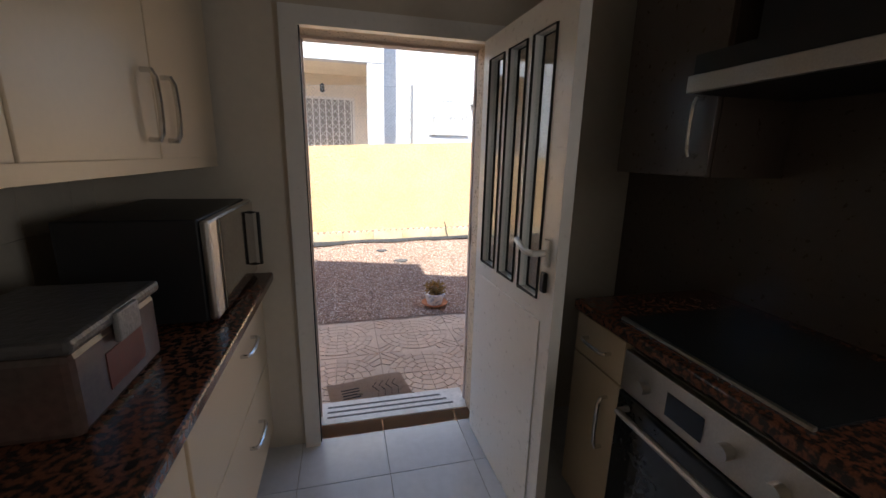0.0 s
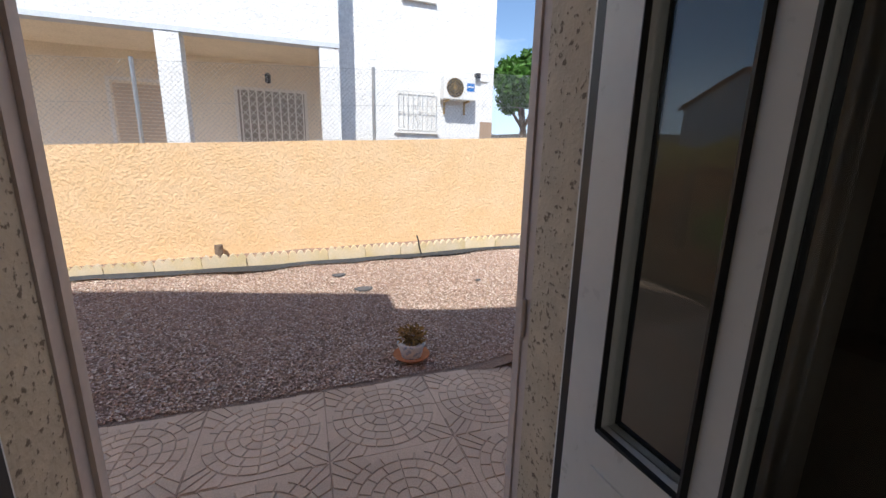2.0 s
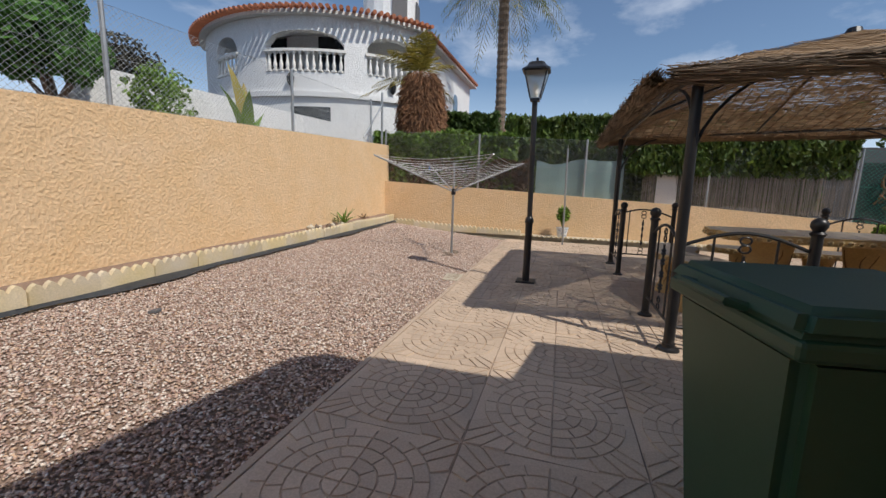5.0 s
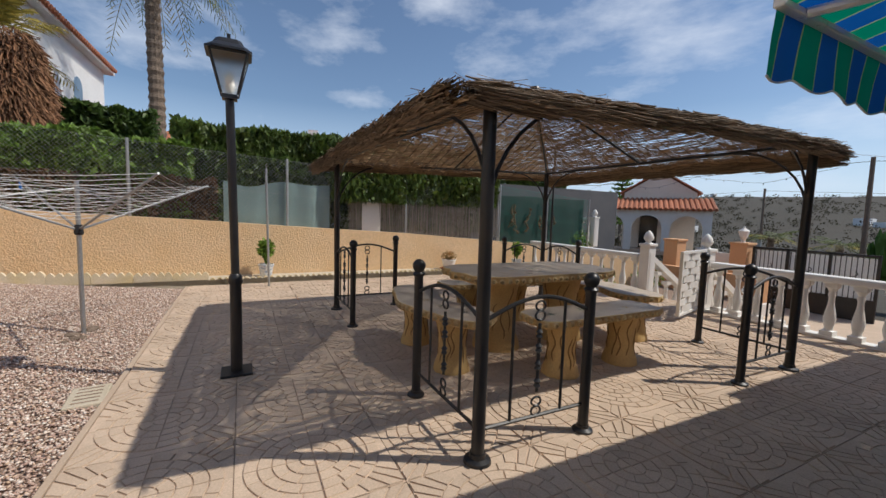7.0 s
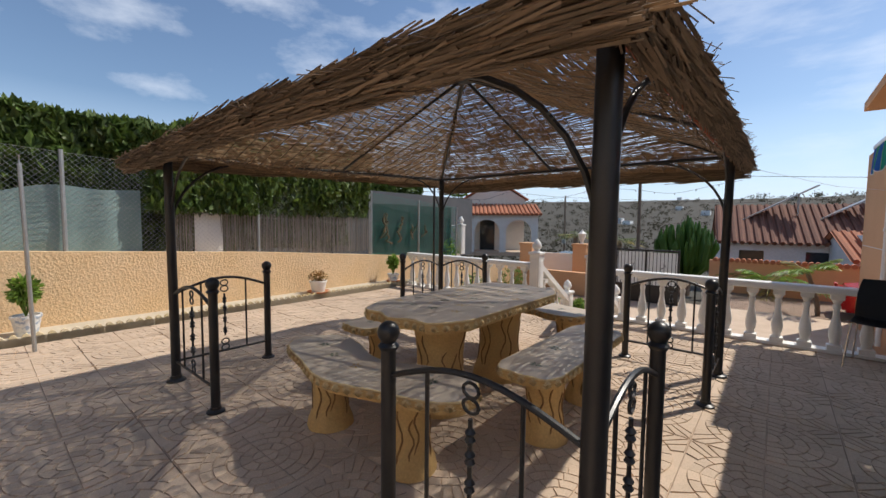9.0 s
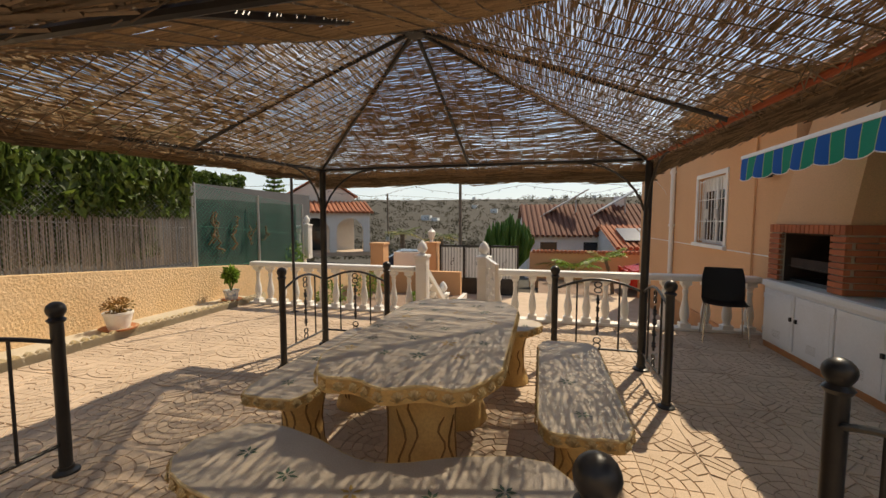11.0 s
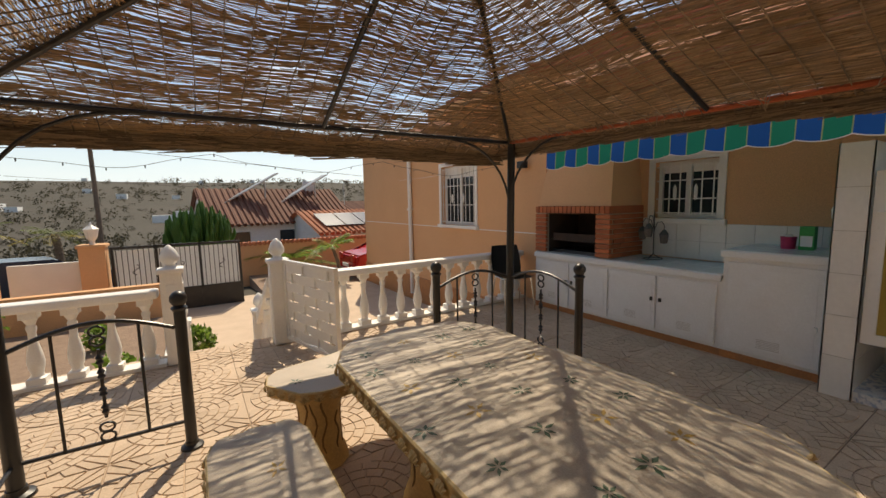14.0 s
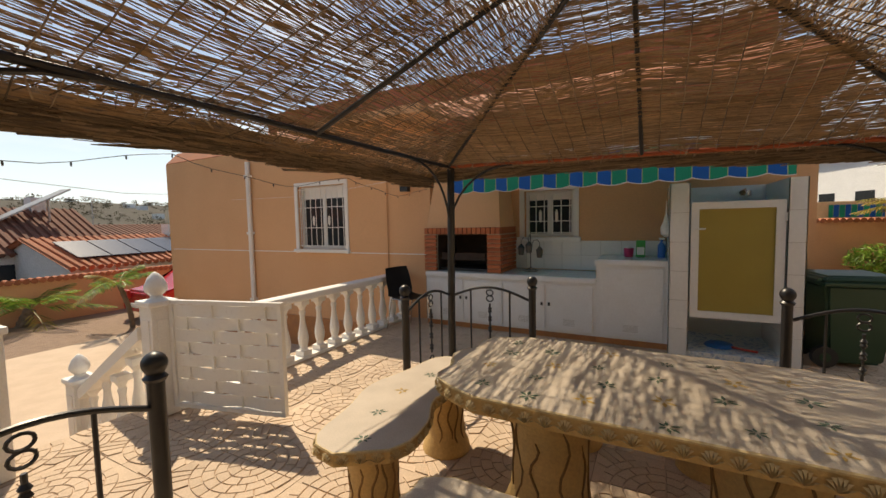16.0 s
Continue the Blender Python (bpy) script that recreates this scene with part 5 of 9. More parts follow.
def outdoor_kitchen():
    tops = [("low", -2.92, -0.62, 0.76), ("high", -0.62, 0.11, 0.985)]
    for nm, y0, y1, h in tops:
        c = thing("outdoor_counter", (1.95, y0, 0), "white painted masonry counter with tiled top" if nm == "low" else "taller white masonry cupboard beside the shower", "counter")
        part("body", B(0.0, 0.0, 0.07, CX - 1.95 - 0.02, y1 - y0, h - 0.04), M["cab_white"], c)
        part("plinth", B(0.0, 0.0, 0.0, CX - 1.95 - 0.03, y1 - y0, 0.07), M["stone_face"], c, "brown dirt stained plinth")
        part("counter_edge", B(CX - 1.95 - 0.02, 0.0 if nm == "low" else -0.02, h - 0.065, CX - 1.95 + 0.012, y1 - y0 - 0.003, h - 0.004, bevel=0.006), M["cab_white"], c)
        nt = max(1, round((y1 - y0) / 0.2))
        me = finish("worktop_tile", B(0, 0, 0, 0.353, (y1 - y0) / nt - 0.004, 0.014), M["white_tile"])
        part("tile_bed", B(0.0, 0.0, h - 0.04, CX - 1.95, y1 - y0 - 0.003, h - 0.012), M["grout"], c)
        for k in range(nt):
            for q in range(2):
                ob = new("worktop_tile", me)
                ob.parent = c
                ob.matrix_basis = pose(0.002 + q * 0.357, 0.002 + k * (y1 - y0) / nt, h - 0.012)
        nd = 4 if nm == "low" else 1
        for k in range(nd):
            w = (y1 - y0 - 0.06) / nd
            a = 0.03 + k * w
            fx = CX - 1.95
            dr = part("door", B(fx - 0.018, a + 0.012, 0.10, fx, a + w - 0.012, h - 0.10, bevel=0.003), M["cab_white"], c, "white metal door with a small vent")
            part("door_panel", B(fx, a + 0.05, 0.15, fx + 0.003, a + w - 0.05, h - 0.15), M["cab_white"], dr)
            for v in range(6):
                part("vent_slot", B(fx + 0.003, a + w * 0.38, 0.17 + v * 0.014, fx + 0.0045, a + w * 0.62, 0.174 + v * 0.014), M["grout"], dr)
            ky = a + w - 0.045 if k % 2 == 0 else a + 0.045
            part("latch", B(fx, ky - 0.012, 0.40, fx + 0.02, ky + 0.012, 0.44, bevel=0.003), M["black_iron"] if nm == "low" else M["cab_white"], dr)
            for z in (0.18, h - 0.2):
                hy = a + 0.012 if k % 2 == 0 else a + w - 0.012
                part("hinge", T([(fx, hy, z), (fx, hy, z + 0.05)], 0.008, 6), M["cab_white"], dr)
    # tiled splashback
    s = thing("splashback", (1.95, -2.15, 0), "white tiled splashback over the outdoor counter", "splashback", kind="structure")
    part("backing", B(0.0, 0.0, 0.77, 0.008, 2.26, 1.17), M["grout"], s)
    me = finish("wall_tile", B(0, 0, 0, 0.012, 0.245, 0.195), M["white_tile"])
    for r in range(2):
        for k in range(9):
            ob = new("wall_tile", me)
            ob.parent = s
            ob.matrix_basis = pose(0.004, 0.003 + k * 0.25, 0.774 + r * 0.198)
    # barbecue
    b = thing("barbecue", (1.95, -2.97, 0), "brick fronted built-in barbecue with rendered hood", "barbecue")
    D = 0.66
    W0, W1 = 0.0, 1.16
    core = bmesh.new()
    box(core, 0, W0 + 0.004, 0.0, D - 0.012, W0 + 0.05, 0.76)
    box(core, 0, W0 + 0.012, 0.76, D - 0.012, W0 + 0.19, 1.29)
    box(core, 0, W1 - 0.19, 0.76, D - 0.012, W1 - 0.012, 1.29)
    part("core", core, M["mortar"], b)
    part("firebox_back", B(0.0, W0 + 0.19, 0.762, 0.02, W1 - 0.19, 1.29), M["soot"], b, "soot blackened firebox")
    part("firebox_lining", box(box(B(0.02, W0 + 0.191, 0.762, D - 0.05, W0 + 0.2, 1.28), 0.02, W1 - 0.2, 0.762, D - 0.05, W1 - 0.191, 1.28), 0.02, W0 + 0.2, 1.27, D - 0.05, W1 - 0.2, 1.29), M["soot"], b)
    part("fire_tray", B(0.05, W0 + 0.21, 0.763, D - 0.1, W1 - 0.21, 0.80), M["black_iron"], b)
    gr = part("grill", B(0.05, W0 + 0.215, 0.93, D - 0.08, W0 + 0.225, 0.94), M["grey_iron"], b, "dark steel cooking grill")
    for k in range(14):
        y = W0 + 0.22 + k * (W1 - W0 - 0.44) / 13
        part("grill_bar", T([(0.06, y, 0.935), (D - 0.08, y, 0.935)], 0.004, 5), M["grey_iron"], gr)
    part("grill_plate", B(D - 0.10, W0 + 0.24, 0.92, D - 0.085, W1 - 0.26, 1.02), M["soot"], b)
    me = finish("brick", B(0, 0, 0, 0.05, 0.19, 0.046, bevel=0.003), M["brick"])
    meside = finish("brick_side", B(0, 0, 0, 0.21, 0.03, 0.046, bevel=0.003), M["brick"])
    for r in range(9):
        z = 0.77 + r * 0.057
        for y in (W0, W1 - 0.19):
            ob = new("brick", me)
            ob.parent = b
            ob.matrix_basis = pose(D - 0.04, y, z)
        for y in (W0 - 0.006, W1 - 0.024):
            for q in range(3):
                ob = new("brick", meside)
                ob.parent = b
                ob.matrix_basis = pose(0.01 + q * 0.215 - (0.06 if r % 2 else 0.0) * (q > 0), y, z)
    mev = finish("brick_upright", B(0, 0, 0, 0.05, 0.058, 0.085, bevel=0.003), M["brick"])
    for k in range(17):
        ob = new("brick", mev)
        ob.parent = b
        ob.matrix_basis = pose(D - 0.038, W0 + 0.005 + k * 0.068, 1.288)
    part("lintel", B(0.0, W0 + 0.005, 1.288, D - 0.035, W1 - 0.005, 1.374), M["brick"], b)
    hb = bmesh.new()
    lo = [(0, W0 + 0.02, 1.375), (D - 0.03, W0 + 0.02, 1.375), (D - 0.03, W1 - 0.02, 1.375), (0, W1 - 0.02, 1.375)]
    hi = [(0, W0 + 0.16, 2.75), (0.34, W0 + 0.16, 2.75), (0.34, W1 - 0.16, 2.75), (0, W1 - 0.16, 2.75)]
    a, c = [hb.verts.new(p) for p in lo], [hb.verts.new(p) for p in hi]
    for k in range(4):
        hb.faces.new((a[k], a[(k + 1) % 4], c[(k + 1) % 4], c[k]))
    hb.faces.new(a)
    hb.faces.new(c)
    part("hood", hb, M["stucco_peach"], b, "tapering peach rendered chimney hood")


outdoor_kitchen()


def shower_cubicle():
    s = thing("shower_cubicle", (1.95, 0.11, 0), "outdoor shower cubicle of white tiled pillars", "shower")
    D = 0.89
    for y0, y1 in ((0.0, 0.18), (0.95, 1.09)):
        p = part("pillar", B(0.02, y0 + 0.008, 0.0, D - 0.008, y1 - 0.008, 1.80), M["grout"], s)
        for r in range(6):
            z = 0.0 + r * 0.30
            for (a, b, c, d) in ((0.022, y0, D, y0 + 0.008), (0.022, y1 - 0.008, D, y1), (D - 0.008, y0, D, y1)):
                part("pillar_tile", B(a, b, z + 0.002, c, d, z + 0.298), M["white_tile"], p)
    part("back_wall", B(0.0, 0.18, 0.0, 0.02, 0.95, 1.80), M["white_tile"], s)
    part("shower_floor", B(0.02, 0.18, 0.0, D - 0.02, 0.95, 0.07), M["ceramic"], s, "small mosaic shower floor")
    f = bmesh.new()
    z0, z1, y0, y1 = 0.43, 1.60, 0.19, 0.94
    for a in ((y0, z0, y0 + 0.07, z1), (y1 - 0.07, z0, y1, z1), (y0 + 0.07, z0, y1 - 0.07, z0 + 0.07), (y0 + 0.07, z1 - 0.07, y1 - 0.07, z1)):
        box(f, D - 0.06, a[0], a[1], D - 0.015, a[2], a[3])
    d = part("door", f, M["white_pvc"], s, "white framed half-height shower door")
    part("door_pane", B(D - 0.045, y0 + 0.07, z0 + 0.07, D - 0.035, y1 - 0.07, z1 - 0.07), M["ochre_glass"], d, "ochre yellow obscured pane")
    part("door_handle", T([(D - 0.015, y0 + 0.035, 1.33), (D + 0.03, y0 + 0.035, 1.33), (D + 0.03, y0 + 0.12, 1.335)], 0.009, 6), M["white_pvc"], d)
    for z in (z0 + 0.15, z1 - 0.2):
        part("hinge", T([(D - 0.01, y1, z), (D - 0.01, y1, z + 0.08)], 0.011, 8), M["white_pvc"], d)
    part("shower_head", T([(0.05, 0.72, 1.73), (0.3, 0.72, 1.74), (0.4, 0.68, 1.70)], [0.012, 0.012, 0.03], 8), M["chrome"], s)
    part("shower_mixer", L([(0.04, 0), (0.04, 0.06)], 10, (0.06, 0.78, 1.68)), M["chrome"], s)


shower_cubicle()


def build_awning():
    a = thing("awning", (0, 0, 0), "blue and green striped cloth awning over the outdoor kitchen", "awning")
    x0, x1, y0, y1 = 1.97, 3.27, -2.16, 1.00
    bm = bmesh.new()
    n, m = 6, 40
    V = [[bm.verts.new((x0 + (x1 - x0) * i / n, y0 + (y1 - y0) * j / m, 2.34 - 0.33 * i / n - 0.02 * math.sin(math.pi * i / n))) for i in range(n + 1)] for j in range(m + 1)]
    for j in range(m):
        for i in range(n):
            bm.faces.new((V[j][i], V[j][i + 1], V[j + 1][i + 1], V[j + 1][i]))
    part("canopy", bm, M["awning"], a, smooth=True)
    bm = bmesh.new()
    m = 160
    top, mid, low = [], [], []
    for j in range(m + 1):
        y = y0 + (y1 - y0) * j / m
        sc = 0.028 * abs(math.sin((y - y0) / 0.27 * math.pi)) ** 0.8
        fold = 0.012 * math.sin(y * 9) + 0.006 * math.sin(y * 23)
        top.append(bm.verts.new((x1, y, 2.005)))
        mid.append(bm.verts.new((x1 + 0.008 + fold * 0.5, y, 1.91)))
        low.append(bm.verts.new((x1 + 0.012 + fold, y, 1.785 + 0.028 - sc)))
    for j in range(m):
        bm.faces.new((top[j], top[j + 1], mid[j + 1], mid[j]))
        bm.faces.new((mid[j], mid[j + 1], low[j + 1], low[j]))
    v = part("valance", bm, M["awning"], a, "hanging scalloped striped valance with white piping", smooth=True)
    part("piping", tube(bmesh.new(), [tuple(q) for q in [(x1 + 0.012 + 0.012 * math.sin(y * 9) + 0.006 * math.sin(y * 23), y, 1.785 + 0.026 - 0.028 * abs(math.sin((y - y0) / 0.27 * math.pi)) ** 0.8) for y in [y0 + (y1 - y0) * j / 160 for j in range(161)]]], 0.004, 4), M["white_paint"], v)
    part("front_bar", B(x1 - 0.03, y0 - 0.02, 1.995, x1 + 0.005, y1 + 0.02, 2.03, bevel=0.006), M["white_pvc"], a)
    part("roller", T([(x0 + 0.03, y0, 2.36), (x0 + 0.03, y1, 2.36)], 0.045, 12), M["white_pvc"], a, smooth=True)
    for y in (y0 + 0.12, y1 - 0.12):
        arm = part("folding_arm", T([(x0 + 0.02, y, 2.22), (x0 + 0.65, y + (0.45 if y < 0 else -0.45), 2.10), (x1 - 0.03, y, 2.0)], 0.018, 8), M["white_pvc"], a)
        part("arm_joint", B(x0 + 0.6, y + (0.40 if y < 0 else -0.50), 2.07, x0 + 0.7, y + (0.50 if y < 0 else -0.40), 2.13, bevel=0.01), M["grey_iron"], arm)


build_awning()

# ---- daylight through the kitchen window ----
win_light = bpy.data.lights.new("window_light", "AREA")
win_light.shape, win_light.size, win_light.size_y, win_light.energy, win_light.color = "RECTANGLE", 0.6, 0.55, 2.9, (1.0, 0.95, 0.88)
new("window_light", win_light).matrix_world = look((1.66, -1.34, 1.53), (0.6, -1.2, 1.2))

# ---- kitchen ----


def kitchen_floor():
    f = thing("kitchen_floor", (0, 0, FLOOR), "pale grey glossy kitchen floor tiles", "floor", kind="structure")
    me = finish("floor_tile", B(0, 0, -0.008, 0.402, 0.402, 0.0, bevel=0.0015), M["floor_tile"])
    for i in range(6):
        for j in range(11):
            ob = new("floor_tile", me)
            ob.parent = f
            ob.matrix_basis = pose(-0.92 + i * 0.405, 1.40 - (j + 1) * 0.405, 0)
    s = thing("door_sill", (0, 0, 0), "marble door sill with dark anti-slip strips", "sill", kind="structure")
    part("sill_stone", B(-0.05, 1.40, FLOOR - 0.03, 0.80, 1.60, FLOOR + 0.004, bevel=0.004), M["marble"], s)
    for k in range(3):
        part("grip_strip", B(0.0, 1.45 + k * 0.045, FLOOR + 0.004, 0.72 - k * 0.03, 1.463 + k * 0.045, FLOOR + 0.006), M["grey_iron"], s)


kitchen_floor()


def tiled_wall():
    t = thing("kitchen_tiling", (0, 0, 0), "beige glossy wall tiles with pale joints", "tiles", kind="structure")
    me = finish("wall_tile", B(0, 0, 0, 0.008, 0.247, 0.327), M["wall_tile"])
    for i in range(7):
        for j in range(5):
            ob = new("wall_tile", me)
            ob.parent = t
            ob.matrix_basis = pose(-0.822, 1.395 - (i + 1) * 0.25, 0.86 + j * 0.33)
    me = finish("wall_tile_end", B(0, 0, 0, 0.247, 0.008, 0.327), M["wall_tile"])
    for i in range(3):
        for j in range(7):
            ob = new("wall_tile", me)
            ob.parent = t
            ob.matrix_basis = pose(-0.81 + i * 0.25, 1.392, FLOOR + 0.02 + j * 0.33)
    for i in range(3):
        for j in range(7):
            ob = new("wall_tile", me)
            ob.parent = t
            ob.matrix_basis = pose(0.87 + i * 0.25, 1.392, FLOOR + 0.02 + j * 0.33)


tiled_wall()


def bow_handle(name, a, b, out, parent):
    a, b, out = Vector(a), Vector(b), Vector(out)
    pts = [a, a + out * 0.8] + [a.lerp(b, t) + out * (1 + 0.15 * math.sin(math.pi * t)) for t in (0.1, 0.3, 0.5, 0.7, 0.9)] + [b + out * 0.8, b]
    return part(name, T(pts, 0.0075, 8), M["chrome"], parent, "brushed steel bow handle", smooth=True)


def kitchen_units():
    top = FLOOR + 0.895
    # left run
    for y0, y1, drawers in ((0.36, 1.36, True), (-0.55, 0.35, False)):
        u = thing("base_cabinet", (-0.81, y0, FLOOR), "cream fronted base cabinet under the granite worktop", "cabinet", "kitchen base cabinets")
        w = y1 - y0
        part("carcass", B(0, 0.0, 0.09, 0.545, w, 0.865), M["kitchen_door"], u)
        part("plinth", B(0.02, 0, 0, 0.49, w, 0.09), M["kitchen_door"], u)
        for k, (z0, z1) in enumerate(((0.10, 0.48), (0.486, 0.86))):
            d = part("drawer_front" if drawers else "door", B(0.546, 0.004, z0, 0.565, w - 0.004, z1, bevel=0.003), M["kitchen_door"], u)
            bow_handle("handle", (0.565, w * 0.50, z1 - 0.14), (0.565, w * 0.66, z1 - 0.14), (0.03, 0, 0), d)
    solo("worktop_left", B(-0.81, -0.55, top - 0.03, -0.19, 1.385, top + 0.01, bevel=0.008), M["granite"], "brown speckled polished granite worktop", "worktop")
    c = thing("wall_cabinet", (-0.81, -0.83, 1.435), "cream wall cabinet with steel handles", "cabinet")
    part("carcass", B(0, 0, 0, 0.435, 2.08, 0.78), M["kitchen_door"], c)
    part("light_pelmet", B(0.395, 0, -0.035, 0.45, 2.08, 0.0), M["kitchen_door"], c)
    for k in range(4):
        a = 0.0 + k * 0.52
        d = part("door", B(0.436, a + 0.003, 0.0, 0.455, a + 0.517, 0.78, bevel=0.003), M["kitchen_door"], c)
        hy = a + 0.46 if k % 2 == 0 else a + 0.06
        bow_handle("handle", (0.455, hy, 0.05), (0.455, hy, 0.22), (0.03, 0, 0), d)
    # right run
    u = thing("base_cabinet", (1.0, 0.445, FLOOR), "cream narrow base cabinet with a drawer beside the oven", "cabinet", "kitchen base cabinets")
    part("carcass", B(0.02, 0, 0.09, 0.6, 0.28, 0.865), M["kitchen_door"], u)
    part("plinth", B(0.06, 0, 0, 0.6, 0.28, 0.09), M["kitchen_door"], u)
    d = part("drawer_front", B(0.0, 0.004, 0.70, 0.019, 0.276, 0.855, bevel=0.003), M["kitchen_door"], u)
    bow_handle("handle", (0.0, 0.07, 0.78), (0.0, 0.20, 0.78), (-0.03, 0, 0), d)
    d = part("door", B(0.0, 0.004, 0.10, 0.019, 0.276, 0.693, bevel=0.003), M["kitchen_door"], u)
    bow_handle("handle", (0.0, 0.06, 0.42), (0.0, 0.06, 0.62), (-0.03, 0, 0), d)
    solo("worktop_right", B(0.985, -1.6, top - 0.03, 1.61, 0.735, top + 0.01, bevel=0.008), M["granite"], "brown speckled polished granite worktop with a hob", "worktop")
    u = thing("base_cabinet", (1.0, -1.5, FLOOR), "cream base cabinet beyond the oven", "cabinet", "kitchen base cabinets")
    part("carcass", B(0.02, 0, 0.09, 0.6, 1.36, 0.84), M["kitchen_door"], u)
    part("door", B(0.0, 0.004, 0.10, 0.019, 1.35, 0.835, bevel=0.003), M["kitchen_door"], u)
    o = thing("oven", (1.0, -0.155, FLOOR), "built-in steel oven with black glass door", "oven")
    part("body", B(0.02, 0.0, 0.09, 0.58, 0.595, 0.84), M["steel"], o)
    part("control_panel", B(-0.006, 0.0, 0.70, 0.02, 0.595, 0.838, bevel=0.003), M["steel"], o)
    for y in (0.10, 0.22, 0.49):
        part("knob", T([(-0.006, y, 0.765), (-0.035, y, 0.765)], 0.020, 14), M["steel"], o, smooth=True)
    part("display", B(-0.0085, 0.29, 0.73, -0.004, 0.41, 0.80), M["dark_glass"], o)
    d = part("oven_door", B(-0.01, 0.0, 0.12, 0.02, 0.595, 0.695, bevel=0.004), M["dark_glass"], o, "black glass oven door")
    part("oven_handle", T([(-0.01, 0.05, 0.655), (-0.05, 0.05, 0.655), (-0.05, 0.545, 0.655), (-0.01, 0.545, 0.655)], 0.011, 8), M["steel"], d, smooth=True)
    h = thing("hob", (1.03, -0.06, top + 0.01), "black glass hob with a steel front trim", "hob")
    part("glass_top", B(0.012, 0, 0, 0.5, 0.58, 0.006), M["dark_glass"], h)
    part("front_trim", B(0.0, 0, 0, 0.012, 0.58, 0.009), M["steel"], h)
    k = thing("cooker_hood", (1.15, -0.08, 1.66), "slim steel cooker hood", "hood")
    part("body", B(0.02, 0, 0.0, 0.46, 0.6, 0.11), M["black_plastic"], k)
    part("front_strip", B(0.0, 0, 0.0, 0.02, 0.6, 0.05, bevel=0.004), M["steel"], k)
    part("hood_flue", B(0.12, 0.1, 0.11, 0.46, 0.5, 0.55), M["black_plastic"], k)
    # cabinet's shade is put into its brown colour
    c = thing("wall_cabinet", (1.28, 0.52, 1.41), "wall cabinet over the narrow counter, shade put into its brown", "cabinet")
    part("carcass", B(0.02, 0, 0, 0.33, 0.45, 0.78), M["shaded_brown"], c)
    d = part("door", B(0.0, 0.003, 0.0, 0.019, 0.447, 0.78, bevel=0.003), M["shaded_brown"], c)
    bow_handle("handle", (0.0, 0.06, 0.07), (0.0, 0.06, 0.25), (-0.03, 0, 0), d)
    # microwave, plastic box, socket
    m = thing("microwave", (-0.645, 0.72, top + 0.01), "silver microwave oven with a mirrored door", "microwave")
    part("body", B(0.0, 0.0, 0.012, 0.36, 0.63, 0.33, bevel=0.006), M["black_plastic"], m)
    part("fascia", B(0.361, 0.0, 0.014, 0.39, 0.63, 0.328, bevel=0.012), M["steel"], m)
    d = part("microwave_door", B(0.391, 0.075, 0.022, 0.397, 0.545, 0.32, bevel=0.002), mat("mirror_glass", (0.62, 0.58, 0.54), rough=0.05, metal=1.0, bump=0, fine_bump=0), m, "mirrored dark door glass")
    part("door_handle", T([(0.397, 0.50, 0.06), (0.425, 0.50, 0.06), (0.425, 0.50, 0.28), (0.397, 0.50, 0.28)], 0.007, 8), M["black_iron"], d, smooth=True)
    part("control_knob", T([(0.39, 0.595, 0.10), (0.41, 0.595, 0.10)], 0.018, 12), M["steel"], m)
    for x in (0.03, 0.33):
        for y in (0.04, 0.54):
            part("rubber_foot", L([(0.012, 0), (0.012, 0.0125)], 8, (x, y, 0)), M["black_plastic"], m)
    b = thing("storage_box", (-0.62, 0.22, top + 0.01), "clear plastic storage box with a clipped grey lid", "box")
    bx = part("tub", B(0.0, 0.0, 0.0, 0.27, 0.34, 0.17, bevel=0.015), mat("smoky_plastic", (0.10, 0.075, 0.065), (0.16, 0.06, 0.05), rough=0.2, scale=6, bump=0, fine_bump=0), b)
    ld = part("lid", B(-0.01, -0.01, 0.171, 0.28, 0.35, 0.20, bevel=0.01), mat("grey_lid", (0.10, 0.095, 0.095), rough=0.35), b, "grey plastic lid")
    part("clip", B(0.275, 0.13, 0.13, 0.288, 0.22, 0.195, bevel=0.004), mat("clip_grey", (0.22, 0.22, 0.225), rough=0.35), ld)
    part("box_label", B(0.2705, 0.1, 0.04, 0.272, 0.25, 0.12), M["box_content"], b)
    s = thing("wall_socket", (-0.813, 0.55, 1.17), "double white wall socket with a black plug", "socket")
    part("plate", B(0, 0, 0, 0.012, 0.16, 0.085, bevel=0.004), M["white_pvc"], s)
    for y in (0.04, 0.12):
        part("socket_hole", T([(0.0125, y, 0.042), (0.013, y, 0.042)], 0.022, 14), M["grout"], s)
    part("plug", T([(0.013, 0.12, 0.042), (0.05, 0.12, 0.042)], 0.02, 12), M["black_plastic"], s, "black plug")
    j = thing("junction_box", (-0.30, 1.385, 1.93), "small white cable switch hanging on the wall", "switch")
    part("switch_body", B(-0.012, -0.02, -0.05, 0.012, 0.0, 0.05, bevel=0.004), M["white_pvc"], j)
    part("cable", T([(0, -0.01, -0.05), (0.002, -0.008, -0.25), (0.0, -0.004, -0.5)], 0.003, 5), M["white_pvc"], j)


kitchen_units()


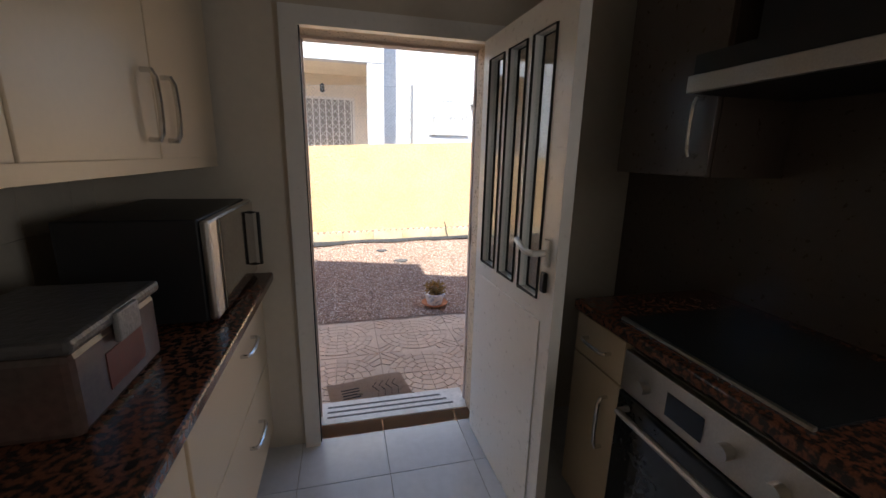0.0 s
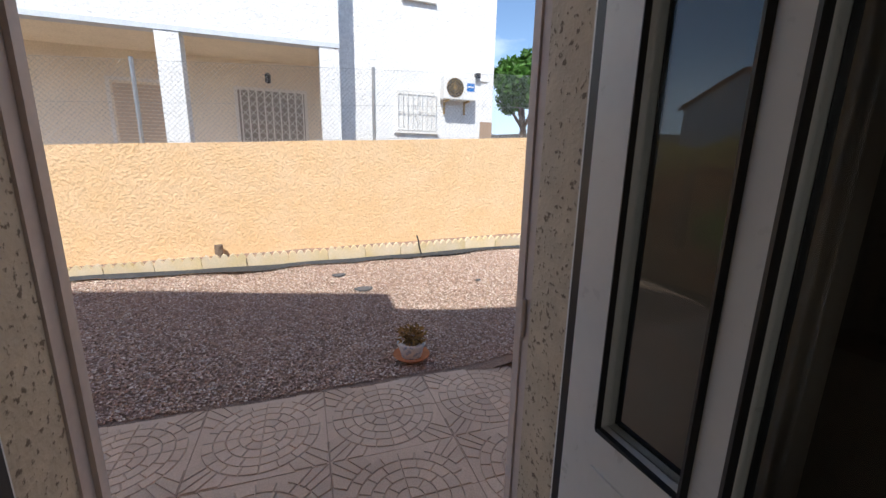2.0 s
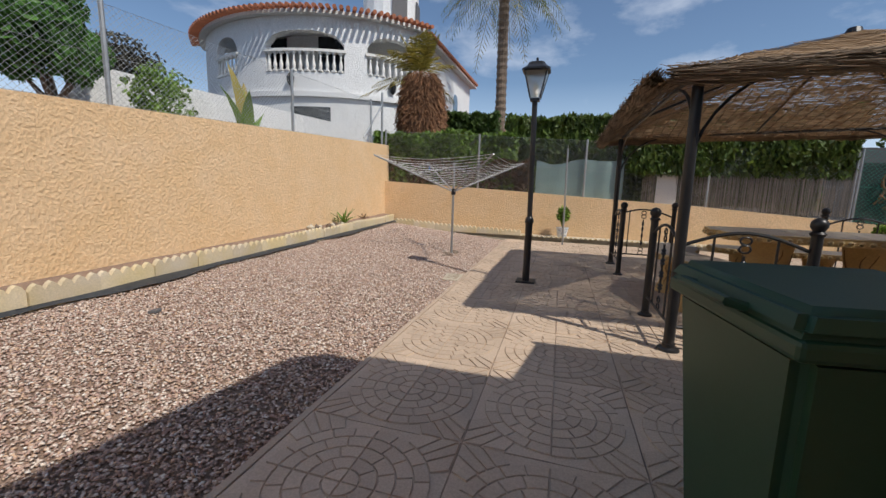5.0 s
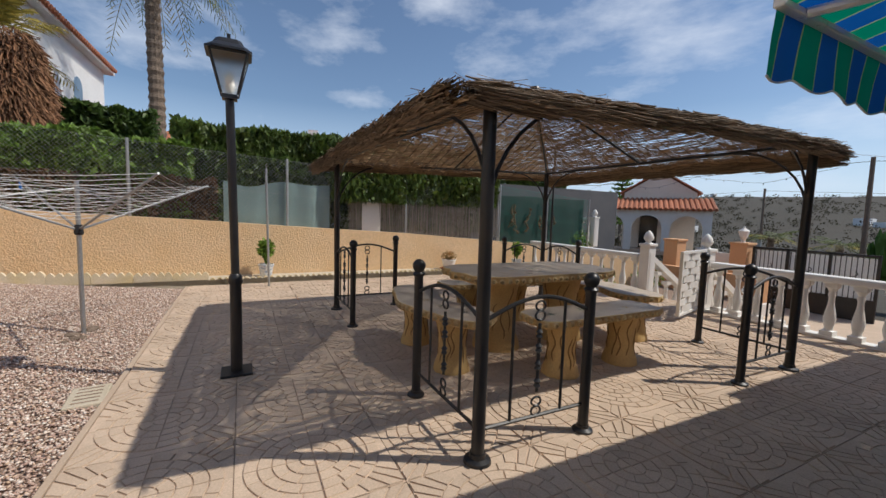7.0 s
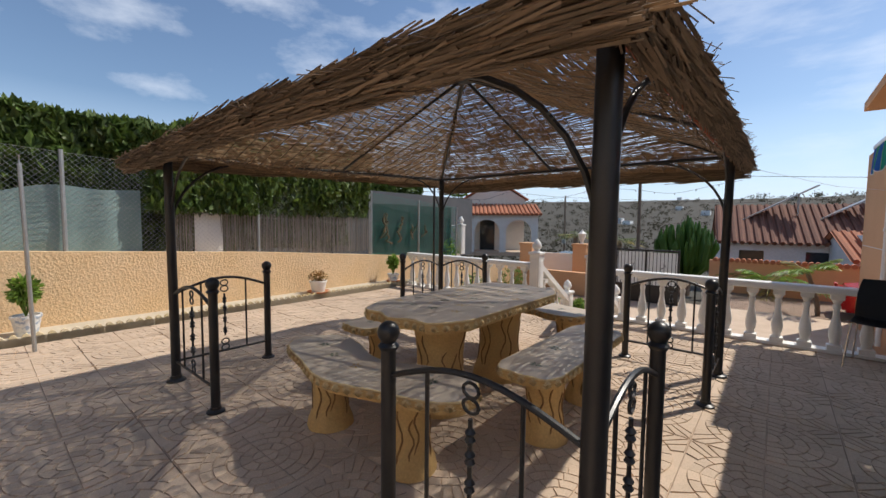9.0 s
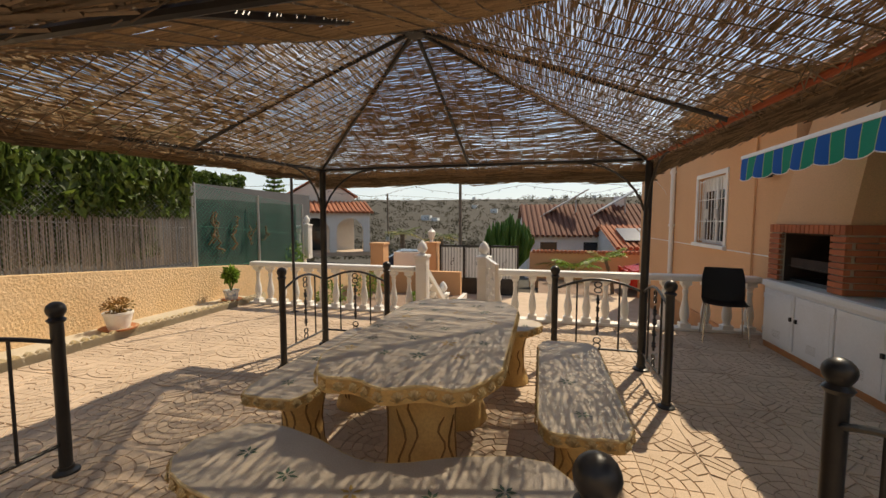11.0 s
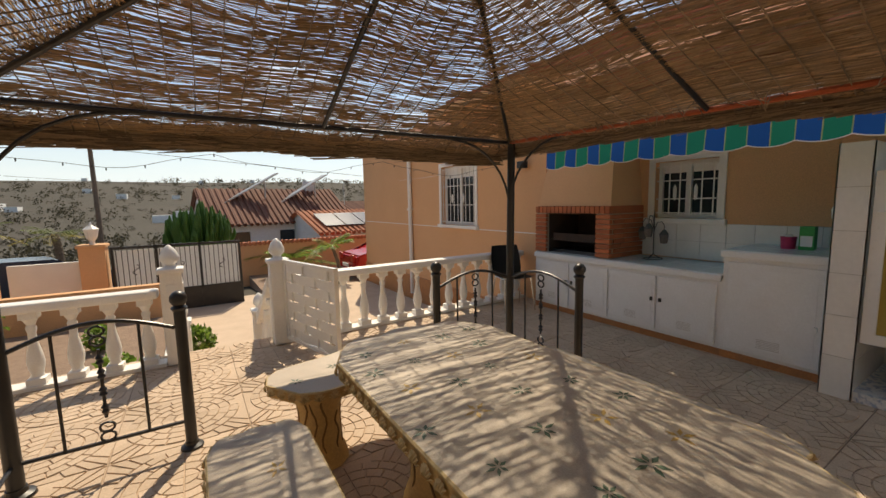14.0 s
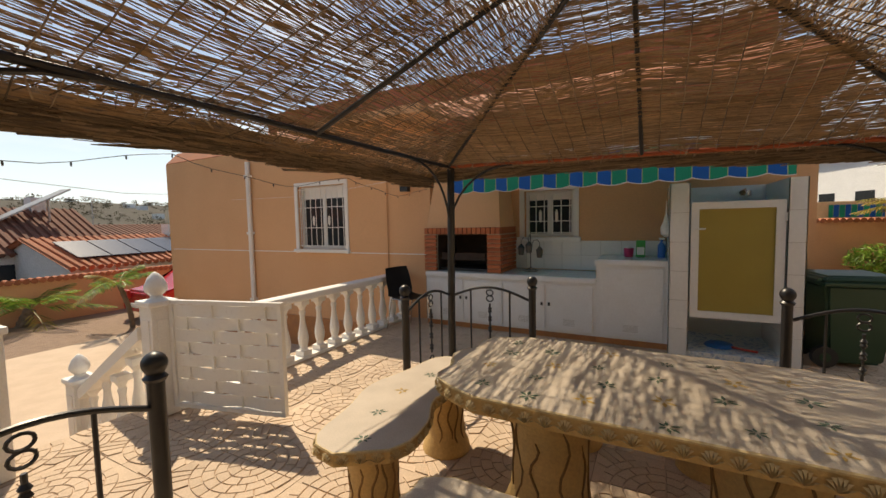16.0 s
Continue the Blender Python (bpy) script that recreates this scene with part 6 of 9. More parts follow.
def kitchen_door():
    f = thing("door_1", (0, 0, 0), "white aluminium kitchen door standing open inwards", "door", kind="structure")
    x0, x1, z0, z1 = -0.05, 0.80, FLOOR, 1.97
    fr = bmesh.new()
    for a in ((x0 - 0.045, 1.25, z0, x0 + 0.025, 1.294, z1 + 0.05), (x1 - 0.025, 1.25, z0, x1 + 0.045, 1.294, z1 + 0.05), (x0 + 0.025, 1.25, z1 - 0.02, x1 - 0.025, 1.294, z1 + 0.05)):
        box(fr, *a)
    of = bmesh.new()
    for a in ((x0, 1.436, z0 + 0.006, x0 + 0.016, 1.470, z1), (x0, 1.4705, z0 + 0.006, x0 + 0.024, 1.497, z1), (x1 - 0.007, 1.436, z0 + 0.006, x1, 1.470, z1), (x1 - 0.012, 1.4705, z0 + 0.006, x1, 1.497, z1), (x0 + 0.024, 1.436, z1 - 0.024, x1 - 0.012, 1.497, z1)):
        box(of, *a)
    part("outer_frame", of, mat("outer_frame_paint", (0.62, 0.51, 0.44), (0.52, 0.41, 0.34), rough=0.55, scale=4, fine=60, bump=0.1, fine_bump=0.2, dist=0.002, grain=0.06), f, "worn beige painted outer shutter frame")
    part("door_frame", fr, M["white_pvc"], f)
    part("stone_reveal", box(box(B(x0, 1.2955, z0 + 0.006, x0 + 0.012, 1.435, z1), x1 - 0.012, 1.2955, z0 + 0.006, x1, 1.435, z1), x0 + 0.012, 1.2955, z1 - 0.012, x1 - 0.012, 1.435, z1), M["travertine"], f, "pitted beige stone reveal")
    part("seal", box(B(x0 + 0.0255, 1.262, z0 + 0.01, x0 + 0.031, 1.282, z1 - 0.02), x1 - 0.031, 1.262, z0 + 0.01, x1 - 0.0255, 1.282, z1 - 0.02), M["black_plastic"], f)
    for z in (0.3, 1.0, 1.7):
        part("hinge", T([(x1 - 0.013, 1.462, z), (x1 - 0.013, 1.462, z + 0.09)], 0.006, 8), bpy.data.materials["outer_frame_paint"], f)
    W, H = 0.705, z1 - z0 - 0.03
    leaf = new("door_leaf")
    leaf.parent = f
    leaf.matrix_basis = pose(x1 - 0.01, 1.240, z0 + 0.008, 0, 0, -88)
    lf = finish("leaf_frame", frame_with_panes(W, H), M["white_pvc"])
    ob = new("leaf_panel", lf)
    ob.parent = leaf
    for a, b in PANES:
        pb = bmesh.new()
        # the panes' feet step down along a slant towards the lock side
        lo_a, lo_b = pane_low(a, W), pane_low(b, W)
        vs = []
        for y in (-0.022, -0.017):
            vs.append([pb.verts.new(p) for p in ((a, y, lo_a), (b, y, lo_b), (b, y, H - 0.09), (a, y, H - 0.09))])
        pb.faces.new(vs[0])
        pb.faces.new(vs[1][::-1])
        for k in range(4):
            pb.faces.new((vs[0][k], vs[0][(k + 1) % 4], vs[1][(k + 1) % 4], vs[1][k]))
        g = new("door_pane", finish("door_pane", pb, M["pane"]))
        g.parent = leaf
        g.visible_shadow = False
        for y in (0.0015, -0.0415):
            gs = tube(bmesh.new(), [(a, y, lo_a), (b, y, lo_b), (b, y, H - 0.09), (a, y, H - 0.09), (a, y, lo_a)], 0.006, 4, cap=False)
            o2 = new("pane_gasket", finish("pane_gasket", gs, M["black_plastic"]))
            o2.parent = leaf
    hd = new("door_handle", finish("door_handle", tube(box(bmesh.new(), W - 0.075, -0.052, 1.075, W - 0.035, -0.04, 1.165, bevel=0.006), [(W - 0.055, -0.05, 1.12), (W - 0.055, -0.095, 1.12), (W - 0.09, -0.104, 1.12), (W - 0.135, -0.10, 1.128), (W - 0.185, -0.092, 1.142)], 0.011, 8), M["white_pvc"], True))
    hd.parent = leaf
    lk = new("lock_plate", finish("lock_plate", box(bmesh.new(), W - 0.07, -0.056, 0.985, W - 0.04, -0.04, 1.055, bevel=0.006), M["black_iron"]))
    lk.parent = leaf


PANES = ((0.075, 0.22), (0.265, 0.41), (0.455, 0.60))


def pane_low(x, w):
    return 0.945


def frame_with_panes(W, H):
    bm = bmesh.new()
    lo, hi = 0.945, H - 0.09
    t0, t1 = -0.04, 0.0
    box(bm, 0, t0, 0, W, t1, lo)
    box(bm, 0, t0, hi, W, t1, H)
    xs = [0.0] + [v for p in PANES for v in p] + [W]
    for a, b in zip(xs[::2], xs[1::2]):
        box(bm, a, t0, lo, b, t1, hi)
    box(bm, 0.07, t0 - 0.004, 0.08, W - 0.07, t0, lo - 0.07, bevel=0.001)
    return bm


kitchen_door()

# ---- neighbouring house beyond the long wall ----
FY, PY = 10.35, 9.6   # plain wall and porch front


def white_neighbour():
    h = thing("neighbour_house", (0, 0, 0), "two-storey white rough rendered house with a porch", "house")
    bm = bmesh.new()
    box(bm, 1.15, FY, 0.5, 4.95, FY + 6, 7.5)
    part("wall", bm, M["stucco_white"], h)
    bm = bmesh.new()
    box(bm, -9.0, PY, 3.62, 1.15, PY + 0.28, 7.5)
    box(bm, -9.0, PY + 0.28, 3.75, 1.15, FY + 2.0, 3.95)
    part("upper_wall", bm, M["stucco_white"], h)
    part("porch_beam", B(-9.0, PY - 0.015, 3.53, 1.15, PY + 0.25, 3.62), mat("pale_beam", (0.62, 0.66, 0.72), rough=0.8), h, "pale bluish beam over the porch")
    part("porch_ceiling", B(-9.0, PY + 0.25, 3.60, 1.10, FY + 1.5, 3.74), M["porch_cream"], h)
    for x in (0.76, -2.02, -4.9):
        part("porch_pillar", B(x, PY, 0.5, x + 0.38, PY + 0.36, 3.53), M["stucco_white"], h)
    part("porch_back", B(-9.0, FY + 1.5, 0.5, 1.15, FY + 1.7, 3.75), M["porch_cream"], h, "cream wall at the back of the porch")
    part("porch_side", B(1.0, PY + 0.36, 0.5, 1.15, FY + 1.5, 3.6), M["stucco_white"], h)
    part("porch_floor", B(-9.0, PY, 0.5, 1.0, FY + 1.5, 0.9), M["paving"], h)
    # folding lattice gate of the porch door
    y = FY + 1.49
    d = part("porch_door", B(-1.05, y - 0.02, 1.0, 0.45, y, 2.95), mat("curtained_glass", (0.30, 0.28, 0.25), (0.22, 0.20, 0.18), rough=0.25, scale=2, bump=0, fine_bump=0), h, "dark porch door behind a white folding lattice")
    fb = box(box(B(-1.12, y - 0.05, 1.0, -1.05, y, 3.0), 0.45, y - 0.05, 1.0, 0.52, y, 3.0), -1.05, y - 0.05, 2.93, 0.45, y, 3.0)
    part("door_surround", fb, M["white_paint"], d)
    for k in range(9):
        x = -1.0 + k * 0.175
        part("lattice_bar", B(x, y - 0.07, 1.0, x + 0.028, y - 0.045, 2.93), M["white_pvc"], d)
    seg = []
    for k in range(8):
        x = -1.0 + k * 0.175
        for r in range(9):
            z = 1.05 + r * 0.21
            seg.append(((x, y - 0.04, z), (x + 0.19, y - 0.04, z + 0.21), 0.008))
            seg.append(((x + 0.19, y - 0.035, z), (x, y - 0.035, z + 0.21), 0.008))
    lt = sticks("lattice", seg, M["white_pvc"], d)
    lt["kind"] = "stuff"
    sh = part("porch_shutter", B(-3.55, y - 0.03, 1.45, -2.25, y, 2.95), M["porch_cream"], h, "cream roller shutter let down")
    for k in range(18):
        z = 1.50 + k * 0.078
        part("shutter_slat", B(-3.5, y - 0.042, z, -2.3, y - 0.03, z + 0.066), mat("shutter_tan", (0.58, 0.47, 0.36), rough=0.6) if k == 0 else bpy.data.materials["shutter_tan"], sh)
    part("shutter_frame", box(box(box(B(-3.62, y - 0.06, 1.40, -3.55, y, 3.02), -2.25, y - 0.06, 1.40, -2.18, y, 3.02), -3.55, y - 0.06, 2.95, -2.25, y, 3.02), -3.66, y - 0.09, 1.36, -2.14, y, 1.40), M["white_paint"], sh)
    lamp = part("porch_lamp", L([(0.02, 0), (0.07, 0.03), (0.06, 0.16), (0.08, 0.18), (0.02, 0.24)], 8, (-0.35, y - 0.12, 3.1)), M["black_iron"], h, "small black porch lantern")
    # barred window and air conditioner
    w = part("window", B(2.46, FY - 0.02, 2.06, 3.46, FY, 3.06), M["white_pvc"], h, "closed white shutter behind white bars")
    for k in range(12):
        z = 2.08 + k * 0.08
        part("shutter_slat", B(2.5, FY - 0.03, z, 3.42, FY - 0.02, z + 0.07), M["white_pvc"], w)
    for k in range(9):
        x = 2.50 + k * 0.115
        part("bar", T([(x, FY - 0.08, 2.06), (x, FY - 0.08, 2.95)], 0.009, 6), M["white_pvc"], w)
    for z in (2.08, 2.5, 2.93):
        part("bar", T([(2.48, FY - 0.08, z), (3.44, FY - 0.08, z)], 0.009, 6), M["white_pvc"], w)
    part("sill", B(2.42, FY - 0.07, 2.0, 3.5, FY, 2.06), M["white_paint"], w)
    part("scroll_bars", T([(2.96 + 0.07 * math.sin(a * 2), FY - 0.085, 2.28 + a * 0.07) for a in [k * 0.4 for k in range(20)]], 0.008, 5), M["white_pvc"], w)
    w2 = part("window", B(2.66, FY - 0.01, 4.95, 3.35, FY + 0.001, 5.9), M["dark_glass"], h, "upper dark window with a white grille")
    for k in range(6):
        part("bar", T([(2.7 + k * 0.12, FY - 0.05, 4.9), (2.7 + k * 0.12, FY - 0.05, 5.9)], 0.012, 6), M["white_pvc"], w2)
    for z in (5.0, 5.4, 5.8):
        part("bar", T([(2.66, FY - 0.05, z), (3.35, FY - 0.05, z)], 0.012, 6), M["white_pvc"], w2)
    part("sill", B(2.6, FY - 0.08, 4.86, 3.4, FY, 4.93), M["white_paint"], w2)
    part("wall_bracket_lamp", B(4.42, FY - 0.12, 3.36, 4.55, FY, 3.47, bevel=0.01), M["black_iron"], h, "small floodlight")
    part("damp_foot", B(4.62, FY - 0.008, 1.8, 4.953, FY, 2.35), M["card"], h, "bare brown patch at the wall corner")
    a = thing("air_conditioner", (3.53, FY - 0.36, 2.79), "white outdoor air conditioning unit on brackets", "air conditioner")
    part("casing", B(0, 0, 0, 0.78, 0.32, 0.52, bevel=0.015), M["white_pvc"], a)
    fan = part("fan_opening", T([(0.27, 0.001, 0.26), (0.27, -0.006, 0.26)], 0.215, 28), M["black_plastic"], a, "dark round fan opening")
    for r in (0.06, 0.11, 0.16, 0.205):
        part("fan_guard", tube(bmesh.new(), [(0.27 + r * math.cos(q), -0.012, 0.26 + r * math.sin(q)) for q in [2 * math.pi * k / 24 for k in range(25)]], 0.004, 4, cap=False), M["motif_ochre"], fan)
    for k in range(6):
        q = math.pi * k / 6
        part("fan_guard", T([(0.27 - 0.205 * math.cos(q), -0.014, 0.26 - 0.205 * math.sin(q)), (0.27 + 0.205 * math.cos(q), -0.014, 0.26 + 0.205 * math.sin(q))], 0.004, 4), M["motif_ochre"], fan)
    part("badge", B(0.57, -0.004, 0.20, 0.76, 0.0, 0.38), M["blue_plastic"], a, "blue square badge")
    part("badge_mark", B(0.59, -0.006, 0.285, 0.74, -0.004, 0.315), M["white_pvc"], a)
    for x in (0.1, 0.62):
        part("bracket", box(B(x, 0.02, -0.04, x + 0.04, 0.36, 0.0), x, 0.32, -0.3, x + 0.04, 0.36, -0.04), M["trunk_ochre"], a)
    part("pipe", T([(0.78, 0.2, 0.12), (0.85, 0.28, 0.15), (0.86, 0.34, 0.5), (1.1, 0.345, 0.52), (1.25, 0.345, 0.52)], 0.018, 6), M["white_pvc"], a)


white_neighbour()


def villa():
    """White villa with a curved, arched balcony, on higher ground."""
    d = Vector((0.863, 0.505, 0))
    rt = Vector((0.505, -0.863, 0))
    C = Vector((20.9, 13.5, 0))
    R = 6.5
    v = thing("villa", (0, 0, 0), "white villa with a curved arched balcony and tiled roof", "house")

    def P(phi, r, z):
        return C - d * (r * math.cos(phi)) + rt * (r * math.sin(phi)) + Vector((0, 0, z))
    z0, zf, zt = 0.5, 5.2, 7.15
    opens = [(-0.95, -0.72), (-0.50, -0.04), (0.09, 0.40)]
    bm = bmesh.new()

    def sheet(p0, p1, za, zb, n=6, r=R, th=0.3):
        for k in range(n):
            a, b = p0 + (p1 - p0) * k / n, p0 + (p1 - p0) * (k + 1) / n
            vs = [bm.verts.new(P(x, rr, z)) for rr in (r, r - th) for x, z in ((a, za(a)), (b, za(b)), (b, zb(b)), (a, zb(a)))]
            for f in ((0, 1, 2, 3), (7, 6, 5, 4), (0, 4, 5, 1), (3, 2, 6, 7), (0, 3, 7, 4), (1, 5, 6, 2)):
                bm.faces.new([vs[i] for i in f])
    sheet(-1.5, 0.46, lambda a: z0, lambda a: zf, 24)
    prev = -1.5
    for a, b in opens + [(0.46, 0.46)]:
        sheet(prev, a, lambda q: zf, lambda q: zt, 5)
        if b > a:
            m, hw = (a + b) / 2, (b - a) / 2
            sheet(a, b, lambda q, m=m, hw=hw: zt - 0.95 + 0.45 * math.sqrt(max(0, 1 - ((q - m) / hw) ** 2)), lambda q: zt, 10)
        prev = b
    bmesh.ops.remove_doubles(bm, verts=bm.verts, dist=1e-4)
    part("wall", bm, M["stucco_white"], v)
    bm = bmesh.new()
    sheet(-1.5, 0.46, lambda a: zf - 0.9, lambda a: zf - 0.72, 24, R + 0.12, 0.4)
    bmesh.ops.remove_doubles(bm, verts=bm.verts, dist=1e-4)
    part("string_course", bm, M["stucco_white"], v)
    bm = bmesh.new()
    sheet(-1.5, 0.46, lambda a: zf + 0.0, lambda a: zt + 0.05, 24, R - 2.0, 0.2)
    bmesh.ops.remove_doubles(bm, verts=bm.verts, dist=1e-4)
    part("balcony_back", bm, M["stucco_white"], v)
    bm = bmesh.new()
    sheet(-1.5, 0.46, lambda a: zt, lambda a: zt + 0.12, 24, R + 0.25, 3.0)
    bmesh.ops.remove_doubles(bm, verts=bm.verts, dist=1e-4)
    part("eave", bm, M["stucco_white"], v)
    bm = bmesh.new()
    sheet(-1.5, 0.46, lambda a: zf - 0.1, lambda a: zf, 24, R - 0.3, 2.0)
    bmesh.ops.remove_doubles(bm, verts=bm.verts, dist=1e-4)
    part("balcony_floor", bm, M["stucco_white"], v)
    me = None
    for a, b in opens:
        bm = bmesh.new()
        sheet(a - 0.01, b + 0.01, lambda q: zf + 0.70, lambda q: zf + 0.80, 6, R + 0.07, 0.2)
        bmesh.ops.remove_doubles(bm, verts=bm.verts, dist=1e-4)
        rail = part("balcony_rail", bm, M["white_paint"], v)
        n = max(3, int((b - a) * R / 0.24))
        for k in range(n):
            p = P(a + (b - a) * (k + 0.5) / n, R - 0.03, zf)
            ob = new("baluster", BALUSTER)
            ob.parent = rail
            ob.matrix_basis = pose(p.x, p.y, zf + 0.02) @ Matrix.Diagonal((1.25, 1.25, 1.13, 1))
        bm = bmesh.new()
        m = (a + b) / 2
        sheet(m - 0.02, m + 0.22, lambda q: zf + 0.1, lambda q: zf + 1.9, 3, R - 1.97, 0.05)
        part("balcony_window", bm, M["dark_glass"], v)
    for ph, zz in ((-0.34, 4.85), (0.24, 4.8)):
        p = P(ph, R + 0.12, zz)
        part("wall_lantern", L([(0.03, -0.2), (0.11, -0.1), (0.14, 0.1), (0.15, 0.12), (0.03, 0.28)], 8, tuple(p)), M["black_iron"], v)
    bm = bmesh.new()
    sheet(-0.35, -0.12, lambda a: 3.3, lambda a: 3.95, 4, R + 0.02, 0.05)
    part("low_window", bm, M["dark_glass"], v)
    bm = bmesh.new()
    sheet(0.28, 0.44, lambda a: 2.2, lambda a: 3.3 + 0.5 * math.cos((a - 0.36) * 16), 8, R + 0.02, 0.05)
    part("low_arch", bm, M["grey_sheet"], v)
    # clay tiles along the curved eave
    tm = finish("eave_tile", tube(bmesh.new(), [(0, 0, 0), (0, -0.5, -0.09)], 0.075, 8), M["roof_tile"])
    n = 58
    for k in range(n):
        ph = -1.45 + 1.9 * k / (n - 1)
        p = P(ph, R + 0.12, zt + 0.2)
        out = P(ph, R + 1, 0) - P(ph, R, 0)
        ob = new("eave_tile", tm)
        ob.parent = v
        ob.matrix_basis = pose(p.x, p.y, p.z, 0, 0, math.degrees(math.atan2(out.y, out.x)) + 90)
    # straight wing and tower
    a0 = P(0.46, R - 0.1, 0)
    wdir = Vector((1, -0.02, 0)).normalized()
    wn = Vector((wdir.y, -wdir.x, 0))
    rz = math.degrees(math.atan2(wdir.y, wdir.x))
    bm = bmesh.new()
    box(bm, 0, 0, z0, 8.0, 5, 7.0)
    wing = part("wing_wall", bm, M["stucco_white"], v)
    wing.matrix_basis = pose(a0.x, a0.y, 0, 0, 0, rz)
    bm = bmesh.new()
    slab(bm, [(-0.2, -0.3), (8.4, -0.3), (8.4, 5), (-0.2, 5)], 7.0, 7.12)
    ev = part("wing_eave", bm, M["stucco_white"], v)
    ev.matrix_basis = pose(a0.x, a0.y, 0, 0, 0, rz)
    for k in range(41):
        ob = new("eave_tile", tm)
        ob.parent = wing
        ob.matrix_basis = pose(-0.1 + k * 0.205, 0.05, 7.22)
    for x in (1.6, 4.6):
        bm = bmesh.new()
        out = [(x, 4.3), (x + 0.8, 4.3), (x + 0.8, 5.6)] + [(x + 0.4 + 0.4 * math.cos(t), 5.6 + 0.35 * math.sin(t)) for t in (0.4, 0.8, 1.2, 1.57, 1.95, 2.35, 2.75)] + [(x, 5.6)]
        fv = [bm.verts.new((p, -0.015, q)) for p, q in out]
        bv = [bm.verts.new((p, 0.01, q)) for p, q in out]
        bm.faces.new(fv)
        for k in range(len(out)):
            bm.faces.new((fv[k], fv[(k + 1) % len(out)], bv[(k + 1) % len(out)], bv[k]))
        part("arched_window", bm, mat("blue_pane", (0.20, 0.28, 0.36), rough=0.1), wing)
    bm = bmesh.new()
    lathe(bm, [(1.3, 7.0), (1.3, 10.2), (1.5, 10.3), (1.5, 10.45), (0.2, 11.2)], 18, (2.5, 2.6, 0))
    tw = part("tower", bm, M["stucco_white"], v)
    tw.matrix_basis = pose(a0.x, a0.y, 0, 0, 0, rz)
    for q in (-2.4, -1.4):
        bm = bmesh.new()
        box(bm, 1.28, -0.35, 8.2, 1.33, 0.35, 9.5)
        ob = part("tower_window", bm, M["grey_sheet"], v)
        ob.matrix_basis = pose(a0.x, a0.y, 0, 0, 0, rz) @ pose(2.5, 2.6, 0, 0, 0, math.degrees(q))


villa()
# grey rendered retaining wall beyond the fence
bm = bmesh.new()
rows = [[bm.verts.new(p) for p in ((x, y, 0.3), (x, y, z), (x + 0.2, y + 0.1, z), (x + 0.2, y + 0.1, 0.3))] for x, y, z in ((7.4, 12.6, 3.55), (8.6, 10.8, 3.2), (10.0, 8.6, 2.75), (10.75, 7.0, 2.45))]
for a, b in zip(rows, rows[1:]):
    for k in range(3):
        bm.faces.new((a[k], b[k], b[k + 1], a[k + 1]))
solo("retaining_wall", bm, M["stucco_white"], "grey white rough rendered wall of the next plot", "wall", "structure")
solo("rockery_bank", lathe(bmesh.new(), [(2.2, 0.3), (1.9, 1.4), (1.2, 1.95), (0.3, 2.05)], 14, (6.6, 10.2, 0)), M["soil"], "dry earth bank beside the white house", "ground", "structure")


def rocks():
    rg = random.Random(3)
    for k in range(12):
        bm = bmesh.new()
        bmesh.ops.create_icosphere(bm, subdivisions=1, radius=rg.uniform(0.1, 0.22))
        for vv in bm.verts:
            vv.co *= rg.uniform(0.75, 1.2)
        r = solo("rock", bm, M["concrete"], "pale weathered rock on the bank", "rock", group="rockery")
        a = rg.uniform(3.4, 6.0)
        q = rg.uniform(0.9, 1.7)
        r.matrix_basis = pose(6.6 + q * math.cos(a), 10.2 + q * math.sin(a), 1.98 - max(0, q - 1.0) * 0.55)
    for x, c in ((5.55, "terracotta"), (5.95, "ceramic"), (5.25, "ceramic")):
        p = thing("planter", (x, 8.9, 1.62), "small planter standing on the bank", "planter")
        part("pot", L([(0.10, 0), (0.15, 0.2), (0.16, 0.22)], 12), M[c], p, smooth=True)


rocks()

# ---- plants ----


def blob_points(rg, n, centre, radii, hollow=0.55):
    P = rg.normal(size=(n, 3))
    P /= np.linalg.norm(P, axis=1, keepdims=True)
    P *= (hollow + (1 - hollow) * rg.random((n, 1))) * np.array(radii)
    return P + np.array(centre)


def crown(rg, n, centre, radii, clumps=14):
    cs = blob_points(rg, clumps, centre, np.array(radii) * 0.72, 0.5)
    out = []
    for c in cs:
        out.append(blob_points(rg, n // clumps, c, np.array(radii) * rg.uniform(0.3, 0.48), 0.3))
    return np.concatenate(out)


def tree(name, x, y, z, h, radii, material, label, seed, n=2600, size=0.09):
    rg = np.random.default_rng(seed)
    t = thing(name, (x, y, z), label, "tree")
    bm = T([(0, 0, 0), (0.05, 0.03, h * 0.35), (0.0, 0.05, h * 0.7)], [0.14, 0.10, 0.05], 8)
    for k in range(5):
        a = k * 1.26
        tube(bm, [(0.03, 0.03, h * 0.38), (0.5 * radii[0] * math.cos(a), 0.5 * radii[1] * math.sin(a), h * 0.75)], [0.06, 0.02], 6)
    part("trunk", bm, M["bark"], t, smooth=True)
    c = leaves("crown", crown(rg, n, (0, 0, h), radii), rg.uniform(0.6 * size, 1.3 * size, n // 14 * 14), M[material], t, seed=seed)
    c["kind"] = "stuff"
    return t


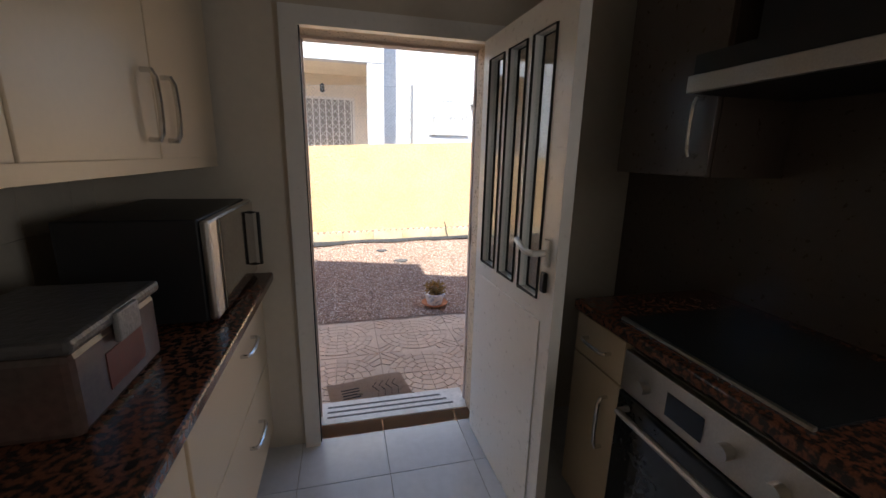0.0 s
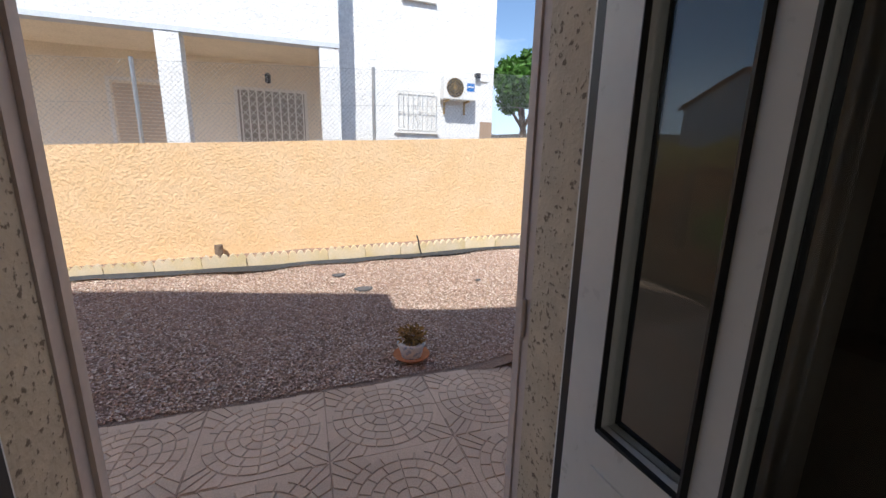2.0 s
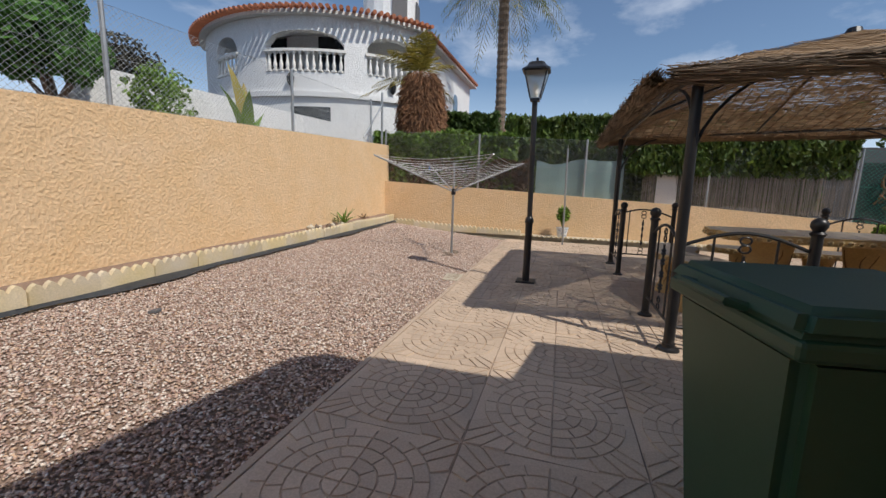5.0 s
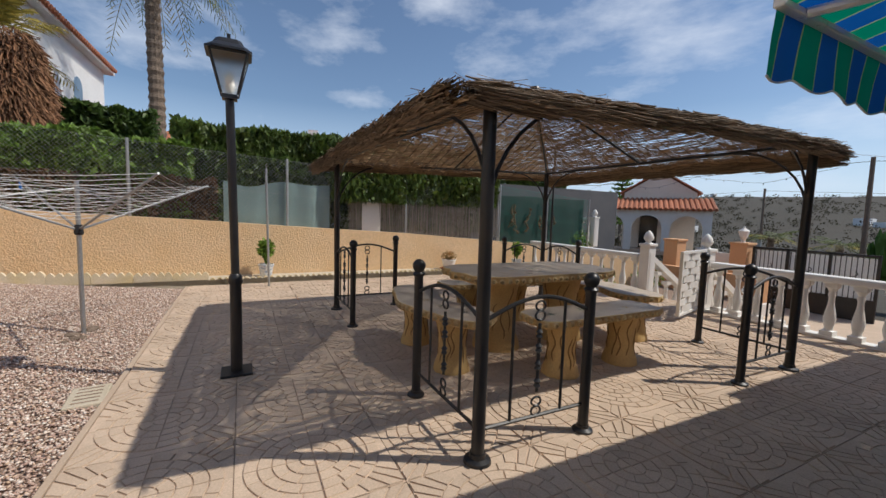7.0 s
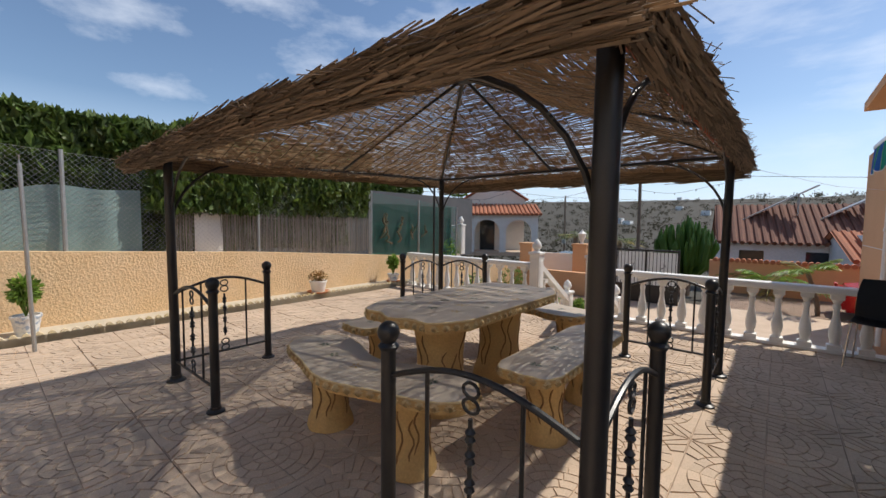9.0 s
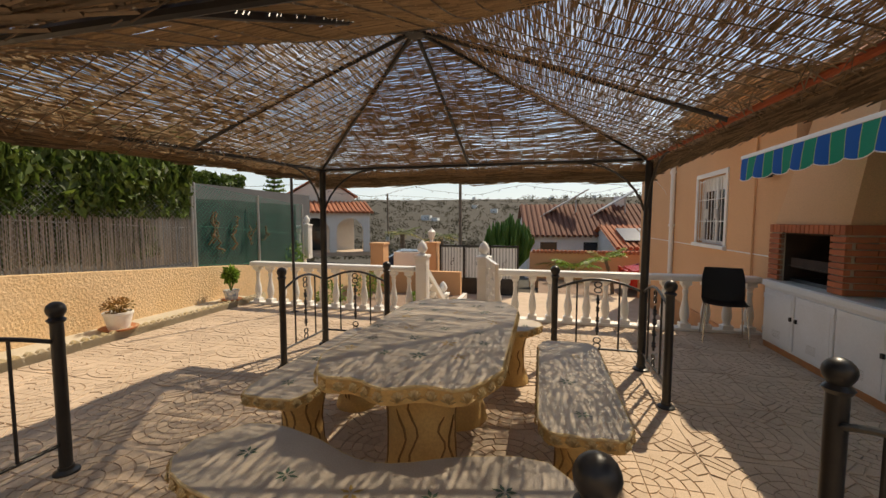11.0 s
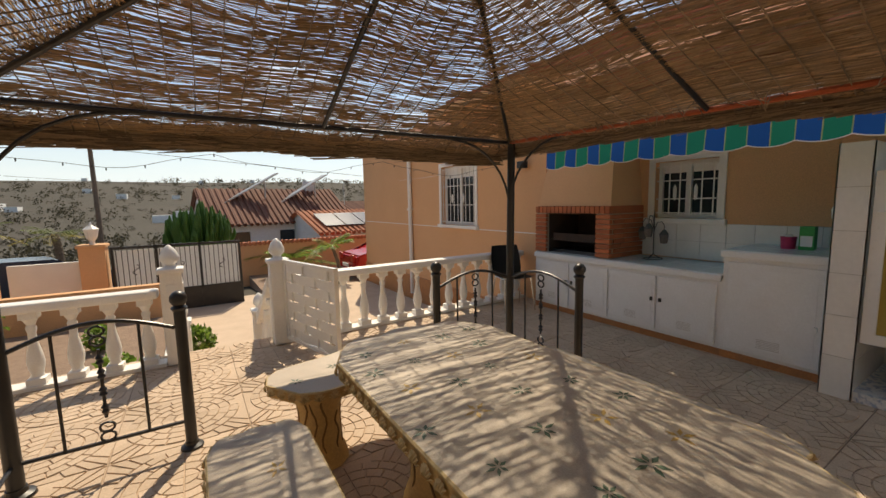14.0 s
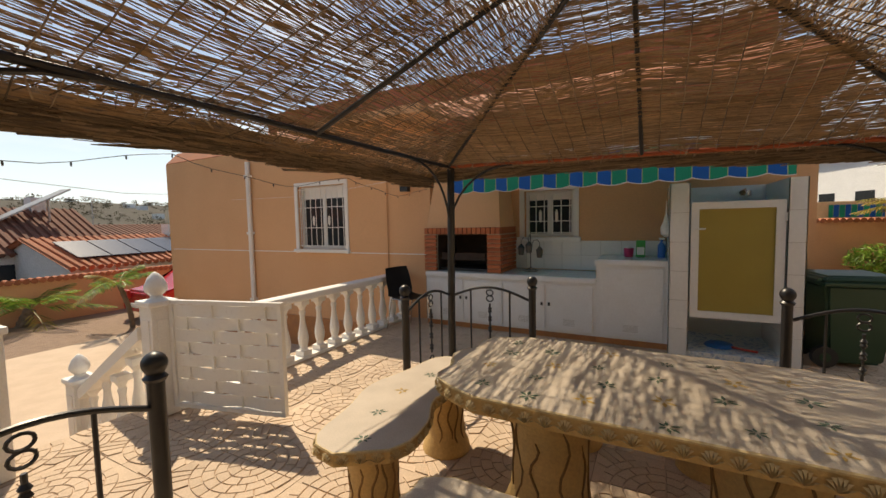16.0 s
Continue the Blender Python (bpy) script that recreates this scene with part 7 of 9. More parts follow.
tree("orange_tree", 6.5, 11.5, 1.6, 1.95, (1.0, 1.0, 1.15), "tree_leaf", "round bright green citrus tree beside the white house", 1, 12000, 0.10)
tree("shrub", 7.7, 10.3, 1.2, 1.5, (0.75, 0.75, 0.75), "bright_leaf", "yellow green garden shrub behind the fence", 2, 1500, 0.06)
tree("olive_shrub", 9.3, 13.4, 2.0, 2.0, (1.7, 1.4, 0.8), "scrub", "grey green bushy shrub behind the retaining wall", 5, 2200, 0.07)


def banana_plant():
    p = thing("banana_plant", (8.1, 8.6, 0.75), "tall young plant with long yellow green leaves", "plant")
    rg = random.Random(8)
    for k in range(7):
        a = rg.uniform(0, 6.28)
        h = rg.uniform(1.6, 2.9)
        bm = bmesh.new()
        prev = None
        for i in range(7):
            t = i / 6
            w = 0.13 * math.sin(math.pi * min(1, 0.15 + t * 0.85))
            c = Vector((math.cos(a) * (0.05 + 0.45 * t * t), math.sin(a) * (0.05 + 0.45 * t * t), h * 0.45 + h * 0.55 * t - 0.1 * t ** 3))
            s = Vector((-math.sin(a), math.cos(a), 0)) * w
            cur = [bm.verts.new(c - s), bm.verts.new(c + Vector((0, 0, 0.02))), bm.verts.new(c + s)]
            if prev:
                bm.faces.new((prev[0], prev[1], cur[1], cur[0]))
                bm.faces.new((prev[1], prev[2], cur[2], cur[1]))
            prev = cur
        part("leaf", bm, M["yellow_leaf" if k < 2 else "bright_leaf"], p, smooth=True)
        part("stalk", T([(0, 0, 0), (math.cos(a) * 0.05, math.sin(a) * 0.05, h * 0.46)], 0.02, 5), M["bright_leaf"], p)


banana_plant()


def hedge(name, x0, x1, y0, y1, z0, z1, n, material, label, seed, size=0.06, ragged=0.25, droop=0.0):
    """A clipped or overgrown hedge: leaves in clumps with an uneven top."""
    rg = np.random.default_rng(seed)
    h = thing(name, (0, 0, 0), label, "hedge")
    Y = rg.uniform(y0, y1, n)
    X = rg.uniform(x0, x1, n)
    top = np.array([z1 + ragged * (noise.noise(Vector((0.9 * b, seed, 0))) + 0.5 * noise.noise(Vector((3.1 * b, seed, 1)))) for b in Y])
    Z = z0 + (top - z0) * np.sqrt(rg.random(n)) if not droop else z0 + (top - z0) * rg.random(n)
    F = np.array([0.22 * noise.noise(Vector((a * 2, b * 1.7, c * 1.7))) for a, b, c in zip(X, Y, Z)])
    face = rg.random(n) < 0.65
    X = np.where(face, x0 + F + 0.12 * rg.random(n), X)
    lv = leaves("foliage", np.stack([X, Y, Z], 1), rg.uniform(0.6 * size, 1.4 * size, n), M[material], h, droop=droop, seed=seed)
    lv["kind"] = "stuff"
    core = part("hedge_core", B(x0 + 0.42, y0 + 0.15, z0, x1, y1 - 0.15, z1 - 0.4), M["bark"], h)
    return h


hedge("ivy_hedge", 10.74, 11.7, 3.4, 7.0, 0.7, 2.40, 24000, "ivy", "overgrown ivy hedge with bright green leaves", 21, 0.075)
hedge("dry_creeper", 10.66, 10.92, 3.0, 7.0, 0.9, 1.75, 6500, "dry_leaf", "dried brown creeper on the fence", 22, 0.05)
hedge("cypress_hedge", 11.05, 11.9, -2.7, 3.7, 0.9, 2.80, 42000, "cypress", "tall dark clipped cypress hedge", 23, 0.085, 0.16, 1.5)
hedge("cypress_overhang", 10.50, 11.1, -2.9, 1.0, 1.5, 2.65, 20000, "cypress", "cypress branches overhanging the fence", 24, 0.075, 0.3, 1.8)
hedge("clipped_hedge", 15.3, 16.3, 4.6, 6.6, 1.0, 3.7, 5000, "hedge_green", "dark green clipped hedge on the slope", 25, 0.10, 0.3)
hedge("tall_conifer_hedge", 15.0, 16.0, -9.3, -6.2, 0.0, 2.9, 4000, "cypress", "dark conifer hedge beside the far gate", 26, 0.10, 0.15)


def screens():
    """Privacy screens behind the side fence."""
    def sheet(name, y0, y1, z0, z1, x, m, label, wav=0.05, th=0.008, seed=0):
        bm = bmesh.new()
        n = 26
        rows = []
        for i in range(n + 1):
            y = y0 + (y1 - y0) * i / n
            dx = wav * noise.noise(Vector((y * 2.2, seed, 0)))
            dz = wav * noise.noise(Vector((y * 1.4, seed, 2)))
            rows.append([bm.verts.new((x + dx + (0.4 * wav * noise.noise(Vector((y * 3, z, seed)))), y, z + (dz if z == z1 else 0))) for z in (z0, (z0 + z1) / 2, z1)])
        for a, b in zip(rows, rows[1:]):
            for k in range(2):
                bm.faces.new((a[k], b[k], b[k + 1], a[k + 1]))
        return solo(name, bm, M[m], label, "screen", smooth=True)
    sheet("shade_net", 1.05, 2.9, 0.8, 1.75, 10.60, "pale_net", "sagging pale green shade net on the fence", 0.12, seed=1)
    sheet("shade_cloth", 0.0, 0.4, 0.8, 1.8, 10.62, "white_paint", "torn hanging piece of white cloth", 0.05, seed=2)
    sheet("green_screen", -5.8, -3.05, 0.4, 1.78, 10.62, "green_net", "dark green privacy netting on the fence", 0.03, seed=3)
    solo("metal_sheet_fence", B(12.6, -9.5, 0.2, 12.65, -3.4, 2.25), M["grey_sheet"], "dark grey corrugated sheet fence", "fence")
    rg = random.Random(9)
    segs = []
    for k in range(260):
        y = -3.1 + k * 0.0145
        segs.append(((10.64 + rg.uniform(-0.012, 0.012), y + rg.uniform(-0.01, 0.01), 0.75), (10.64 + rg.uniform(-0.02, 0.02), y + rg.uniform(-0.012, 0.012), 1.62 + rg.uniform(-0.06, 0.05)), rg.uniform(0.004, 0.007)))
    c = sticks("cane_screen", segs, M["cane"])
    tagged(c, "grey weathered split cane screen behind the fence", "screen", kind="stuff")
    vn = thing("bare_vine", (10.58, -3.6, 0.5), "dried twisted vine stems on the green fence", "vine")
    for k in range(9):
        y = rg.uniform(-1.0, 0.7)
        z = rg.uniform(0.3, 0.8)
        pts = [(0, y, z)]
        for q in range(8):
            pts.append((rg.uniform(-0.05, 0.02), pts[-1][1] + rg.uniform(-0.07, 0.07), pts[-1][2] + rg.uniform(0.0, 0.09)))
        part("stem", T(pts, [rg.uniform(0.01, 0.03) for _ in pts], 6), M["palm_skirt"], vn)


screens()


def frond(bm, base, direction, length, droop, nleaf=22, leaf=0.45, width=0.022, rg=random):
    """A feather palm frond of many narrow leaflets along an arched stalk."""
    d = Vector(direction).normalized()
    side = d.cross(Vector((0, 0, 1))).normalized()
    pts = []
    for k in range(nleaf + 1):
        t = k / nleaf
        pts.append(Vector(base) + d * (length * t) - Vector((0, 0, droop * length * t * t)))
    for k in range(nleaf):
        a, b = pts[k], pts[k + 1]
        vs = [bm.verts.new(a - side * 0.012), bm.verts.new(b - side * 0.010), bm.verts.new(b + side * 0.010), bm.verts.new(a + side * 0.012)]
        bm.faces.new(vs)
        if k < 3:
            continue
        ln = leaf * math.sin(math.pi * min(0.95, 0.25 + 0.7 * k / nleaf))
        fw = (b - a).normalized()
        for s in (-1, 1):
            tip = b + side * (s * ln * 0.8) + fw * (ln * 0.55) - Vector((0, 0, ln * rg.uniform(0.2, 0.55)))
            vs = [bm.verts.new(b - fw * width), bm.verts.new((b + tip) / 2 + fw * width + Vector((0, 0, 0.04 * ln))), bm.verts.new(tip), bm.verts.new((b + tip) / 2 - fw * width + Vector((0, 0, 0.04 * ln)))]
            bm.faces.new(vs)


def palm(name, x, y, z, h, r, nf, ln, label, seed, skirt=False, up=0.6, leaf=0.5, mat_name="palm_leaf", hang=0.0):
    rg = random.Random(seed)
    p = thing(name, (x, y, z), label, "palm")
    pts, rad = [], []
    n = max(14, int(h * 7))
    for k in range(n + 1):
        t = k / n
        pts.append((0.25 * math.sin(t * 1.5 + seed) * t, 0.1 * t, h * t))
        rad.append(r * (1.12 - 0.2 * t + (0.09 if k % 2 else -0.06) + rg.uniform(-0.03, 0.03)))
    part("trunk", T(pts, rad, 12), M["bark"], p)
    top = Vector(pts[-1])
    if skirt:
        segs = []
        for _ in range(8000):
            a, t = rg.uniform(0, 6.28), rg.random()
            zz = h * (0.40 + 0.60 * t)
            rr = r * (1.55 + 0.75 * math.sin(math.pi * min(1, 0.25 + 0.75 * t))) * rg.uniform(0.8, 1.0)
            o = Vector((rr * math.cos(a), rr * math.sin(a), zz))
            segs.append((tuple(top * t * 0 + o * 1.0 + Vector((0, 0, 0.1))), tuple(o + Vector((math.cos(a) * rg.uniform(0.0, 0.2) + rg.uniform(-0.1, 0.1), math.sin(a) * rg.uniform(0.0, 0.2) + rg.uniform(-0.1, 0.1), -rg.uniform(-0.06, 0.24)))), rg.uniform(0.005, 0.013)))
        sk = sticks("dead_skirt", segs, M["palm_skirt"], p)
        sk["label"] = "shaggy brown skirt of cut dead leaf bases"
        sk["kind"] = "stuff"
    for k in range(nf):
        a = 2 * math.pi * k / nf + rg.uniform(-0.2, 0.2)
        e = rg.uniform(-0.1, 1.0) * up + (0.25 if k % 2 else 0)
        bm = bmesh.new()
        frond(bm, top, (math.cos(a), math.sin(a), e), ln * rg.uniform(0.8, 1.1), rg.uniform(0.25, 0.55) + hang, leaf=leaf, rg=rg)
        part("frond", bm, M[mat_name if k % 4 else "yellow_leaf"], p)
    return p


palm("skirted_palm", 13.65, 6.8, 1.0, 3.5, 0.30, 36, 1.9, "palm with a thick brown skirt and a few young fronds", 1, True, 5.0, 0.42, "yellow_leaf")
palm("tall_palm", 19.2, 5.1, 1.0, 8.6, 0.22, 34, 2.9, "tall slender palm with a grey ringed trunk", 2, False, 0.5, 0.6, "palm_leaf", 0.45)
palm("drive_palm", 4.2, -13.2, -1.3, 0.9, 0.12, 15, 1.5, "low bright green palm beyond the driveway wall", 3, False, 1.0, 0.35, "bright_leaf")
palm("far_palm", 16.5, -29, -2.8, 3.2, 0.2, 16, 1.9, "distant fan of palm leaves in the valley", 4, False, 0.6)
palm("far_palm", 13.5, -31, -2.9, 3.0, 0.2, 16, 1.9, "distant fan of palm leaves in the valley", 5, False, 0.6)
palm("garden_palm", 3.0, -10.6, -0.95, 1.2, 0.05, 9, 0.9, "small feathery palm by the orange wall", 6, False, 1.0, 0.28, "bright_leaf")

# ---- driveway side ----


def driveway():
    solo("driveway", slab(bmesh.new(), [(2.45, -9.9), (9.6, -9.9), (9.6, -3.6), (2.45, -3.6)], -1.3, -0.755), M["paving"], "beige paved driveway below the patio", "driveway", "structure")
    solo("drive_gravel", slab(bmesh.new(), [(-3.0, -13.3), (5.2, -13.3), (5.2, -9.95), (-3.0, -9.95)], -1.3, -0.80), M["soil"], "brown earth strip beside the driveway", "ground", "structure")
    solo("drive_wall", B(-3.0, -13.6, -1.3, 5.55, -13.4, 0.22), M["stucco_peach"], "orange rendered wall at the end of the driveway", "wall", "structure")
    cp = thing("wall_coping", (0, -13.5, 0.22), "clay tile coping on the orange wall", "coping", kind="structure")
    me = finish("coping_tile", tube(bmesh.new(), [(0, 0.14, 0.0), (0, -0.14, 0.0)], 0.07, 8), M["roof_tile"])
    for k in range(57):
        ob = new("coping_tile", me)
        ob.parent = cp
        ob.matrix_basis = pose(-2.9 + k * 0.148, 0, 0.02)
    for x, y in ((8.35, -9.3), (9.75, -8.6)):
        p = thing("gate_pillar", (x, y, -1.0), "peach rendered gate pillar with a white lantern", "pillar", "gate pillars")
        part("shaft", B(-0.2, -0.2, 0, 0.2, 0.2, 1.72), M["stucco_peach"], p)
        part("cap", B(-0.23, -0.23, 1.72, 0.23, 0.23, 1.78, bevel=0.01), M["stucco_peach"], p)
        if x < 9:
            part("lantern", L([(0.05, 1.78), (0.04, 1.84), (0.09, 1.92), (0.12, 2.06), (0.13, 2.08), (0.03, 2.16), (0.01, 2.22)], 8), M["white_paint"], p)
    g = thing("driveway_gate", (5.75, -9.3, -0.8), "black steel driveway gate with white backing slats", "gate")
    W = 2.35
    for x in (0.0, W / 3, 2 * W / 3, W - 0.05):
        part("stile", B(x, -0.025, 0.0, x + 0.05, 0.025, 1.50), M["black_iron"], g)
    for z in (0.0, 0.48, 1.45):
        part("rail", B(0.05, -0.025, z, W - 0.05, 0.025, z + 0.05), M["black_iron"], g)
    part("kick_panel", B(0.05, -0.01, 0.05, W - 0.05, 0.01, 0.48), M["black_iron"], g)
    part("backing_panel", B(0.05, -0.06, 0.5, W - 0.05, -0.05, 1.42), M["gate_sheet"], g, "white slatted backing sheet")
    for k in range(25):
        x = 0.09 + k * (W - 0.18) / 24
        part("bar", B(x - 0.007, 0.0, 0.53, x + 0.007, 0.014, 1.45), M["black_iron"], g)
    for k in range(3):
        x = W * (k + 0.5) / 3
        part("scroll", tube(bmesh.new(), [(x + 0.06 * math.sin(a) * (1 if a < 6.28 else -1), 0.02, 0.9 + 0.035 * a) for a in [q * 0.4 for q in range(16)]], 0.009, 5), M["black_iron"], g)
    f = thing("street_railing", (9.9, -8.7, -0.9), "black railing along the street", "railing")
    for k in range(22):
        part("bar", T([(k * 0.15, -k * 0.02, 0), (k * 0.15, -k * 0.02, 1.0)], 0.012, 5), M["black_iron"], f)
    part("rail", T([(0, 0, 1.0), (3.2, -0.42, 1.0)], 0.02, 6), M["black_iron"], f)
    solo("low_planter_wall", B(7.2, -8.2, -1.1, 9.9, -8.0, 0.05), M["stucco_peach"], "low orange rendered wall beside the driveway", "wall", "structure")
    solo("breeze_block_screen", B(8.6, -9.45, -0.2, 9.6, -9.35, 0.45), M["white_paint"], "pierced cream block screen between pillars", "screen")
    bed = solo("flower_bed", slab(bmesh.new(), [(7.1, -7.9), (9.9, -7.9), (9.9, -3.75), (7.1, -3.75)], -1.3, -0.55), M["soil"], "gravel flower bed below the balustrade", "ground", "structure")
    solo("bed_kerb", B(7.0, -7.9, -1.3, 7.1, -3.75, -0.48), M["white_paint"], "white kerb of the flower bed", "kerb", "structure")
    rg = np.random.default_rng(31)
    for x, y, r, m in ((7.5, -4.6, 0.22, "bright_leaf"), (8.8, -4.2, 0.22, "bright_leaf"), (9.6, -5.5, 0.35, "ivy"), (7.9, -6.3, 0.2, "bright_leaf"), (9.4, -7.0, 0.4, "ivy")):
        p = thing("bed_plant", (x, y, -0.55), "small green plant in the gravel bed", "plant", "bed plants")
        lv = leaves("foliage", blob_points(rg, 320, (0, 0, r * 0.9), (r, r, r)), 0.045, M[m], p, seed=int(x * 10))
        lv["kind"] = "stuff"
    pot = thing("terracotta_pot", (6.72, -5.05, -0.755), "terracotta pot with a leafy plant at the stair foot", "plant pot")
    part("pot", L([(0.12, 0), (0.18, 0.24), (0.2, 0.25), (0.2, 0.3), (0.17, 0.3), (0.16, 0.26)], 16), M["terracotta"], pot, smooth=True)
    lv = leaves("foliage", blob_points(rg, 400, (0, 0, 0.45), (0.22, 0.22, 0.22)), 0.05, M["ivy"], pot, seed=2)
    lv["kind"] = "stuff"


driveway()


def car(name, x, y, z, rz, paint, label):
    c = thing(name, (x, y, z), label, "car", rz=rz)
    prof = [(-1.9, 0.35), (-1.95, 0.6), (-1.85, 0.88), (-1.2, 0.95), (-0.55, 1.38), (0.7, 1.42), (1.35, 1.0), (1.9, 0.9), (1.98, 0.6), (1.9, 0.32)]
    bm = bmesh.new()
    for s in (1,):
        l = [bm.verts.new((px, -0.8, pz)) for px, pz in prof]
        r = [bm.verts.new((px, 0.8, pz)) for px, pz in prof]
        n = len(prof)
        for k in range(n):
            bm.faces.new((l[k], l[(k + 1) % n], r[(k + 1) % n], r[k]))
        bm.faces.new(l)
        bm.faces.new(r)
    bmesh.ops.bevel(bm, geom=list(bm.edges), offset=0.06, segments=2, affect="EDGES")
    part("body", bm, M[paint], c, smooth=True)
    for s in (-0.765, 0.765):
        part("side_window", B(-0.75, s - 0.02 if s < 0 else s + 0.025, 1.0, 0.85, s - 0.025 if s < 0 else s + 0.03, 1.28), M["dark_glass"], c)
    for px in (-1.25, 1.25):
        for s in (-0.8, 0.8):
            w = part("wheel", T([(px, s - 0.1, 0.31), (px, s + 0.1, 0.31)], 0.31, 18), M["black_plastic"], c)
            part("rim", T([(px, s - 0.105, 0.31), (px, s + 0.105, 0.31)], 0.19, 14), M["galvanised"], w)
    for s in (-0.55, 0.55):
        part("headlight", B(1.93, s - 0.15, 0.68, 1.99, s + 0.15, 0.82, bevel=0.02), M["lamp_pane"], c)
        part("tail_light", B(-1.97, s - 0.12, 0.7, -1.9, s + 0.12, 0.9, bevel=0.02), M["red_plastic"], c)
    part("number_plate", B(-2.0, -0.25, 0.5, -1.96, 0.25, 0.6), M["white_pvc"], c)
    return c


car("red_car", 0.70, -11.05, -0.95, 180, "car_red", "red hatchback parked beside the house")
car("blue_car", 10.9, -15.5, -1.35, 20, "car_dark", "dark blue car parked in the street")


def tiled_house(name, x, y, z, w, dpt, h, rise, rz, wallm, label, windows=3):
    t = thing(name, (x, y, z), label, "house", "distant houses", rz=rz)
    part("wall", B(-w / 2, -dpt / 2, 0, w / 2, dpt / 2, h), M[wallm], t)
    rm = M["brown_tile" if "brown" in label else "roof_tile"]
    bm = bmesh.new()
    for s in (-1, 1):
        vs = [bm.verts.new(p) for p in ((-w / 2 - 0.2, s * (dpt / 2 + 0.3), h - 0.05), (w / 2 + 0.2, s * (dpt / 2 + 0.3), h - 0.05), (w / 2 + 0.2, 0, h + rise + 0.02), (-w / 2 - 0.2, 0, h + rise + 0.02))]
        bm.faces.new(vs)
    r = part("roof", bm, rm, t, "clay barrel tile roof")
    rows = int(w / 0.26)
    for s in (-1, 1):
        me = finish("barrel_tile", T([(0, s * (dpt / 2 + 0.3), h - 0.05), (0, 0, h + rise)], 0.10, 6), rm)
        for k in range(rows):
            ob = new("barrel_tile", me)
            ob.parent = r
            ob.matrix_basis = pose(-w / 2 - 0.2 + (k + 0.5) * (w + 0.4) / rows, 0, 0)
    bm = bmesh.new()
    a = [bm.verts.new(p) for p in ((-w / 2, -dpt / 2, h), (-w / 2, dpt / 2, h), (-w / 2, 0, h + rise))]
    b = [bm.verts.new(p) for p in ((w / 2, -dpt / 2, h), (w / 2, dpt / 2, h), (w / 2, 0, h + rise))]
    bm.faces.new(a)
    bm.faces.new(b[::-1])
    for k in range(3):
        bm.faces.new((a[k], a[(k + 1) % 3], b[(k + 1) % 3], b[k]))
    part("gable", bm, M[wallm], t)
    for k in range(windows):
        xx = -w / 2 + (k + 0.5) * w / windows
        for s in (-1, 1):
            ww = part("window", B(xx - 0.45, min(s * dpt / 2, s * (dpt / 2 + 0.02)), h * 0.4, xx + 0.45, max(s * dpt / 2, s * (dpt / 2 + 0.02)), h * 0.4 + 1.1), M["dark_glass"], t)
            part("sill", B(xx - 0.5, min(s * dpt / 2, s * (dpt / 2 + 0.1)), h * 0.4 - 0.06, xx + 0.5, max(s * dpt / 2, s * (dpt / 2 + 0.1)), h * 0.4), M["white_paint"], ww)
    part("chimney", B(-w * 0.36, -0.25, h + rise * 0.5, -w * 0.36 + 0.5, 0.25, h + rise + 0.5), M[wallm], r)
    return t


def solar_house():
    t = tiled_house("solar_house", 2.8, -23.5, -1.85, 7.0, 5.5, 2.5, 1.75, 8, "stucco_white", "white house with brown tiled roof and solar frames")
    for x in (-1.3, 1.5):
        f = part("solar_frame", B(-1.9, -0.35, -0.03, 1.9, 0.35, 0.03), M["galvanised"], t, "pale tilted solar collector on a steel frame")
        f.matrix_basis = pose(x, 0.9, 4.15, 0, 30, 0)
        for q in (-0.5, 0.5):
            part("solar_leg", T([(x + q * 2, 0.9, 3.4), (x + q * 2, 0.9, 4.15 - q * 1.1)], 0.04, 6), M["galvanised"], t)
    a = tiled_house("low_tiled_house", -1.2, -20.5, -2.1, 6.5, 5.0, 2.3, 0.95, 8, "stucco_white", "low white house with red tiles and solar panels")
    for k in range(5):
        p = part("solar_panel", B(-0.5, 0, 0, 0.5, 1.6, 0.04), M["car_dark"], a, "dark blue solar panel")
        p.matrix_basis = pose(-1.9 + k * 1.06, 0.75, 3.12, -20, 0, 0)
    solo("red_parasol", lathe(bmesh.new(), [(1.1, 0.0), (0.06, 0.4), (0.02, 0.5)], 10, (0.9, -16.2, -0.35)), M["red_plastic"], "red garden parasol over the wall", "parasol")


solar_house()


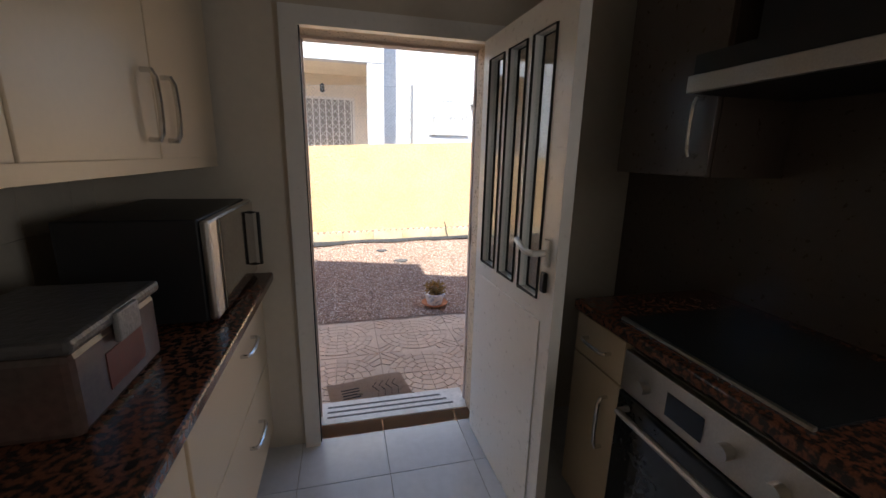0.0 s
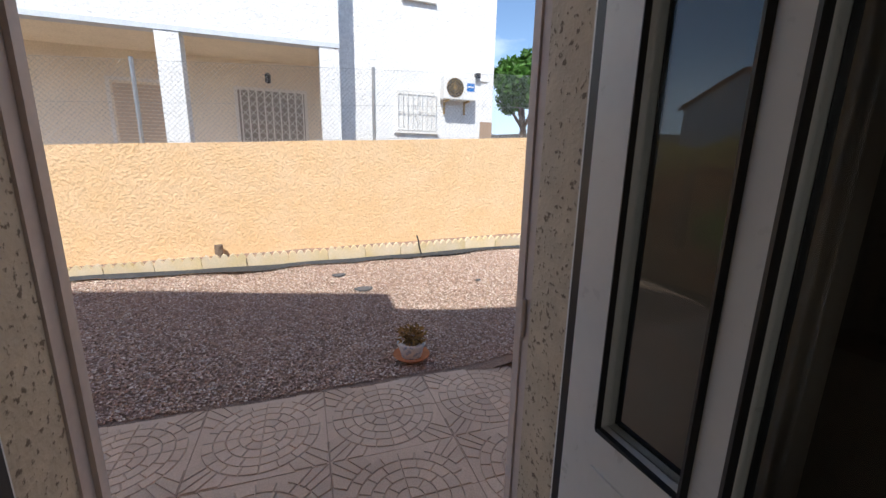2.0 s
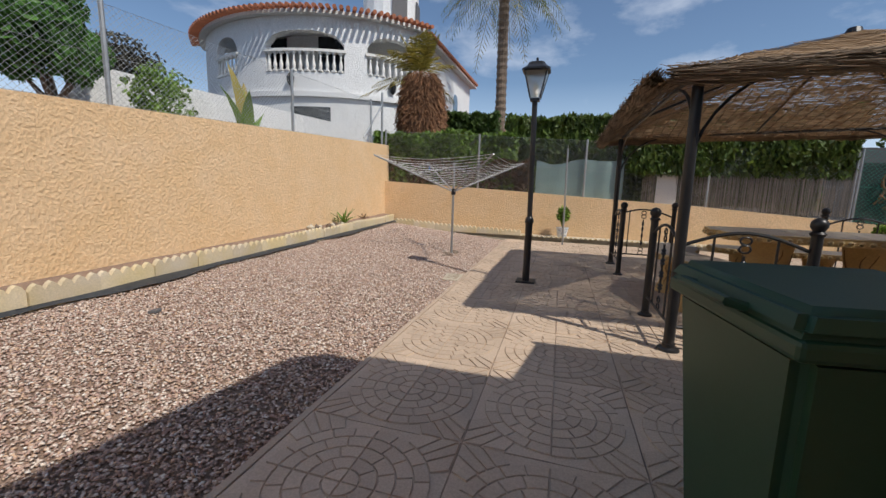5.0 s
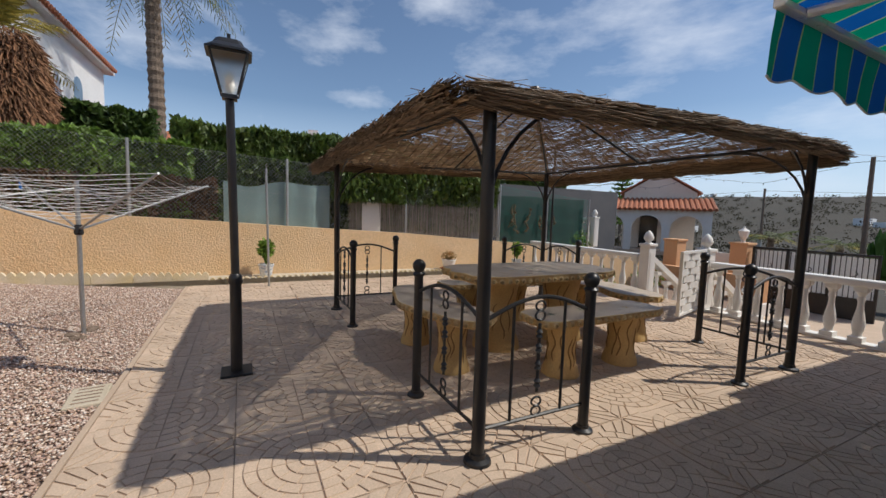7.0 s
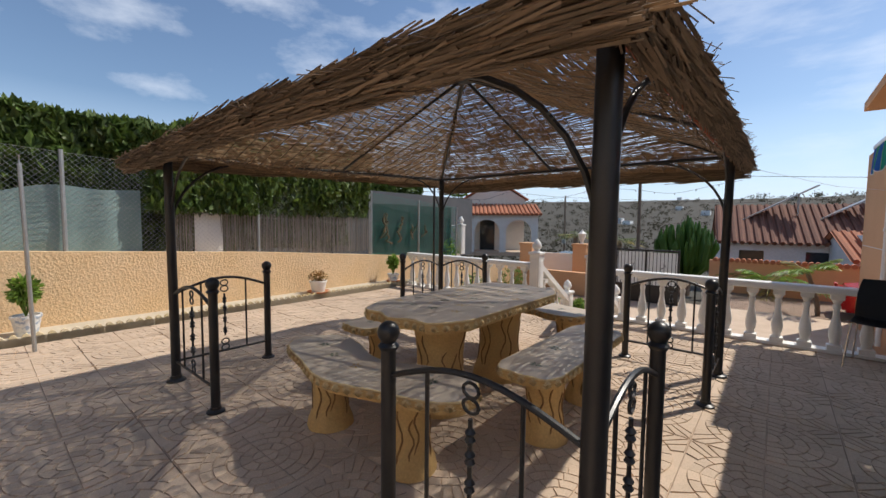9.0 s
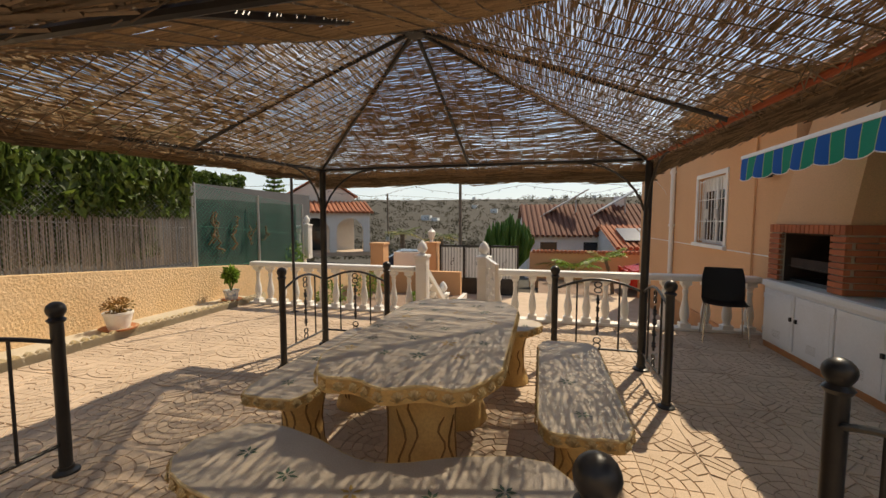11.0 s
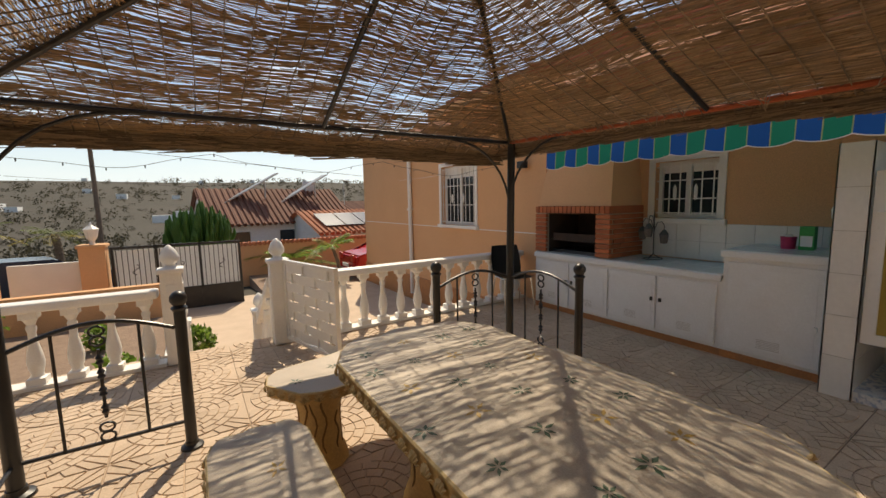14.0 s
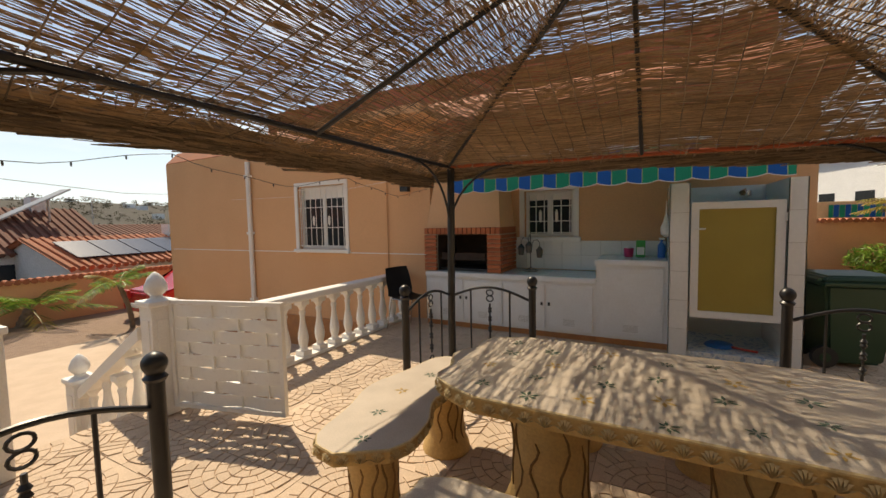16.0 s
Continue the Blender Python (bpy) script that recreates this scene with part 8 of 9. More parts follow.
def arched_villa():
    """A cream gabled villa with a lower tiled porch on round arches."""
    t = thing("porch_villa", (18.95, -20.2, -0.5), "cream villa with orange tiled porch roof on round arches", "house", "distant houses", rz=36)
    bm = bmesh.new()
    prof = [(-2.4, 0), (1.6, 0), (1.6, 3.5), (-0.4, 4.75), (-2.4, 3.5)]
    f, k = [bm.verts.new((x, -0.2, z)) for x, z in prof], [bm.verts.new((x, -5.0, z)) for x, z in prof]
    for i in range(5):
        bm.faces.new((f[i], f[(i + 1) % 5], k[(i + 1) % 5], k[i]))
    bm.faces.new(f)
    bm.faces.new(k)
    part("wall", bm, M["porch_cream"], t)
    for sx in (-1, 1):
        rm = bmesh.new()
        a, b = (-0.4, 4.83), (-0.4 + sx * 2.25, 3.44)
        lo = [rm.verts.new((x, y, z)) for x, z in (a, b) for y in (-0.05, -5.1)]
        hi = [rm.verts.new((v.co.x, v.co.y, v.co.z + 0.09)) for v in lo]
        for q in ((0, 1, 3, 2), (4, 6, 7, 5), (0, 4, 5, 1), (2, 3, 7, 6), (0, 2, 6, 4), (1, 5, 7, 3)):
            rm.faces.new([(lo + hi)[i] for i in q])
        part("roof", rm, M["roof_tile"], t)
    edges = [-3.0, -2.6, -1.0, -0.6, 1.0, 1.4, 3.0, 3.4]
    for i, (x0, x1) in enumerate(zip(edges, edges[1:])):
        if i % 2 == 0:
            part("porch_pier", B(x0, 1.7, 0, x1, 1.95, 2.5), M["white_paint"], t)
            continue
        r, c = (x1 - x0) / 2, (x0 + x1) / 2
        curve = [(c + r * math.cos(math.pi * q / 12), 1.3 + r * math.sin(math.pi * q / 12)) for q in range(13)]
        am = bmesh.new()
        fr, bk = [], []
        for y, row in ((1.95, fr), (1.7, bk)):
            for x, z in curve:
                row.append((am.verts.new((x, y, z)), am.verts.new((x, y, 2.5))))
        for q in range(12):
            am.faces.new((fr[q][0], fr[q + 1][0], fr[q + 1][1], fr[q][1]))
            am.faces.new((bk[q][0], bk[q][1], bk[q + 1][1], bk[q + 1][0]))
            am.faces.new((fr[q][0], bk[q][0], bk[q + 1][0], fr[q + 1][0]))
        part("porch_arch", am, M["white_paint"], t)
    part("porch_floor", B(-3.0, -0.2, -0.2, 3.4, 1.95, 0.05), M["paving"], t)
    part("porch_back_door", B(-0.4, -0.19, 0.05, 0.6, -0.15, 2.1), M["dark_glass"], t)
    me = finish("porch_tile", T([(0, 2.25, 2.42), (0, -0.2, 3.12)], 0.10, 6), M["roof_tile"])
    deck = bmesh.new()
    vs = [deck.verts.new(p) for p in ((-3.2, 2.2, 2.40), (3.6, 2.2, 2.40), (3.6, -0.2, 3.08), (-3.2, -0.2, 3.08), (-3.2, 2.2, 2.46), (3.6, 2.2, 2.46), (3.6, -0.2, 3.14), (-3.2, -0.2, 3.14))]
    for q in ((0, 1, 2, 3), (7, 6, 5, 4), (0, 4, 5, 1), (1, 5, 6, 2), (2, 6, 7, 3), (3, 7, 4, 0)):
        deck.faces.new([vs[i] for i in q])
    pr = part("porch_roof", deck, M["roof_tile"], t, "orange clay tiled porch roof")
    for i in range(26):
        ob = new("porch_tile", me)
        ob.parent = pr
        ob.matrix_basis = pose(-3.1 + i * 0.264, 0, 0.02)


arched_villa()
tiled_house("valley_house", -6.5, -30, -2.2, 8.0, 6.0, 2.9, 1.0, 10, "stucco_yellow", "cream house with brown tiled roof in the valley")
tiled_house("roof_behind_hedge", 25, 1.5, 1.3, 7.0, 6.0, 2.6, 1.0, 80, "stucco_white", "white bungalow with orange tiles behind the hedge")
tiled_house("roof_behind_palm", 30, 7.0, 1.3, 6.5, 6.0, 2.7, 1.3, 60, "stucco_white", "white house with orange tiles beyond the palm")
tiled_house("roof_behind_gazebo", 27, -5.5, 1.3, 7.0, 6.0, 2.4, 1.0, 90, "stucco_white", "white house with orange tiles beyond the cypresses")


def far_balustrade():
    b = thing("far_balustrade", (10.75, -6.3, 0), "white balustrade of the neighbouring terrace", "balustrade")
    part("terrace_wall", B(0, -0.1, -1.0, 3.0, 0.1, 0.55), M["stucco_white"], b)
    part("handrail", B(0, -0.1, 1.20, 3.0, 0.1, 1.30, bevel=0.02), M["white_paint"], b)
    for k in range(12):
        ob = new("baluster", BALUSTER)
        ob.parent = b
        ob.matrix_basis = pose(0.13 + k * 0.25, 0, 0.58) @ Matrix.Diagonal((1, 1, 1.02, 1))
    newel(10.66, -6.3, 0.5, 1.05)
    newel(13.85, -6.3, 0.5, 1.05)
    rg = np.random.default_rng(6)
    p = thing("terrace_bush", (10.9, -5.7, 0.2), "bright green bush below the terrace balustrade", "bush")
    lv = leaves("foliage", blob_points(rg, 900, (0, 0, 0.4), (0.5, 0.5, 0.5)), 0.05, M["bright_leaf"], p, seed=4)
    lv["kind"] = "stuff"


far_balustrade()


def euphorbia():
    """A candelabra cactus tree: dense upright ribbed stems."""
    c = thing("cactus_tree", (6.45, -14.6, -1.25), "big dark green candelabra cactus tree", "cactus")
    rg = random.Random(12)
    for k in range(110):
        a, q = rg.uniform(0, 6.28), math.sqrt(rg.random())
        x, y = 1.0 * q * math.cos(a), 1.0 * q * math.sin(a)
        h = 2.9 - 0.9 * q * q + rg.uniform(-0.2, 0.15)
        part("stem", T([(x * 0.3, y * 0.3, 0.6), (x * 0.9, y * 0.9, 1.4 * rg.uniform(0.8, 1.1)), (x * 1.05, y * 1.05, h - 0.2), (x * 1.05, y * 1.05, h)], [0.05, 0.07, 0.065, 0.02], 5), M["tree_leaf"], c)
    part("trunk", T([(0, 0, 0), (0, 0, 0.9)], [0.2, 0.25], 8), M["bark"], c)


euphorbia()


def poles():
    for x, y, h in ((10.4, -24.0, 7.6), (22.0, -40.0, 7.5)):
        p = thing("utility_pole", (x, y, -3.0), "dark wooden electricity pole with cables", "pole")
        part("shaft", T([(0, 0, 0), (0.05, 0, h)], [0.13, 0.09], 8), M["bark"], p)
        part("meter_box", B(-0.18, 0.1, 2.2, 0.18, 0.3, 2.8), M["galvanised"], p)
        for k, (dx, dy) in enumerate(((25, 9), (-30, -8))):
            part("cable", T([(0, 0, h - 0.2), (dx * 0.5, dy * 0.5, h - 1.0), (dx, dy, h - 0.3)], 0.015, 4), M["black_plastic"], p)
    a = thing("roof_aerial", (-3.2, -28.5, 1.0), "thin television aerial on a mast", "aerial")
    part("mast", T([(0, 0, 0), (0, 0, 2.3)], 0.025, 5), M["galvanised"], a)
    part("boom", T([(-0.7, 0, 2.2), (0.5, 0, 2.35)], 0.02, 5), M["galvanised"], a)
    for k in range(6):
        part("element", T([(-0.7 + k * 0.2, -0.25, 2.2 + k * 0.025), (-0.7 + k * 0.2, 0.25, 2.2 + k * 0.025)], 0.012, 4), M["galvanised"], a)


poles()


def valley():
    """Scrub, orchards and far roofs in the valley, thinning to the hills."""
    rg = np.random.default_rng(77)
    cs, sz = [], []
    for k in range(5200):
        r = 20 + 640 * rg.random() ** 2.0
        a = rg.uniform(math.radians(212), math.radians(338))
        x, y = 5 + r * math.cos(a), r * math.sin(a)
        if y > -15 or (y > -32 and -10 < x < 9) or noise.noise(Vector((x * 0.03, y * 0.03, 9))) < -0.22:
            continue
        g = land(x, y)
        s = (0.7 + 1.0 * rg.random() ** 2) * (1 + r / 260)
        m = 110 if r < 70 else (46 if r < 160 else 24)
        P = blob_points(rg, m, (x, y, g + s * 0.7), (s * rg.uniform(0.9, 1.5), s * 1.1, s * rg.uniform(0.6, 1.0)), 0.25)
        cs.append(P)
        sz.append(np.full(m, (0.075 if r < 70 else 0.13) * s + 0.0004 * r))
    ob = leaves("valley_scrub", np.concatenate(cs), np.concatenate(sz), M["scrub"], seed=3, aspect=0.8)
    tagged(ob, "dry olive green scrub and trees filling the valley", "scrub", kind="stuff")
    bm = bmesh.new()
    for k in range(45):
        r = 190 + 600 * rg.random()
        a = rg.uniform(math.radians(240), math.radians(330))
        x, y = 5 + r * math.cos(a), r * math.sin(a)
        w = rg.uniform(4, 8)
        g = land(x, y)
        box(bm, x - w / 2, y - 4, g - 2, x + w / 2, y + 4, g + rg.uniform(2.6, 4.2))
    ob = solo("far_houses", bm, M["stucco_white"], "tiny white houses scattered over the far hills", "houses", "stuff")


valley()
# garden side west of the house, seen past the shower at the end
def west_side():
    solo("west_wall", B(-6.2, 1.7, -0.95, -6.0, 6.56, 1.28), M["stucco_peach"], "orange rendered wall closing the garden", "wall", "structure")
    cp = thing("west_coping", (-6.1, 0, 1.28), "clay tile coping on the garden end wall", "coping", kind="structure")
    me = finish("coping_tile", tube(bmesh.new(), [(0.16, 0, 0.0), (-0.16, 0, 0.0)], 0.06, 8), M["roof_tile"])
    for k in range(38):
        ob = new("coping_tile", me)
        ob.parent = cp
        ob.matrix_basis = pose(0, 1.76 + k * 0.126, 0.02)
    solo("west_wall_beyond", B(-9.2, 1.0, -0.95, -9.0, 9.0, 1.85), M["stucco_yellow"], "pale orange wall of the plot beyond", "wall", "structure")
    solo("beach_towel", B(-8.98, 4.75, 1.36, -8.96, 6.0, 1.75), M["awning"], "blue striped towel hung over the wall", "towel")
    tiled_house("west_house", -19.0, 10.5, -0.5, 6.0, 7.0, 4.6, 1.0, 20, "stucco_white", "white house with small windows beyond the end wall")
    palm("feather_palm", -5.2, 5.35, 0.0, 1.55, 0.09, 16, 1.5, "yellow green feathery palm by the end wall", 9, False, 0.7, 0.35, "yellow_leaf")
    rg = np.random.default_rng(5)
    p = thing("border_bush", (-5.3, 4.6, 0.0), "bright green leafy bush before the end wall", "bush")
    lv = leaves("foliage", blob_points(rg, 700, (0, 0, 0.35), (0.5, 0.6, 0.4)), 0.09, M["bright_leaf"], p, seed=4, aspect=0.25)
    lv["kind"] = "stuff"


west_side()

# ---- loose things in the garden and on the patio ----


def street_lamp():
    l = thing("garden_lamp", (5.92, 2.65, 0), "black iron garden lamp post with a glazed lantern", "lamp")
    part("base_plate", B(-0.11, -0.11, 0, 0.11, 0.11, 0.02, bevel=0.004), M["black_iron"], l)
    lean = 0.02
    part("lower_pole", T([(0, 0, 0.02), (0, 0, 0.72)], 0.042, 14), M["black_iron"], l, smooth=True)
    part("collar", L([(0.046, 0.70), (0.052, 0.72), (0.046, 0.76), (0.034, 0.78)], 14), M["black_iron"], l, smooth=True)
    part("upper_pole", T([(0, 0, 0.76), (-0.01, lean, 2.08)], 0.03, 14), M["black_iron"], l, smooth=True)
    h = part("lantern", B(-0.06, lean - 0.05, 2.07, 0.04, lean + 0.05, 2.10), M["black_iron"], l, "tapered lantern with frosted panes")
    c = (-0.01, lean)
    for a in range(4):
        t0, t1 = math.pi / 4 + a * math.pi / 2, math.pi / 4 + (a + 1) * math.pi / 2
        lo = [(c[0] + 0.075 * math.cos(t), c[1] + 0.075 * math.sin(t), 2.10) for t in (t0, t1)]
        hi = [(c[0] + 0.17 * math.cos(t), c[1] + 0.17 * math.sin(t), 2.38) for t in (t0, t1)]
        bm = bmesh.new()
        bm.faces.new([bm.verts.new(p) for p in (lo[0], lo[1], hi[1], hi[0])])
        g = part("lantern_pane", bm, M["lamp_pane"], h)
        g.visible_shadow = False
        part("lantern_edge", T([lo[0], hi[0]], 0.009, 5), M["black_iron"], h)
        part("lantern_edge", T([hi[0], hi[1]], 0.009, 5), M["black_iron"], h)
    part("lantern_roof", L([(0.15, 2.385), (0.15, 2.40), (0.10, 2.44), (0.08, 2.475), (0.03, 2.49), (0.012, 2.50), (0.012, 2.53)], 4 * 4, (c[0], c[1], 0), square=True), M["black_iron"], h)
    part("bulb", L([(0.02, 2.12), (0.03, 2.16), (0.03, 2.24), (0.01, 2.27)], 10, (c[0], c[1], 0)), M["white_paint"], h)


street_lamp()


def rotary_dryer():
    d = thing("rotary_dryer", (7.55, 4.02, gravel_height(7.55, 4.02)), "metal rotary clothes dryer with white lines, opened out", "clothes dryer")
    part("pole", T([(0, 0, -0.05), (0, 0, 1.50)], 0.02, 10), M["galvanised"], d, smooth=True)
    part("hub", L([(0.03, 0.98), (0.04, 1.0), (0.03, 1.08)], 10), M["black_plastic"], d)
    tips = []
    for k in range(4):
        a = radians(38 + 90 * k)
        u = Vector((math.cos(a), math.sin(a), 0))
        tip = u * 1.32 + Vector((0, 0, 1.55))
        tips.append((u, tip))
        part("arm", T([u * 0.03 + Vector((0, 0, 1.04)), tip], 0.011, 6), M["galvanised"], d)
        part("stay", T([Vector((0, 0, 1.43)), u * 0.75 + Vector((0, 0, 1.28))], 0.006, 5), M["galvanised"], d)
    seg = []
    for q in range(11):
        t = 0.25 + 0.75 * q / 10
        for k in range(4):
            p0 = Vector((0, 0, 1.04)).lerp(tips[k][1], t)
            p1 = Vector((0, 0, 1.04)).lerp(tips[(k + 1) % 4][1], t)
            m = (p0 + p1) / 2 - Vector((0, 0, 0.02 + 0.05 * t))
            a1, a2 = p0.lerp(m, 0.5) - Vector((0, 0, 0.01)), m.lerp(p1, 0.5) - Vector((0, 0, 0.01))
            for u, v in ((p0, a1), (a1, m), (m, a2), (a2, p1)):
                seg.append((tuple(u), tuple(v), 0.0028))
    w = sticks("washing_line", seg, M["white_pvc"], d)
    w["kind"] = "stuff"
    part("peg", B(1.0, 0.75, 1.42, 1.02, 0.77, 1.50), M["blue_plastic"], d, "blue peg")
    p = thing("metal_pole", (9.62, 2.22, 0), "thin galvanised pole standing on the patio edge", "pole")
    part("shaft", T([(0, 0, 0), (0.02, 0.03, 1.92)], 0.018, 8), M["galvanised"], p, smooth=True)
    part("hook", T([(0.02, 0.03, 1.88), (0.05, 0.03, 1.95), (0.02, 0.03, 2.0)], 0.006, 5), M["galvanised"], p)
    g = thing("drain_slab", (5.92, 3.55, gravel_height(5.92, 3.55)), "worn concrete drain cover on the gravel edge", "drain cover", rz=6)
    part("cover", B(-0.17, -0.11, -0.03, 0.17, 0.11, 0.02, bevel=0.01), M["concrete"], g)
    for k in range(5):
        part("slot", B(-0.13 + k * 0.06, -0.07, 0.0205, -0.115 + k * 0.06, 0.07, 0.022), M["soil"], g)
    s = thing("earth_patch", (7.5, 4.0, gravel_height(7.5, 4.0)), "dark clods of earth at the dryer foot", "earth")
    rg = random.Random(2)
    for k in range(9):
        bm = bmesh.new()
        bmesh.ops.create_icosphere(bm, subdivisions=1, radius=rg.uniform(0.03, 0.07))
        for v in bm.verts:
            v.co = Vector((v.co.x * rg.uniform(0.8, 1.6), v.co.y * rg.uniform(0.8, 1.4), v.co.z * 0.5))
        o = part("clod", bm, M["bark"], s)
        o.matrix_basis = pose(rg.uniform(-0.25, 0.25), rg.uniform(-0.15, 0.15), 0.01)


rotary_dryer()


def wheelie_bin():
    b = thing("wheelie_bin", (2.36, 1.62, 0), "dark green plastic wheeled rubbish bin with lid", "bin", rz=8)
    bm = bmesh.new()
    lo = [(-0.20, -0.21), (0.20, -0.21), (0.20, 0.21), (-0.20, 0.21)]
    hi = [(-0.275, -0.27), (0.275, -0.27), (0.275, 0.27), (-0.275, 0.27)]
    a = [bm.verts.new((*p, 0.04)) for p in lo]
    c = [bm.verts.new((*p, 0.80)) for p in hi]
    for k in range(4):
        bm.faces.new((a[k], a[(k + 1) % 4], c[(k + 1) % 4], c[k]))
    bm.faces.new(a)
    bm.faces.new(c)
    bmesh.ops.bevel(bm, geom=list(bm.edges), offset=0.03, segments=3, affect="EDGES")
    part("tub", bm, M["bin_green"], b, smooth=True)
    part("rim", B(-0.295, -0.29, 0.78, 0.295, 0.29, 0.825, bevel=0.012), M["bin_green"], b)
    bm = bmesh.new()
    vs0 = [bm.verts.new((x * 0.30, y * 0.30, 0.826)) for x, y in ((-1, -1), (1, -1), (1, 1), (-1, 1))]
    vs1 = [bm.verts.new((x * 0.27, y * 0.27, 0.885)) for x, y in ((-1, -1), (1, -1), (1, 1), (-1, 1))]
    for k in range(4):
        bm.faces.new((vs0[k], vs0[(k + 1) % 4], vs1[(k + 1) % 4], vs1[k]))
    bm.faces.new(vs0)
    bm.faces.new(vs1)
    bmesh.ops.bevel(bm, geom=list(bm.edges), offset=0.018, segments=2, affect="EDGES")
    lid = part("lid", bm, M["bin_green"], b, smooth=True)
    part("lid_grip", T([(-0.12, 0.29, 0.84), (-0.12, 0.33, 0.85), (0.12, 0.33, 0.85), (0.12, 0.29, 0.84)], 0.012, 6), M["bin_green"], lid)
    part("hinge_bar", T([(-0.25, -0.31, 0.84), (0.25, -0.31, 0.84)], 0.016, 8), M["bin_green"], b)
    for x in (-0.21, 0.21):
        w = part("wheel", T([(x - 0.03, -0.24, 0.10), (x + 0.03, -0.24, 0.10)], 0.10, 18), M["black_plastic"], b)
        part("wheel_hub", T([(x - 0.035, -0.24, 0.10), (x + 0.035, -0.24, 0.10)], 0.045, 12), M["bin_green"], w)
    part("sticker", B(-0.2735, 0.04, 0.72, -0.268, 0.07, 0.75), M["white_pvc"], b, "small white sticker")


wheelie_bin()


def flower_pot(x, y, z, r, h, kind, label, seed, saucer=True, leaf="succulent", tall=0.0):
    rg = np.random.default_rng(seed)
    p = thing("flower_pot", (x, y, z), label, "plant pot", "flower pots")
    z0 = 0.0
    if saucer:
        part("saucer", L([(r * 1.05, 0), (r * 1.35, 0.03), (r * 1.30, 0.035), (r * 1.0, 0.012)], 20), M["terracotta"], p, "orange terracotta saucer", smooth=True)
        z0 = 0.012
    part("pot", L([(r * 0.72, z0), (r * 0.98, h * 0.85), (r * 1.05, h * 0.87), (r * 1.05, h), (r * 0.92, h), (r * 0.9, h * 0.9)], 20), M[kind], p, smooth=True)
    part("potting_soil", L([(r * 0.9, h * 0.88), (r * 0.2, h * 0.93)], 14), M["bark"], p)
    n = 420
    lv = leaves("foliage", blob_points(rg, n, (0, 0, h + tall + r * 0.45), (r * 1.15, r * 1.15, r * 0.8 + tall * 0.35), 0.3), 0.018 if leaf == "succulent" else 0.035, M[leaf], p, seed=seed, aspect=0.6)
    lv["kind"] = "stuff"
    st = bmesh.new()
    for k in range(9):
        a = k * 0.7
        tube(st, [(0, 0, h * 0.9), (r * 0.8 * math.cos(a), r * 0.8 * math.sin(a), h + tall + r * 0.6)], 0.004 + 0.012 * tall, 4)
    part("stems", st, M[leaf], p)


flower_pot(1.12, 3.72, -0.240, 0.115, 0.145, "ceramic", "painted white pot with a reddish succulent on a saucer", 1)
flower_pot(10.12, 2.24, 0.09, 0.125, 0.22, "ceramic", "white blue pot with a tall leggy jade plant by the wall", 2, False, "bright_leaf", 0.22)
flower_pot(10.12, -1.40, 0.09, 0.15, 0.22, "white_paint", "white pot with reddish succulents by the wall", 3, True)
flower_pot(10.12, -3.22, 0.09, 0.12, 0.18, "ceramic", "painted pot with a leggy bright green money plant", 4, True, "bright_leaf", 0.20)


